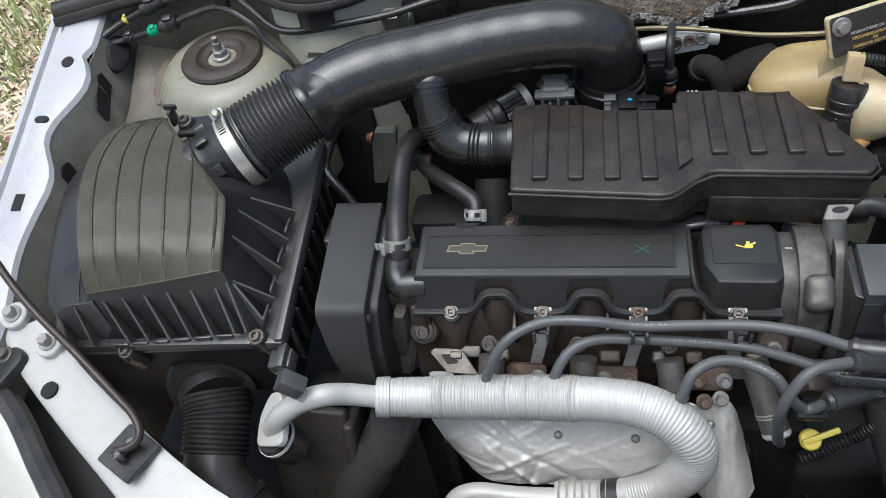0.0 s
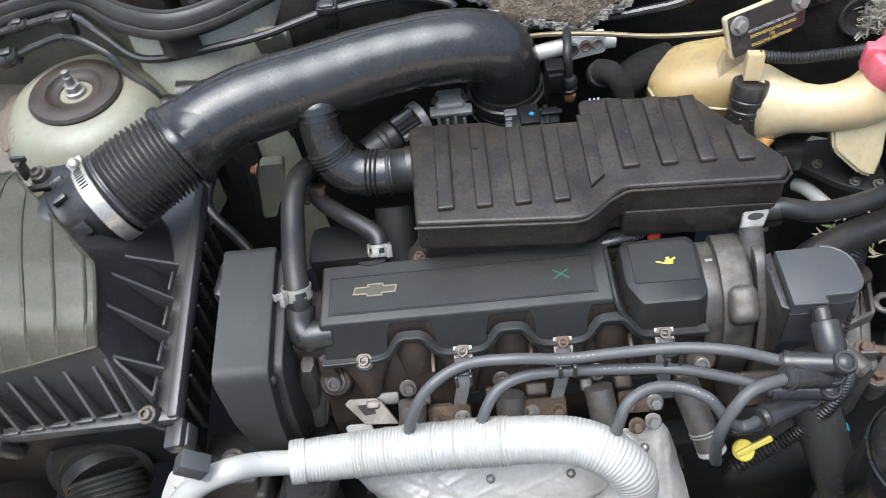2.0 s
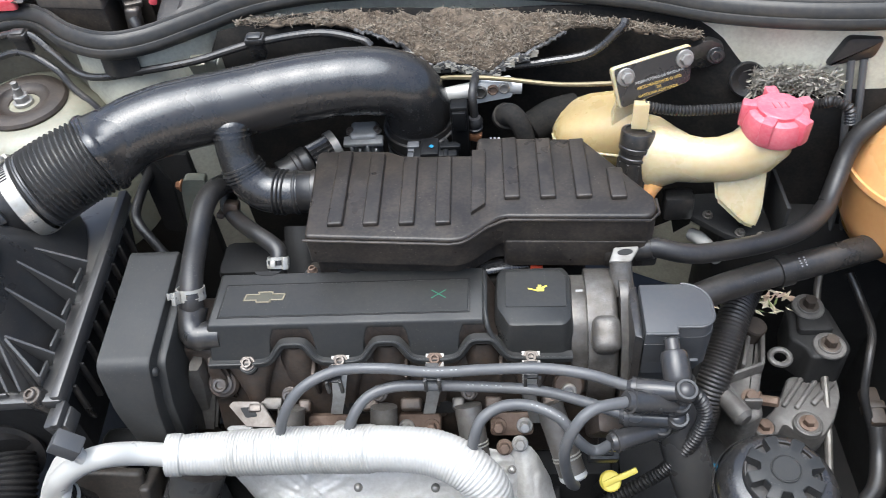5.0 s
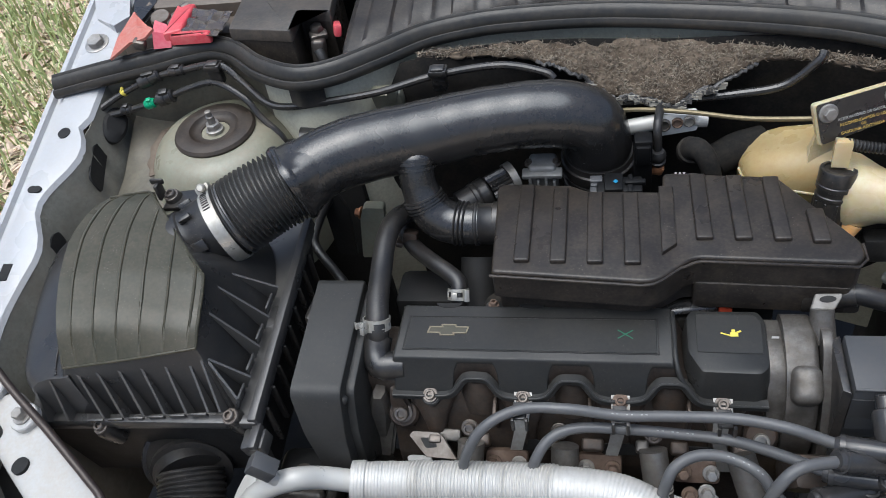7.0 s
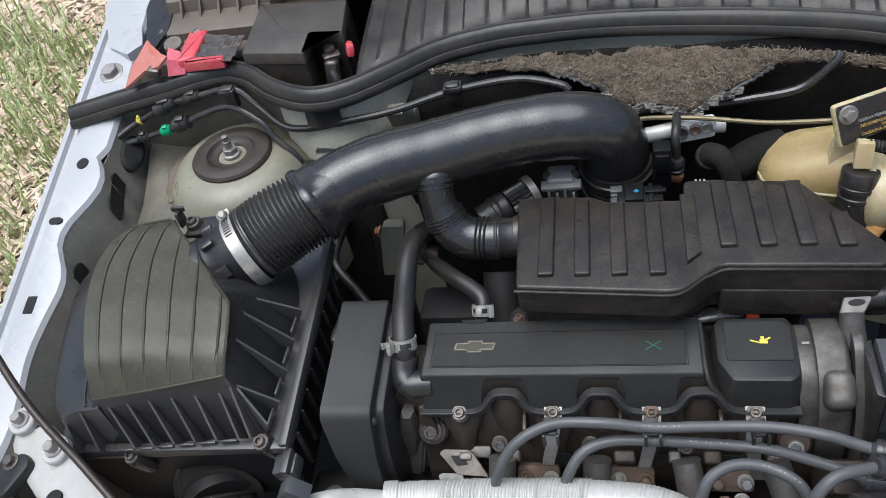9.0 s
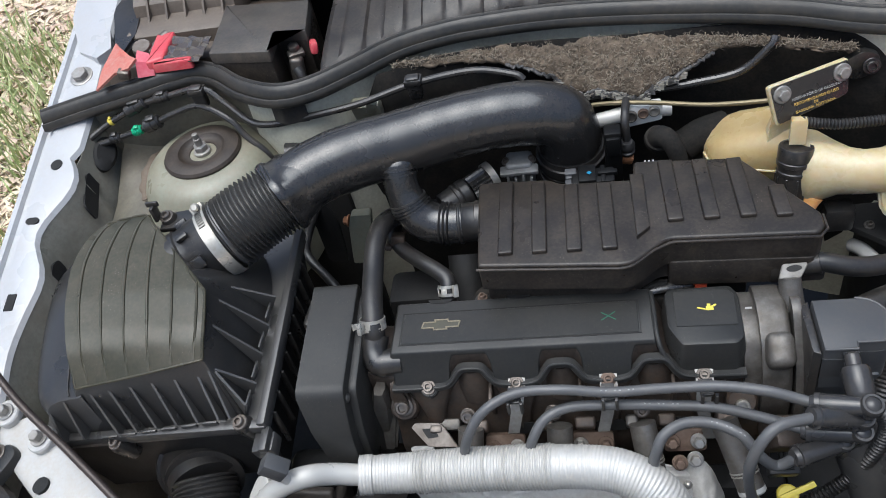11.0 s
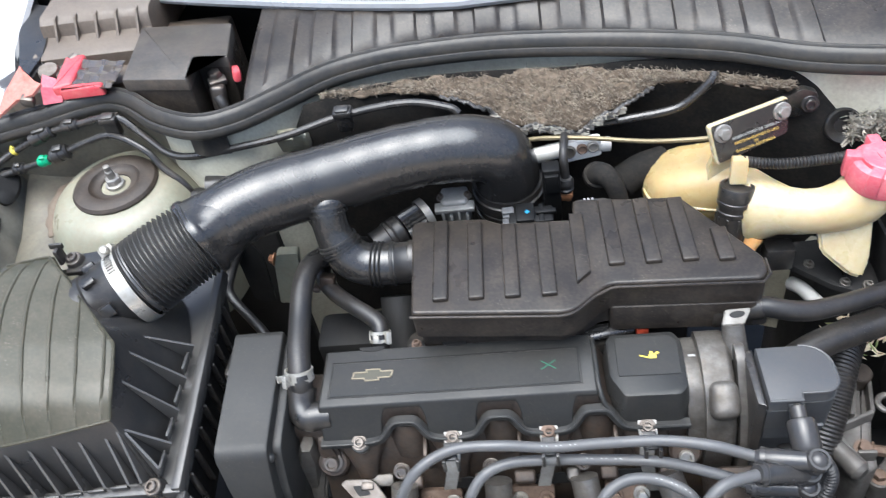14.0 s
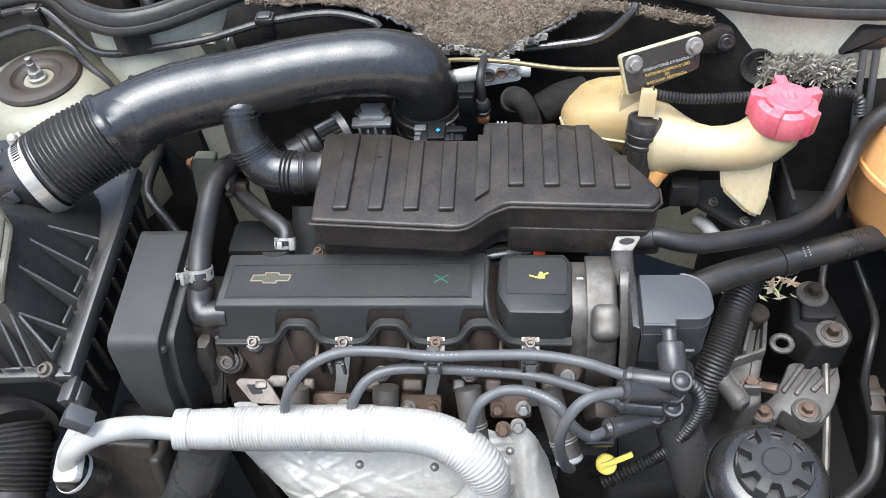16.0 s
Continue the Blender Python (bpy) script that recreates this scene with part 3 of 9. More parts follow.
        bolt(cover, (x, 0.495, 0.7452), (0, -0.6, 1), 0.0058, M_RUST if i == 2 else M_OLDBOLT, label="rusty screw" if i == 2 else "socket head screw")
    for x in (-0.075, 0.0, 0.07):
        bm = bmesh.new()
        lathe(bm, [(0.008, -0.006), (0.008, 0.0), (0.006, 0.001), (0.004, 0.001)], at((x, 0.578, 0.7755)), 20)
        part("rear_boss", bm, M_COVER, cover)
        bolt(cover, (x, 0.579, 0.776), (0, 0, 1), 0.0042, M_RUST)
    for x in (-0.118, -0.038, 0.036):
        bm = bmesh.new()
        prism(bm, [(x + 0.0125 * math.cos(q), 0.5785 + 0.0055 * math.sin(q)) for q in (math.pi + math.pi * k / 14 for k in range(15))], 0.7775, 0.7789)
        part("rear_notch", bm, M_IRONSHADE, cover, "dark scalloped notch")
    # spark plug well walls, seen through the arches
    for x in WELL_X:
        bm = bmesh.new()
        line = [V(x, 0.517, 0.712), V(x, 0.518, 0.735), V(x, 0.52, 0.75)]
        sweep(bm, line, lambda s, i: (0.021, 0.02, 0.016)[i], 18)
        part("plug_well", bm, M_CAST, cover, "oily brown well wall")


build_valve_cover()


def build_head():
    head = thing("cylinder_head", (0, 0.52, 0.60), "oil-stained cast aluminium cylinder head with exhaust flanges", "cylinder head")
    bm = bmesh.new()
    side = [(0.486, 0.60), (0.484, 0.66), (0.496, 0.70), (0.5075, 0.741), (0.585, 0.741), (0.59, 0.60)]
    m = Matrix(((0, 0, 1, 0), (1, 0, 0, 0), (0, 1, 0, 0), (0, 0, 0, 1)))
    prism(bm, rounded(side, 0.006, 3), -0.172, 0.195, m, bevel=0.003)
    part("casting", bm, M_CAST, head)
    # lobes under the cover screws, drawn in as they go down
    for x in BOLT_X:
        bm = bmesh.new()
        rings = []
        for z, half, y in ((0.7425, 0.0225, 0.4945), (0.735, 0.0215, 0.4925), (0.722, 0.0155, 0.4885), (0.708, 0.0105, 0.4845), (0.694, 0.008, 0.4815), (0.676, 0.0075, 0.48)):
            rings.append([(x - half - 0.004, 0.515, z), (x - half, y + 0.006, z), (x - half * 0.7, y + 0.001, z), (x, y - 0.001, z), (x + half * 0.7, y + 0.001, z), (x + half, y + 0.006, z), (x + half + 0.004, 0.515, z)])
        loft(bm, rings)
        part("lobe", bm, M_CAST, head, angle=50)
    # cast pads above the exhaust ports
    for k, x in enumerate((-0.082, -0.02, 0.018, 0.062, 0.094, 0.148)):
        bm = bmesh.new()
        box(bm, (0.012 + 0.004 * (k % 3), 0.012, 0.012), at((x, 0.479, 0.6985), (0, -0.5, 1)), 0.003, 3)
        part("pad", bm, M_CAST if k != 3 else M_CASTCLEAN, head)
    for x in WELL_X:
        bm = bmesh.new()
        box(bm, (0.0035, 0.02, 0.035), at((x + 0.016, 0.4975, 0.719), (0, -0.2, 1)), 0.001)
        part("web", bm, M_CAST, head)
    for i, x in enumerate((-0.161, -0.096, -0.012, 0.072, 0.163)):
        bolt(head, (x, 0.487 + (0.0075 if i == 0 else 0), 0.706 + (0.0095 if i == 0 else 0)), (0, -0.8, 0.7), 0.008 if i in (0, 4) else 0.0065, M_OLDBOLT if i != 4 else M_STEEL, high=0.008)
    bm = bmesh.new()
    lathe(bm, [(0.0155, -0.02), (0.0155, 0.0), (0.013, 0.003), (0.01, 0.003)], at((-0.161, 0.497, 0.713), (0, -0.8, 0.7)), 24)
    part("bolt_boss", bm, M_CAST, head)
    bm = bmesh.new()
    lathe(bm, [(0.0145, -0.02), (0.0145, 0.0), (0.012, 0.003), (0.01, 0.003)], at((0.163, 0.49, 0.709), (0, -0.8, 0.7)), 24)
    part("bolt_boss", bm, M_CAST, head)
    bm = bmesh.new()
    box(bm, (0.026, 0.012, 0.016), at((-0.118, 0.486, 0.693), (0, -0.6, 1)), 0.003)
    part("cast_tab", bm, M_CASTCLEAN, head)
    # flat dark plates that put shading on the casting's front
    for x in (-0.132, -0.043, 0.042, 0.112):
        bm = bmesh.new()
        prism(bm, rounded([(-0.017, -0.006), (0.017, -0.006), (0.013, 0.007), (-0.013, 0.007)], 0.004), 0, 0.0015, at((x, 0.4815, 0.69), (0, -1, 0.25)))
        part("casting_pocket", bm, M_IRONSHADE, head, "flat dark plate standing for shade on the casting")
    # exhaust flanges
    for i, x in enumerate((-0.062, 0.024, 0.11)):
        bm = bmesh.new()
        prism(bm, rounded([(-0.02, -0.011), (0.02, -0.011), (0.02, 0.011), (-0.02, 0.011)], 0.005), 0, 0.009, at((x, 0.476, 0.672), (0, -0.75, 0.66)), bevel=0.0015)
        f = part("exhaust_flange", bm, M_RUST, head, "rusty exhaust flange")
        for dx in (-0.012, 0.012):
            bolt(f, (x + dx, 0.468, 0.678), (0, -0.75, 0.66), 0.006, M_STEEL if (i + (dx > 0)) % 2 else M_RUST, "hex", 0.009, name="nut")
    return head


build_head()


def build_rear_shelf():
    r = thing("intake_shelf", (0, 0.6, 0.735), "dark moulded shelf between the valve cover and the resonator", "engine cover")
    bm = bmesh.new()
    prism(bm, rounded([(-0.088, 0.58), (0.128, 0.58), (0.128, 0.625), (-0.07, 0.625), (-0.09, 0.605)], 0.008), 0.735, 0.757, bevel=0.003)
    part("shelf", bm, M_MATSHADE, r)
    bm = bmesh.new()
    lathe(bm, [(0.008, 0.0), (0.0125, 0.0), (0.014, 0.002), (0.0145, 0.007), (0.0125, 0.0085), (0.0095, 0.008), (0.008, 0.004)], at((-0.002, 0.589, 0.755), (0, -0.5, 1)), 26)
    part("ring", bm, M_RUBBER, r)
    bm = bmesh.new()
    tube(bm, [(0.06, 0.592, 0.757), (0.082, 0.588, 0.764), (0.105, 0.59, 0.765), (0.128, 0.598, 0.76)], 0.009, 14, squash=0.5)
    part("wiring_strap", bm, M_SMOOTH, r)


build_rear_shelf()


def build_block():
    block = thing("engine_block", (0.02, 0.52, 0.2), "grimy engine block and gearbox under the head, near-black for deep shade", "engine block")
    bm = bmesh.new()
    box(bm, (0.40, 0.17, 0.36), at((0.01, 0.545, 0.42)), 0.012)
    part("crankcase", bm, M_IRONSHADE, block)
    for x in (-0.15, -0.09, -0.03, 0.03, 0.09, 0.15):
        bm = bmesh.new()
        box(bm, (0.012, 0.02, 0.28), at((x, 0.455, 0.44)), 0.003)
        part("block_rib", bm, M_IRONSHADE, block)
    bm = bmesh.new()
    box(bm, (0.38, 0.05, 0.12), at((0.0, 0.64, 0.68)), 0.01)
    part("intake_manifold", bm, M_IRONSHADE, block)
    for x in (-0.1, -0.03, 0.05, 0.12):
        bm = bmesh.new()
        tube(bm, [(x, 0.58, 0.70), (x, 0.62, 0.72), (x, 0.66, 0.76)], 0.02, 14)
        part("intake_runner", bm, M_IRONSHADE, block)
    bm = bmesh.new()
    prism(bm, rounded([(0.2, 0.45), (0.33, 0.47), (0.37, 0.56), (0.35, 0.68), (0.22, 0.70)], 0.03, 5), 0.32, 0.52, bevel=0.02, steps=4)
    part("gearbox_case", bm, M_IRONSHADE, block)
    return block


build_block()


def build_timing_cover():
    t = thing("timing_belt_cover", (-0.222, 0.52, 0.6), "upright dark grey plastic timing belt cover with rounded edges", "timing cover")
    m = Matrix(((0, 0, 1, 0), (1, 0, 0, 0), (0, 1, 0, 0), (0, 0, 0, 1)))
    side = [(0.590, 0.803), (0.465, 0.786), (0.446, 0.745), (0.436, 0.69), (0.448, 0.665), (0.50, 0.63), (0.59, 0.62)]
    bm = bmesh.new()
    prism(bm, rounded(side, 0.009, 4), -0.2475, -0.2, m, bevel=0.003)
    for v in bm.verts:
        k = max(0.0, 0.78 - v.co.z) / 0.12
        v.co.x += max(0.0, -0.2 - v.co.x) * 0.62 * min(1, k)
    part("outer_shell", bm, M_COVER, t)
    bm = bmesh.new()
    side2 = [(0.585, 0.792), (0.475, 0.775), (0.458, 0.735), (0.452, 0.69), (0.51, 0.625), (0.585, 0.615)]
    prism(bm, rounded(side2, 0.01, 4), -0.2, -0.192, m, bevel=0.002)
    part("back_plate", bm, M_COVER, t)
    bm = bmesh.new()
    ball(bm, at((-0.2005, 0.4675, 0.772)), 0.0045, 14, 8)
    part("screw_dimple", bm, M_COVER, t)
    bm = bmesh.new()
    prism(bm, rounded([(-0.265, 0.56), (-0.24, 0.555), (-0.24, 0.60), (-0.262, 0.60)], 0.006), 0.70, 0.775, bevel=0.004)
    part("rear_lug", bm, M_PLASTIC, t)
    bolt(t, (-0.268, 0.455, 0.655), (-0.2, -0.5, 1), 0.010, M_OLDBOLT)
    bm = bmesh.new()
    box(bm, (0.06, 0.04, 0.08), at((-0.272, 0.475, 0.61)), 0.012, 3)
    part("mount_foot", bm, M_IRONSHADE, t)


build_timing_cover()


def build_post():
    p = thing("cast_post", (-0.2, 0.5, 0.62), "grey cast post between the timing cover and the head", "engine part")
    bm = bmesh.new()
    loft(bm, [[(x - w, 0.5, z), (x - w * 0.6, 0.492, z), (x + w * 0.6, 0.492, z), (x + w, 0.5, z), (x + w * 0.6, 0.512, z), (x - w * 0.6, 0.512, z)] for x, w, z in ((-0.206, 0.018, 0.618), (-0.205, 0.016, 0.63), (-0.193, 0.0145, 0.68), (-0.184, 0.011, 0.72), (-0.181, 0.006, 0.74))])
    part("shaft", bm, M_TUBE, p, angle=50)
    bm = bmesh.new()
    prism(bm, rounded([(-0.24, 0.478), (-0.182, 0.478), (-0.178, 0.515), (-0.235, 0.515)], 0.008), 0.606, 0.618, bevel=0.002)
    part("flange", bm, M_CAST, p, "stained flange")


build_post()


def build_thermostat():
    h = thing("thermostat_housing", (-0.178, 0.51, 0.66), "stained cast housing beside the valve cover", "thermostat housing")
    bm = bmesh.new()
    prism(bm, rounded([(-0.208, 0.512), (-0.16, 0.505), (-0.156, 0.53), (-0.162, 0.575), (-0.198, 0.575)], 0.01), 0.722, 0.752, bevel=0.008, steps=3)
    part("casting", bm, M_CAST, h)
    bm = bmesh.new()
    loft(bm, [[(-0.213, 0.507, 0.74), (-0.199, 0.504, 0.742), (-0.199, 0.52, 0.745), (-0.212, 0.52, 0.745)], [(-0.2125, 0.497, 0.722), (-0.202, 0.496, 0.722), (-0.202, 0.51, 0.722), (-0.212, 0.51, 0.722)], [(-0.212, 0.493, 0.706), (-0.205, 0.493, 0.706), (-0.205, 0.502, 0.706), (-0.212, 0.502, 0.706)]])
    bmesh.ops.bevel(bm, geom=bm.edges[:], offset=0.002, segments=2, affect="EDGES")
    part("leg", bm, M_CAST, h)
    bm = bmesh.new()
    loft(bm, [[(-0.17, 0.501, 0.742), (-0.158, 0.499, 0.742), (-0.158, 0.515, 0.745), (-0.17, 0.515, 0.745)], [(-0.174, 0.497, 0.722), (-0.152, 0.495, 0.722), (-0.152, 0.512, 0.72), (-0.174, 0.512, 0.72)], [(-0.168, 0.492, 0.695), (-0.15, 0.489, 0.695), (-0.15, 0.505, 0.69), (-0.168, 0.505, 0.69)]])
    bmesh.ops.bevel(bm, geom=bm.edges[:], offset=0.003, segments=2, affect="EDGES")
    part("bolt_lug", bm, M_CAST, h)
    bm = bmesh.new()
    loft(bm, [[(-0.186, 0.515, 0.735), (-0.168, 0.513, 0.735), (-0.168, 0.525, 0.735), (-0.186, 0.527, 0.735)], [(-0.196, 0.503, 0.70), (-0.17, 0.5, 0.70), (-0.17, 0.512, 0.70), (-0.196, 0.515, 0.70)], [(-0.214, 0.485, 0.652), (-0.181, 0.482, 0.652), (-0.181, 0.495, 0.65), (-0.214, 0.498, 0.65)]])
    bmesh.ops.bevel(bm, geom=bm.edges[:], offset=0.003, segments=2, affect="EDGES")
    arm = part("arm", bm, M_CASTCLEAN, h, "pale grey cast arm")
    bm = bmesh.new()
    box(bm, (0.004, 0.006, 0.07), at((-0.1935, 0.4975, 0.688), (0.25, 0.33, 1)), 0.0015)
    part("arm_rib", bm, M_CASTCLEAN, arm)
    # moulded elbow from the hose to the cover
    bm = bmesh.new()
    tube(bm, [(-0.181, 0.537, 0.778), (-0.1825, 0.525, 0.768), (-0.178, 0.515, 0.762), (-0.168, 0.516, 0.761), (-0.154, 0.517, 0.761)], 0.0135, 20)
    part("hose_elbow", bm, M_PLASTIC, h)


build_thermostat()


def build_plenum():
    p = thing("resonator_box", (0.08, 0.63, 0.78), "dusty black plastic resonator box with raised ribs, stepped front", "resonator box")
    top = [(-0.0715, 0.572), (0.062, 0.561)]
    for k in range(9):
        s = k / 8
        e = s * s * (3 - 2 * s)
        top.append((0.067 + 0.045 * s, 0.5615 + 0.0285 * e))
    top += [(0.2375, 0.583), (0.2455, 0.592), (0.2455, 0.609), (0.19, 0.6955), (0.1835, 0.6985), (0.0875, 0.707), (0.0845, 0.704), (0.083, 0.679), (0.012, 0.6825), (-0.004, 0.6915), (-0.072, 0.695), (-0.0765, 0.69)]
    bm = bmesh.new()
    prism(bm, rounded(top, 0.004, 3), 0.797, 0.830, bevel=0.003, steps=3)
    part("lid", bm, M_PLENUM, p)
    bm = bmesh.new()
    lip = [(x + (0.0015 if x > 0.1 else -0.0015), y - 0.0018 if y < 0.6 else y) for x, y in top[:14]]
    line = [V(x, y, 0.8262) for x, y in lip]
    sweep(bm, line, 0.0015, 10)
    part("front_lip", bm, M_PLENUM, p)
    low = [(-0.069, 0.58), (0.066, 0.571), (0.10, 0.596), (0.236, 0.589), (0.24, 0.61), (0.183, 0.69), (0.085, 0.69), (-0.07, 0.69)]
    bm = bmesh.new()
    prism(bm, rounded(low, 0.006, 3), 0.772, 0.798, bevel=0.001, steps=1)
    base = part("base", bm, M_PLENUM, p)
    bm = bmesh.new()
    prism(bm, rounded([(0.108, 0.588), (0.238, 0.5815), (0.238, 0.60), (0.108, 0.60)], 0.004, 3), 0.768, 0.799, bevel=0.002)
    part("front_step", bm, M_PLENUM, p)
    for i, (x, y0, y1) in enumerate(((-0.0455, 0.583, 0.689), (-0.0125, 0.582, 0.683), (0.0205, 0.581, 0.676), (0.0535, 0.580, 0.674))):
        rib(p, x, y0, y1, 0.0072)
    bm = bmesh.new()
    prism(bm, [(0.0795, 0.592), (0.0925, 0.604), (0.0925, 0.681), (0.0795, 0.683)], 0.829, 0.8342, bevel=0.0011)
    part("rib", bm, M_PLENUM, p)
    for x, y0, y1 in ((0.1165, 0.611, 0.7), (0.1495, 0.61, 0.697), (0.182, 0.609, 0.694), (0.2135, 0.606, 0.648)):
        rib(p, x, y0, y1, 0.0074)
    # spout toward the coupling hose
    bm = bmesh.new()
    lathe(bm, [(0.0195, 0), (0.0195, 0.018), (0.021, 0.019), (0.021, 0.03)], at((-0.1, 0.667, 0.803), (1, 0.02, 0)), 26)
    part("spout", bm, M_PLASTIC, p)
    bm = bmesh.new()
    box(bm, (0.05, 0.02, 0.022), at((0.225, 0.592, 0.776)), 0.004)
    part("outlet_foot", bm, M_PLASTIC, p)


def rib(parent, x, y0, y1, half):
    bm = bmesh.new()
    box(bm, (2 * half, y1 - y0, 0.009), at((x, (y0 + y1) / 2, 0.8298), (0, 0, 1), (1, 0.012, 0)), 0.0018, 3)
    return part("rib", bm, M_PLENUM, parent)


build_plenum()


def build_cam_end():
    c = thing("camshaft_end_housing", (0.19, 0.53, 0.68), "cast aluminium camshaft end housing with a lifting bracket", "engine housing")
    across = Matrix(((0, 0, 1, 0), (1, 0, 0, 0), (0, 1, 0, 0), (0, 0, 0, 1)))
    bm = bmesh.new()
    prism(bm, rounded([(0.49, 0.66), (0.486, 0.71), (0.492, 0.74), (0.508, 0.767), (0.53, 0.781), (0.556, 0.784), (0.575, 0.777), (0.58, 0.66)], 0.012, 5), 0.18, 0.207, across, bevel=0.006, steps=4)
    part("casting", bm, M_CASTCLEAN, c, angle=50)
    bm = bmesh.new()
    prism(bm, rounded([(0.496, 0.66), (0.492, 0.715), (0.5, 0.748), (0.515, 0.768), (0.54, 0.776), (0.575, 0.77), (0.578, 0.66)], 0.01, 5), 0.1655, 0.182, across, bevel=0.002)
    st = part("marking_strip", bm, M_CASTCLEAN, c, angle=50)
    for k in range(3):
        bm = bmesh.new()
        box(bm, (0.006 - 0.001 * k, 0.0022, 0.0008), at((0.1745, 0.546 - 0.006 * k, 0.7752 - 0.0012 * k), (0, -0.2, 1)))
        part("cast_mark", bm, M_CASTPALE, st)
    bm = bmesh.new()
    box(bm, (0.026, 0.034, 0.034), at((0.1955, 0.51, 0.755), (0, -0.55, 1)), 0.009, 4)
    part("boss", bm, M_CASTCLEAN, c, angle=60)
    # narrow flange bar with the post that carries the lifting eye
    bm = bmesh.new()
    prism(bm, rounded([(0.478, 0.66), (0.494, 0.655), (0.55, 0.70), (0.566, 0.745), (0.562, 0.775), (0.545, 0.789), (0.53, 0.786), (0.512, 0.765), (0.497, 0.745), (0.487, 0.72)], 0.007), 0.209, 0.2185, across, bevel=0.003, steps=3)
    part("flange_plate", bm, M_CASTCLEAN, c, angle=50)
    bm = bmesh.new()
    tube(bm, [(0.214, 0.547, 0.768), (0.213, 0.556, 0.78), (0.2125, 0.565, 0.793)], lambda s, i: 0.0112 - 0.0015 * s, 22)
    part("bracket_post", bm, M_CASTCLEAN, c)
    bm = bmesh.new()
    m = at((0.2145, 0.568, 0.796), (0.05, -0.3, 1))
    prism(bm, rounded([(-0.013, -0.0075), (-0.0075, 0.0075), (0.0145, 0.0085), (0.0145, 0.0055), (0.0065, -0.0075)], 0.002), 0, 0.003, m, bevel=0.0008, steps=1)
    pl = part("lifting_eye", bm, M_CASTEYE, c, "pale zinc lifting eye")
    bm = bmesh.new()
    prism(bm, [(0.0068 * math.cos(a) + 0.002 + 0.0015 * math.sin(a), 0.0032 * math.sin(a) + 0.0022) for a in (2 * math.pi * k / 20 for k in range(20))], 0.0005, 0.0034, m)
    part("eye_hole", bm, M_IRONSHADE, pl, "dark oval hole")
    bm = bmesh.new()
    box(bm, (0.012, 0.016, 0.01), at((0.1385, 0.596, 0.760)), 0.002)
    box(bm, (0.02, 0.006, 0.006), at((0.1385, 0.592, 0.769)), 0.001)
    single("injector_plug", bm, M_ORANGE, "small orange-red plastic plug behind the filler cover", "connector", (0.141, 0.62, 0.73))


build_cam_end()


def corner_arc(cx, cy, r, a0, a1, n=8):
    return [(cx + r * math.cos(math.radians(a0 + (a1 - a0) * k / n)), cy + r * math.sin(math.radians(a0 + (a1 - a0) * k / n))) for k in range(n + 1)]


def build_coil_cover():
    d = thing("ignition_coil_cover", (0.25, 0.51, 0.72), "grey plastic ignition cover with one rounded end", "ignition cover")
    out = [(0.2255, 0.538), (0.2242, 0.483), (0.2505, 0.4825), (0.2515, 0.4895)] + corner_arc(0.2695, 0.5035, 0.014, -90, 0) + corner_arc(0.261, 0.5155, 0.0225, 0, 90)
    bm = bmesh.new()
    prism(bm, out, 0.735, 0.790, bevel=0.0014)
    part("lid", bm, M_COIL, d)
    rim = [V(x, y, 0.7893) for x, y in out]
    bm = bmesh.new()
    sweep(bm, rim[1:], 0.0014, 8)
    part("lid_rim", bm, M_COIL, d)
    bm = bmesh.new()
    levels = ((0.776, 1.03, 0.0), (0.755, 1.02, 0.0), (0.735, 0.93, -0.003), (0.705, 0.72, -0.010))
    loft(bm, [[(0.2525 + (x - 0.2525) * k + sh, 0.51 + (y - 0.51) * k, z) for x, y in out] for z, k, sh in levels])
    part("lower_case", bm, M_COIL, d, angle=40)
    bm = bmesh.new()
    prism(bm, [(0.2238, 0.541), (0.2155, 0.537), (0.2155, 0.484), (0.222, 0.481)], 0.72, 0.786, bevel=0.002)
    part("side_wall", bm, M_PLASTIC, d)
    bm = bmesh.new()
    box(bm, (0.012, 0.003, 0.02), at((0.263, 0.4795, 0.752), (0, -0.3, 1)), 0.0008)
    part("clip", bm, M_COIL, d)
    bm = bmesh.new()
    lathe(bm, [(0.0066, 0), (0.0066, 0.014)], at((0.2455, 0.484, 0.784), (0.02, -0.6, -0.5)), 18)
    part("tower", bm, M_COIL, d)
    bm = bmesh.new()
    a, b = V(0.2445, 0.479, 0.786), V(0.247, 0.437, 0.766)
    dd = (b - a).normalized()
    lathe(bm, [(0.004, -0.002), (0.0066, 0.0), (0.0066, 0.009), (0.0108, 0.0105), (0.0118, 0.013), (0.0118, 0.033), (0.0105, 0.036), (0.0098, 0.037), (0.0098, (b - a).length)], at(a, dd), 26)
    part("centre_boot", bm, M_BOOT, d, "glossy black boot on the centre tower")


build_coil_cover()

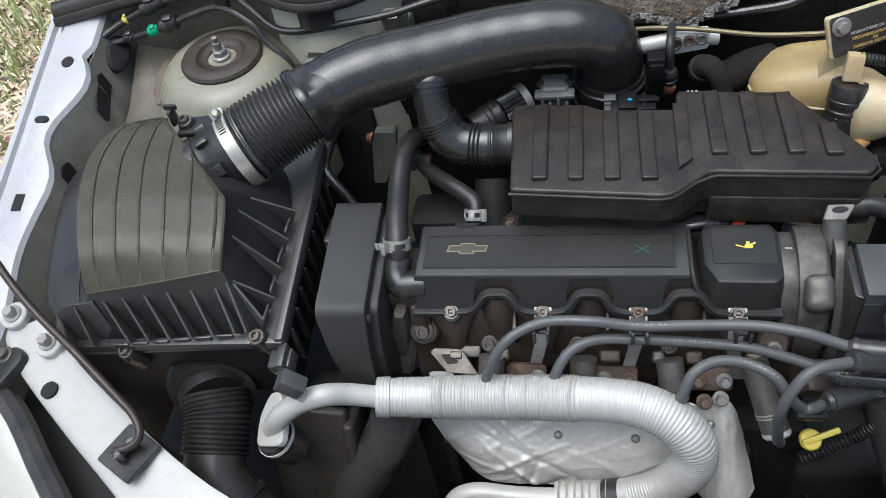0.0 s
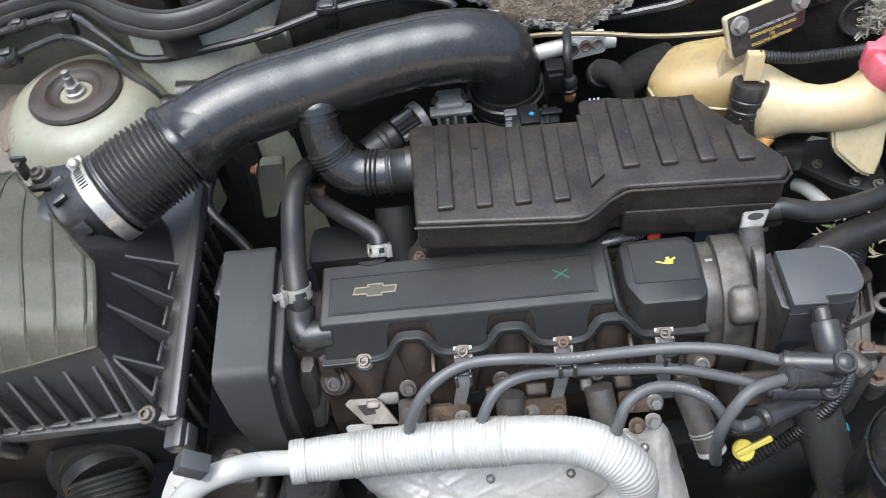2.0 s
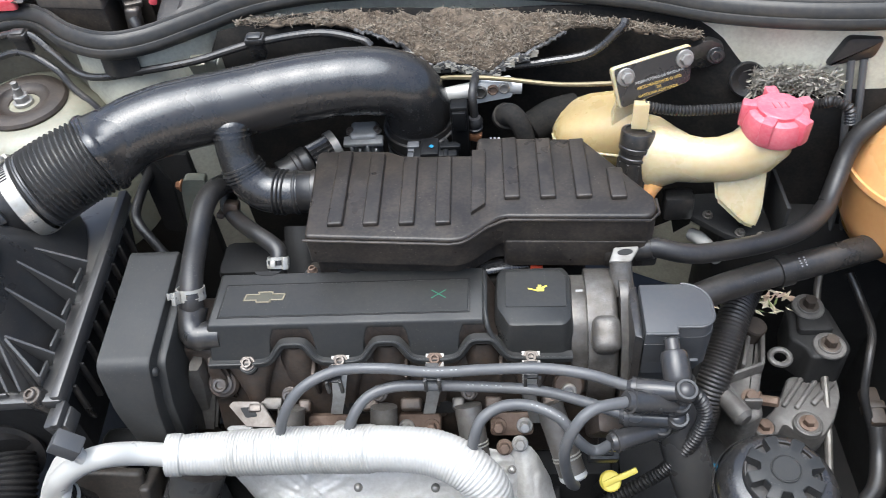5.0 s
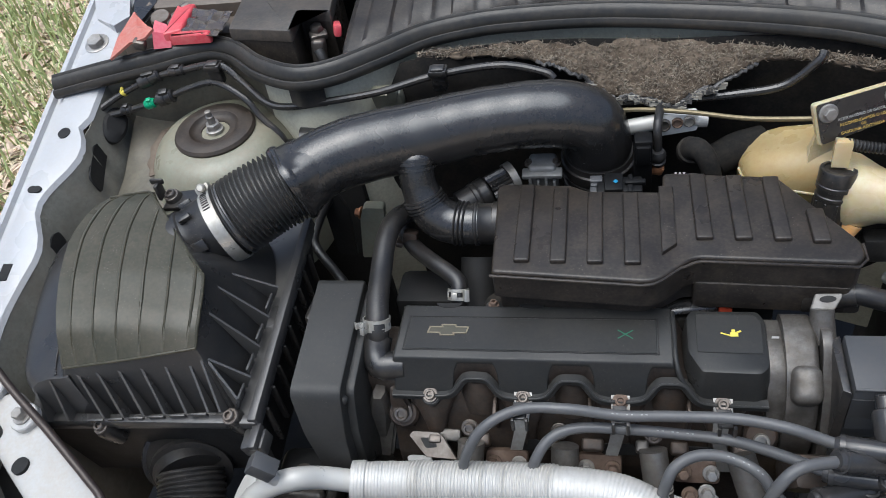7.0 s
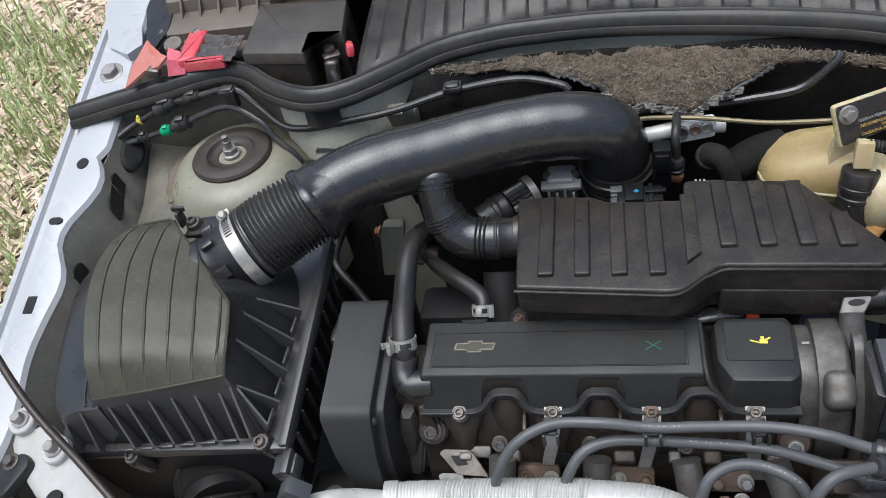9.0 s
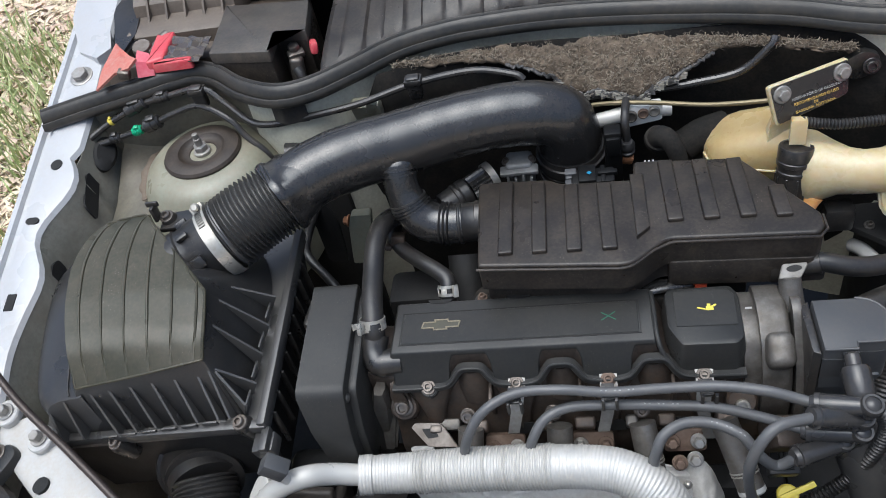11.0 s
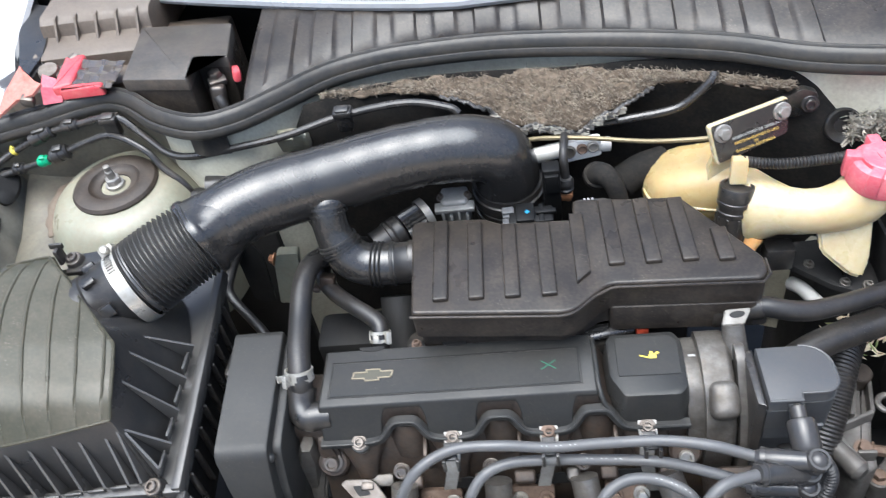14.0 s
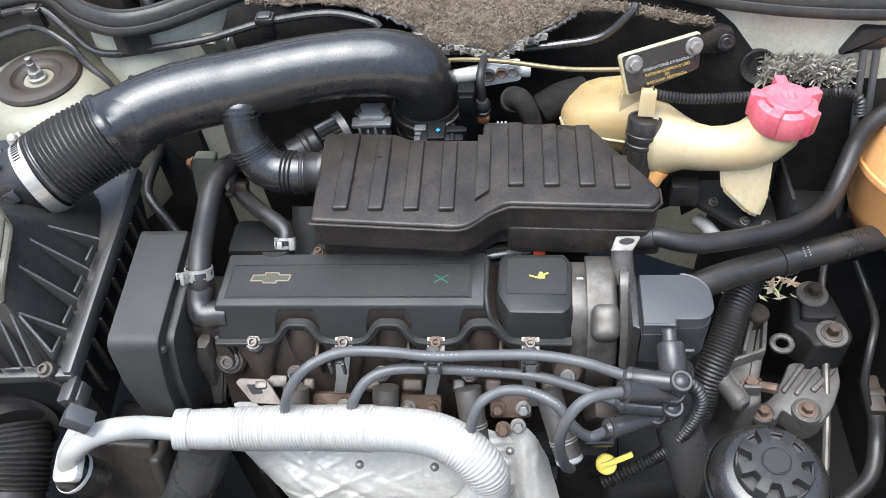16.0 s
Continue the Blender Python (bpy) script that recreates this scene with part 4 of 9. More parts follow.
# ---- ignition leads ----
LEADS = (
    ("front_lead", [(-0.098, 0.437, 0.69), (-0.091, 0.440, 0.731), (-0.073, 0.455, 0.757), (-0.042, 0.470, 0.764), (-0.001, 0.470, 0.767), (0.043, 0.470, 0.760), (0.088, 0.468, 0.765), (0.136, 0.463, 0.772), (0.172, 0.455, 0.774), (0.195, 0.450, 0.769), (0.212, 0.445, 0.766)], (0.246, 0.437, 0.772)),
    ("second_lead", [(-0.036, 0.437, 0.69), (-0.031, 0.440, 0.726), (-0.017, 0.455, 0.743), (0.006, 0.465, 0.746), (0.042, 0.468, 0.743), (0.087, 0.465, 0.744), (0.135, 0.460, 0.744), (0.178, 0.450, 0.738), (0.207, 0.440, 0.734)], (0.243, 0.434, 0.737)),
    ("third_lead", [(0.072, 0.42, 0.69), (0.078, 0.420, 0.732), (0.086, 0.430, 0.749), (0.105, 0.440, 0.752), (0.129, 0.440, 0.750), (0.151, 0.430, 0.746), (0.164, 0.420, 0.730), (0.180, 0.420, 0.712), (0.197, 0.420, 0.727)], (0.232, 0.434, 0.722)),
    ("fourth_lead", [(0.164, 0.412, 0.668), (0.158, 0.405, 0.689), (0.152, 0.400, 0.739), (0.159, 0.405, 0.770), (0.175, 0.415, 0.782), (0.206, 0.426, 0.776)], (0.243, 0.436, 0.755)),
)


def build_leads():
    for _, pts, end in LEADS:
        a, e = V(pts[-1]), V(end)
        lead = thing("ignition_lead", pts[0], "thick grey silicone ignition lead arching to its rubber boot", "ignition lead", "ignition leads")
        bm = bmesh.new()
        tube(bm, pts, 0.0048, 14, 0.004)
        part("cable", bm, M_LEAD, lead)
        bm = bmesh.new()
        d = (e - a).normalized()
        line = [a - d * 0.006, a, a + d * 0.012, e - d * 0.006, e + d * 0.004]
        sweep(bm, line, lambda s, i: (0.007, 0.0094, 0.0092, 0.0084, 0.0078)[i], 18)
        if pts[0][0] < 0.1:
            line, _ = spline(pts, 0.004)
            bm2 = bmesh.new()
            k0 = int(len(line) * 0.52)
            for k in range(k0, k0 + 9):
                if k % 3 != 2:
                    q = line[k]
                    box(bm2, (0.0018, 0.0009, 0.0003), at(q + V(0, -0.0016, 0.0047), (0, -0.35, 1), line[k + 1] - line[k - 1]))
            part("print_marks", bm2, M_PRINT, lead, "small pale printed marks")
        lathe(bm, [(0.008, -0.0025), (0.0102, -0.002), (0.0102, 0.002), (0.008, 0.0025)], at(a, d), 20)
        boot = part("boot", bm, M_BOOT, lead, "glossy black rubber boot")
        bm = bmesh.new()
        ball(bm, at(e + d * 0.004), 0.0094, 16, 10)
        lathe(bm, [(0.0085, -0.014), (0.0098, 0.0), (0.0098, 0.005), (0.0085, 0.0075), (0.0065, 0.0075), (0.006, 0.006), (0.003, 0.006)], at(e + d * 0.004, (0.1, -0.3, 1)), 20)
        part("boot_elbow", bm, M_BOOT, boot)
    # holders on the cover screws
    for x, drop, lean in ((-0.043, 0.03, -0.006), (0.043, 0.032, -0.006), (0.129, 0.05, 0.006)):
        bm = bmesh.new()
        pts = [(x, 0.5025, 0.7515, 0.008), (x, 0.4875, 0.7425, 0.008), (x - 0.001, 0.483, 0.737, 0.007), (x - 0.003, 0.475, 0.72, 0.0058), (x - 0.002 + lean, 0.469, 0.73 - drop, 0.0055)]
        sheet(bm, [[(px - w, y, z), (px, y, z), (px + w, y, z)] for px, y, z, w in pts], 0.0012)
        h = single("lead_holder", bm, M_STEEL, "bent zinc strip that holds the ignition leads", "bracket", (x, 0.495, 0.745), "lead holders")
        bm = bmesh.new()
        box(bm, (0.012, 0.016, 0.004), at((x - 0.001, 0.475, 0.7535), (0, -0.25, 1)), 0.001)
        box(bm, (0.003, 0.004, 0.016), at((x - 0.006, 0.4625, 0.752)), 0.0006)
        box(bm, (0.003, 0.004, 0.016), at((x + 0.006, 0.4625, 0.752)), 0.0006)
        part("clip", bm, M_PLASTIC, h)


build_leads()


def build_plugs():
    for x, foot in ((-0.092, (-0.096, 0.44, 0.668)), (-0.006, (-0.008, 0.44, 0.668)), (0.07, (0.078, 0.436, 0.668)), (0.142, (0.1635, 0.424, 0.664))):
        a, b = V(x, 0.475, 0.712), V(foot)
        d = (b - a).normalized()
        t = thing("spark_plug_shield", a, "dull metal spark plug tube pointing down toward the manifold", "spark plug tube", "spark plug tubes")
        bm = bmesh.new()
        sweep(bm, [a + d * 0.006, a + d * 0.03, b], 0.0125, 22)
        part("sleeve", bm, M_TUBE, t)
        for k in (0.016, 0.019):
            bm = bmesh.new()
            lathe(bm, [(0.0125, -0.0008), (0.0132, -0.0005), (0.0132, 0.0005), (0.0125, 0.0008)], at(b - d * k, d), 22, cap=False)
            part("ring", bm, M_SPRING, t)
        bm = bmesh.new()
        lathe(bm, [(0.0128, 0), (0.0128, 0.004), (0.011, 0.006), (0.006, 0.006)], at(b - d * 0.002, d), 18)
        part("end_cap", bm, M_PALE if x > 0.1 else M_PLASTIC, t)


build_plugs()


def build_shield():
    s = thing("exhaust_heat_shield", (0, 0.4, 0.55), "crumpled embossed aluminium heat shield over the exhaust manifold", "heat shield")
    rows = []
    rnd = random.Random(4)
    folds = [(rnd.random(), rnd.random(), rnd.uniform(-1.2, 1.2), rnd.uniform(0.05, 0.16), rnd.uniform(0.006, 0.013), rnd.choice((-1, 1)) * rnd.uniform(0.0012, 0.003)) for _ in range(26)]

    def crease(u, v):
        out = 0.0
        for cu, cv, a, length, wide, high in folds:
            du, dv = (u - cu) * 0.29, (v - cv) * 0.11
            s, t = du * math.cos(a) + dv * math.sin(a), dv * math.cos(a) - du * math.sin(a)
            out += high * math.exp(-(t / (wide * 0.35)) ** 2) * max(0.0, 1 - (2 * s / length) ** 2)
        return out

    nx, ny = 150, 70
    for j in range(ny + 1):
        v = j / ny
        row = []
        for i in range(nx + 1):
            u = i / nx
            x = -0.163 + 0.293 * u + 0.02 * v * (1 - u)
            a = v * 2.1
            y = 0.449 - 0.04 * math.sin(a * 0.72)
            z = 0.674 - 0.105 * v + 0.01 * math.sin(math.pi * v)
            edge = min(1, 5 * min(u, 1 - u))
            round_off = (1 - edge) ** 2
            y += 0.05 * round_off * v
            z -= 0.04 * round_off
            f = crease(u, v) + 0.0025 * (0.5 - abs(noise.noise(V(u * 9 + v * 5, v * 2.5, 2.0)))) ** 3 * 8 * 0.5 + 0.003 * noise.noise(V(u * 6, v * 4, 7.0)) + 0.0007 * noise.noise(V(u * 40, v * 26, 5.0))
            row.append((x, y - f * 0.7, z + f))
        rows.append(row)
    bm = bmesh.new()
    sheet(bm, rows, 0.0012)
    part("shell", bm, M_SHIELD, s, angle=60)
    # tall tab at the end that is bolted to the head
    bm = bmesh.new()
    rows = []
    for j in range(41):
        v = j / 40
        row = []
        for i in range(31):
            u = i / 30 - 0.5
            w = 0.022 + 0.04 * v ** 0.8
            f = 0.0035 * abs(math.sin(9 * u + 1 + 1.5 * v)) * min(1, 3 * v) + 0.003 * noise.noise(V(u * 7, v * 9, 1.0))
            row.append((0.118 + 0.012 * v + u * w, 0.452 - 0.055 * v + 0.03 * (2 * u) ** 2 * min(1, v * 2), 0.672 - 0.12 * v + f - 0.01 * abs(2 * u) ** 3))
        rows.append(row)
    sheet(bm, rows, 0.0012)
    part("end_tab", bm, M_SHIELD, s, angle=60)
    bolt(s, (0.117, 0.45, 0.676), (0, -0.7, 0.7), 0.006, M_STEEL, "hex", 0.008)
    bolt(s, (0.103, 0.449, 0.672), (0, -0.7, 0.7), 0.006, M_RUST, "hex", 0.008)
    for x, y, z in ((0.109, 0.436, 0.654), (-0.03, 0.413, 0.666), (0.04, 0.413, 0.664)):
        bm = bmesh.new()
        ball(bm, at((x, y, z)), 0.0042, 12, 8)
        part("rivet", bm, M_STEEL, s)


build_shield()


def build_ac_pipe():
    p = thing("air_conditioning_pipe", (-0.29, 0.4, 0.69), "bare aluminium air conditioning pipe with a ribbed foil sleeve", "pipe")
    upper = [(-0.303, 0.400, 0.684), (-0.285, 0.400, 0.710), (-0.266, 0.405, 0.724), (-0.243, 0.410, 0.730), (-0.222, 0.420, 0.717), (-0.195, 0.425, 0.705), (-0.175, 0.428, 0.70)]
    bm = bmesh.new()
    tube(bm, upper, 0.0105, 18)
    part("upper_tube", bm, M_ALU, p)
    sleeve = [(-0.198, 0.425, 0.705), (-0.145, 0.430, 0.699), (-0.063, 0.430, 0.703), (0.005, 0.425, 0.711), (0.042, 0.420, 0.712), (0.068, 0.410, 0.707), (0.085, 0.400, 0.694), (0.0905, 0.395, 0.675), (0.085, 0.390, 0.653), (0.068, 0.387, 0.628), (0.042, 0.385, 0.61), (0.025, 0.385, 0.602)]
    line, length = spline(sleeve, 0.00053)
    n = len(line)
    rnd = [noise.noise(V(k * 0.011, 0, 0)) for k in range(n)]
    bm = bmesh.new()

    def rad(s, i):
        plain = s > 0.97
        base = 0.0175 + 0.0022 * min(1, s * 6) + 0.0008 * rnd[i]
        if s > 0.8:
            base -= 0.0035 * min(1, (s - 0.8) / 0.12)
        if s < 0.13:
            return base + 0.0009 * noise.noise(V(i * 0.05, 3, 0)) + 0.0002 * math.cos(i * 1.1) + (0.0012 if s < 0.03 else 0.0)
        return base if plain else base + 0.0016 * (0.5 + 0.5 * math.cos(2 * math.pi * i / 6)) * (0.9 + 0.5 * rnd[(i * 7) % n]) * (1.0 if s < 0.45 else 0.35)

    sweep(bm, line, rad, 26)
    part("foil_sleeve", bm, M_SLEEVE, p, "finely ribbed aluminium foil sleeve", angle=80)
    bm = bmesh.new()
    tube(bm, [(0.03, 0.385, 0.604), (-0.024, 0.385, 0.593), (-0.071, 0.385, 0.591), (-0.111, 0.385, 0.596), (-0.132, 0.382, 0.587), (-0.141, 0.376, 0.568), (-0.143, 0.37, 0.545)], 0.0098, 18)
    part("lower_tube", bm, M_ALU, p)
    bm = bmesh.new()
    line, _ = spline([(0.016, 0.385, 0.599), (-0.008, 0.385, 0.595), (-0.034, 0.385, 0.592)], 0.0015)
    sweep(bm, line, lambda s, i: 0.0165 + 0.0008 * noise.noise(V(i * 0.3, 1, 0)) + (0.0015 if i % 5 == 0 else 0), 22)
    part("taped_end", bm, M_SLEEVE, p, "wrinkled foil tape")
    bm = bmesh.new()
    line, _ = spline([(0.028, 0.385, 0.603), (0.013, 0.385, 0.598)], 0.002)
    sweep(bm, line, 0.0172, 22)
    part("tape_ring", bm, M_RUBBER, p, "black tape ring")
    # service port
    bm = bmesh.new()
    lathe(bm, [(0.006, -0.012), (0.006, 0.004), (0.0075, 0.005), (0.0075, 0.012), (0.006, 0.014)], at((-0.2585, 0.405, 0.738), (-0.35, 0.0, 0.9)), 16)
    port = part("service_port", bm, M_ALU, p)
    bm = bmesh.new()
    box(bm, (0.018, 0.016, 0.024), at((-0.2635, 0.405, 0.757), (-0.75, 0.0, 0.66)), 0.0015)
    part("port_cap", bm, M_COIL, port, "grey-black square valve cap")
    bm = bmesh.new()
    prism(bm, rounded([(-0.018, -0.018), (0.018, -0.018), (0.018, 0.012), (0.008, 0.034), (-0.006, 0.034), (-0.018, 0.012)], 0.008), 0.0, 0.007, at((-0.299, 0.4, 0.684), (-0.45, -0.35, 0.85)), bevel=0.002)
    part("flange_block", bm, M_ALU, p)
    bolt(p, (-0.2975, 0.418, 0.693), (-0.35, -0.1, 0.9), 0.0055, M_RUST)
    bm = bmesh.new()
    lathe(bm, [(0.0195, -0.035), (0.0195, -0.004), (0.0175, 0.0), (0.012, 0.0)], at((-0.305, 0.397, 0.676), (-0.3, -0.15, 0.9)), 26)
    cup = part("receiver_neck", bm, M_PLASTIC, p, "black cup under the pipe flange")
    bm = bmesh.new()
    lathe(bm, [(0.0197, -0.009), (0.0204, -0.009), (0.0204, -0.005), (0.0197, -0.005)], at((-0.305, 0.397, 0.676), (-0.3, -0.15, 0.9)), 26, cap=False)
    part("white_ring", bm, M_WHITE, cup, "white ring")


build_ac_pipe()

# ---- air intake ----
def build_airbox():
    a = thing("air_filter_box", (-0.4, 0.55, 0.72), "large dusty black plastic air filter box with ribbed lid", "air filter box")
    fl, fr, br, bl = V(-0.528, 0.459, 0.731), V(-0.283, 0.449, 0.769), V(-0.287, 0.672, 0.797), V(-0.56, 0.655, 0.775)
    # lid: a crowned top of stepped bands with a cut-off corner
    left, _ = spline([(-0.472, 0.64, 0), (-0.487, 0.617, 0), (-0.492, 0.58, 0), (-0.4815, 0.53, 0), (-0.469, 0.491, 0), (-0.4595, 0.4605, 0)], 0.001)
    right, _ = spline([(-0.352, 0.64, 0), (-0.337, 0.575, 0), (-0.3275, 0.53, 0), (-0.3225, 0.497, 0), (-0.3235, 0.473, 0)], 0.001)
    ny = 40
    prof_y = (0.46, 0.466, 0.473, 0.485, 0.50, 0.537, 0.582, 0.633, 0.65)
    prof_z = (0.8225, 0.828, 0.8345, 0.8445, 0.851, 0.8605, 0.8675, 0.874, 0.8745)

    def lid_point(v, f, flat=False):
        l, r = left[int(v * (len(left) - 1))], right[int(v * (len(right) - 1))]
        p = l.lerp(r, f)
        p.y += 0.005 * math.sin(math.pi * f) * max(0.0, v - 0.8) * -3
        y_cut = 0.634 - (p.x + 0.4185) * 1.11
        if p.x > -0.4185:
            p.y = min(p.y, y_cut)
        z = float(np.interp(p.y, prof_y, prof_z)) - 0.007 * (1 - f) ** 2 + 0.003 * math.sin(math.pi * f)
        band = (f * 6.0 + 0.35) % 1.0
        edge = min(1.0, 9 * v + 0.2, 7 * (1 - v))
        step = 0.0 if flat else edge * (0.005 * (1 - band) ** 1.3 * min(1.0, band / 0.05) - (0.0012 if band > 0.93 else 0.0))
        p.z = z + step
        return p

    fs = sorted({k / 36 for k in range(37)} | {min(1.0, max(0.0, (b - 0.35 + e) / 6)) for b in range(8) for e in (-0.08, -0.06, -0.004, 0.0, 0.05, 0.1)})
    m = len(fs) - 1
    rim_co = [[lid_point(i / ny, f) for f in fs] for i in range(ny + 1)]
    bm = bmesh.new()
    vs = [[bm.verts.new(p) for p in row] for row in rim_co]
    for i in range(ny):
        for k in range(m):
            bm.faces.new((vs[i][k], vs[i][k + 1], vs[i + 1][k + 1], vs[i + 1][k]))
    top = part("lid", bm, M_AIRBOX, a, "dusty olive-black banded lid", angle=24)
    # sides that slope down to the flange
    bm = bmesh.new()
    vs = {}
    for i in range(ny + 1):
        for k in ((0, m) if 0 < i < ny else range(m + 1)):
            vs[i, k] = bm.verts.new(rim_co[i][k])
    loop = [vs[ny, k] for k in range(m + 1)] + [vs[i, m] for i in range(ny - 1, -1, -1)] + [vs[0, k] for k in range(m - 1, -1, -1)] + [vs[i, 0] for i in range(1, ny)]
    foot = [V(-0.503, 0.4585, 0.737).lerp(V(-0.303, 0.4535, 0.768), f) for f in fs]
    side, _ = spline([(-0.303, 0.4535, 0.768), (-0.301, 0.52, 0.776), (-0.303, 0.60, 0.786), (-0.325, 0.652, 0.792), (-0.35, 0.662, 0.79)], 0.002)
    foot += [side[int((len(side) - 1) * (ny - i) / ny)] for i in range(ny - 1, -1, -1)]
    foot += [V(-0.35, 0.664, 0.79).lerp(V(-0.515, 0.655, 0.775), 1 - f) for f in fs[m - 1 :: -1]]
    foot += [V(-0.515, 0.655, 0.775).lerp(V(-0.503, 0.4585, 0.737), i / ny) for i in range(1, ny)]
    low = [bm.verts.new(p) for p in foot]
    for k in range(len(loop)):
        q = (k + 1) % len(loop)
        bm.faces.new((loop[k], loop[q], low[q], low[k]))
    lid = part("lid_skirt", bm, M_SKIRT, a, "black sloping sides with stiffening fins", angle=28)
    for b in range(1, 7):
        f = (b - 0.35 + 0.05) / 6
        line = [lid_point(v, f) for v in (0.02 + 0.9 * k / 40 for k in range(41))]
        line = [q for k, q in enumerate(line) if k == 0 or (q - line[k - 1]).length > 0.0015]
        bm = bmesh.new()
        sweep(bm, line, lambda s, i: 0.0004 + 0.0011 * min(1, 6 * s, 6 * (1 - s)), 8)
        part("lid_ridge", bm, M_AIRBOX, top)
    # raised edge of the lid along the cut corner
    edge = [lid_point(v, 1.0) for v in (k / 40 for k in range(41))]
    edge = [lid_point(0, f) for f in (k / 20 for k in range(21))] + edge
    bm = bmesh.new()
    sweep(bm, [q + V(0, 0, 0.0004) for k, q in enumerate(edge) if k == 0 or (q - edge[k - 1]).length > 0.0012], 0.0017, 8)
    part("lid_edge", bm, M_AIRBOX, top)
    bm = bmesh.new()
    line = [lid_point(1.0, f, True) for f in (k / 30 for k in range(31))]
    sweep(bm, line, 0.0013, 8)
    line = [lid_point(v, 0.0, True) for v in (k / 30 for k in range(31))]
    sweep(bm, line, 0.0012, 8)
    part("lid_border", bm, M_AIRBOX, top)
    # lower rounded shoulder beside the wing
    bm = bmesh.new()
    outer, _ = spline([(-0.508, 0.4565, 0.787), (-0.526, 0.475, 0.789), (-0.545, 0.525, 0.793), (-0.561, 0.585, 0.797), (-0.566, 0.628, 0.80), (-0.556, 0.656, 0.80)], 0.008)
    rings = []
    for p in outer:
        ix = float(np.interp(p.y, (0.455, 0.49, 0.53, 0.58, 0.66), (-0.458, -0.468, -0.481, -0.49, -0.47)))
        y0 = max(0.4585, p.y)
        rings.append([(ix, y0, 0.73), (ix, y0, p.z + 0.019), (ix - 0.006, y0, p.z + 0.0165), (p.x * 0.5 + ix * 0.5, y0, p.z + 0.0135), (p.x + 0.012, y0, p.z + 0.0085), (p.x + 0.004, p.y, p.z + 0.003), (p.x, p.y, p.z - 0.006), (p.x + 0.001, p.y, 0.735)])
    loft(bm, rings)
    sh = part("shoulder", bm, M_SKIRT, a, "lower rounded shoulder beside the wing", angle=40)
    for s in (0.3, 0.62):
        bm = bmesh.new()
        pts = [V(r[1]).lerp(V(r[5]), s) + V(0, 0, 0.0005 + 0.004 * s * (1 - s)) for r in rings[1:]]
        sweep(bm, pts, 0.0012, 6)
        part("shoulder_bead", bm, M_PLASTIC, sh)
    # fins of the right and the front side
    for y in (0.577, 0.542, 0.509, 0.477):
        u = min(range(41), key=lambda k: abs(lid_point(k / 40, 1.0).y - (y - 0.004)))
        up = lid_point(u / 40, 1.0) + V(0.003, 0.0, -0.012)
        zf = 0.769 + (y - 0.449) * 0.126
        fin(lid, up, V(-0.2875, y, zf + 0.017), V(-0.299, y + 0.002, zf - 0.004))
        bm = bmesh.new()
        box(bm, (0.0022, 0.02, 0.014), at((-0.2965, y - 0.014, zf + 0.006), (0.3, 0, 1)), 0.0006)
        part("pocket_wall", bm, M_SKIRT, lid)
    for i, f in enumerate((0.06, 0.22, 0.39, 0.56, 0.73, 0.9)):
        up = lid_point(1.0, f, True) + V(0.001, 0.001, -0.008)
        x = up.x + 0.015
        z = 0.731 + (x + 0.528) * 0.155
        fin(lid, up, V(x, 0.4435, z + 0.017), V(x - 0.001, 0.457, z - 0.004))
        bm = bmesh.new()
        box(bm, (0.0165, 0.002, 0.013), at((x - 0.0135, 0.4475, z + 0.004), (0, -0.3, 1), (1, 0, 0.15)), 0.0006)
        part("pocket_wall", bm, M_SKIRT, lid)
    for x, top_z in ((-0.506, 0.785), (-0.481, 0.80)):
        z = 0.731 + (x + 0.528) * 0.155
        fin(lid, V(x, 0.4575, top_z), V(x + 0.004, 0.4435, z + 0.017), V(x + 0.003, 0.457, z - 0.004))
    corner = lid_point(1.0, 1.0, True)
    fin(lid, corner + V(0, 0, -0.006), V(-0.309, 0.4435, 0.781), V(-0.309, 0.456, 0.765))
    fin(lid, corner + V(0.002, 0.002, -0.012), V(-0.292, 0.452, 0.79), V(-0.3, 0.456, 0.766))
    for p, q in ((fl + V(-0.008, -0.004, 0.002), fr + V(0.004, -0.006, 0.002)), (fr + V(0.004, -0.006, 0.002), br + V(0.004, 0.002, 0.002))):
        bm = bmesh.new()
        box(bm, ((q - p).length + 0.006, 0.009, 0.012), at((p + q) / 2, (-0.12, -0.12, 1), q - p), 0.0015)
        part("rim", bm, M_SKIRT, a)
    # flange and lower tray
    flange = [fl + V(-0.012, -0.004, 0), fr + V(0.006, -0.005, 0), br + V(0.006, 0.004, 0), V(-0.33, 0.682, 0.79), V(-0.5, 0.672, 0.778), bl + V(-0.012, -0.03, 0)]
    bm = bmesh.new()
    loft(bm, [[p + V(0, 0, -0.012) for p in flange], [p for p in flange]])
    part("flange", bm, M_SKIRT, a)
    bm = bmesh.new()
    low = [p.lerp(V(-0.4, 0.56, 0.72), 0.03) + V(0, 0, -0.008) for p in flange]
    loft(bm, [[p.lerp(V(-0.4, 0.56, p.z), 0.14) + V(0, 0, -0.11) for p in flange], low])
    part("tray", bm, M_IRONSHADE, a)
    for s in (0.06, 0.16, 0.26, 0.36, 0.46, 0.56, 0.66, 0.76, 0.86):
        p = fr.lerp(br, s)
        bm = bmesh.new()
        box(bm, (0.006, 0.003, 0.05), at(p + V(0.0065, 0, -0.034)), 0.0008)
        part("tray_rib", bm, M_PLASTIC, a)
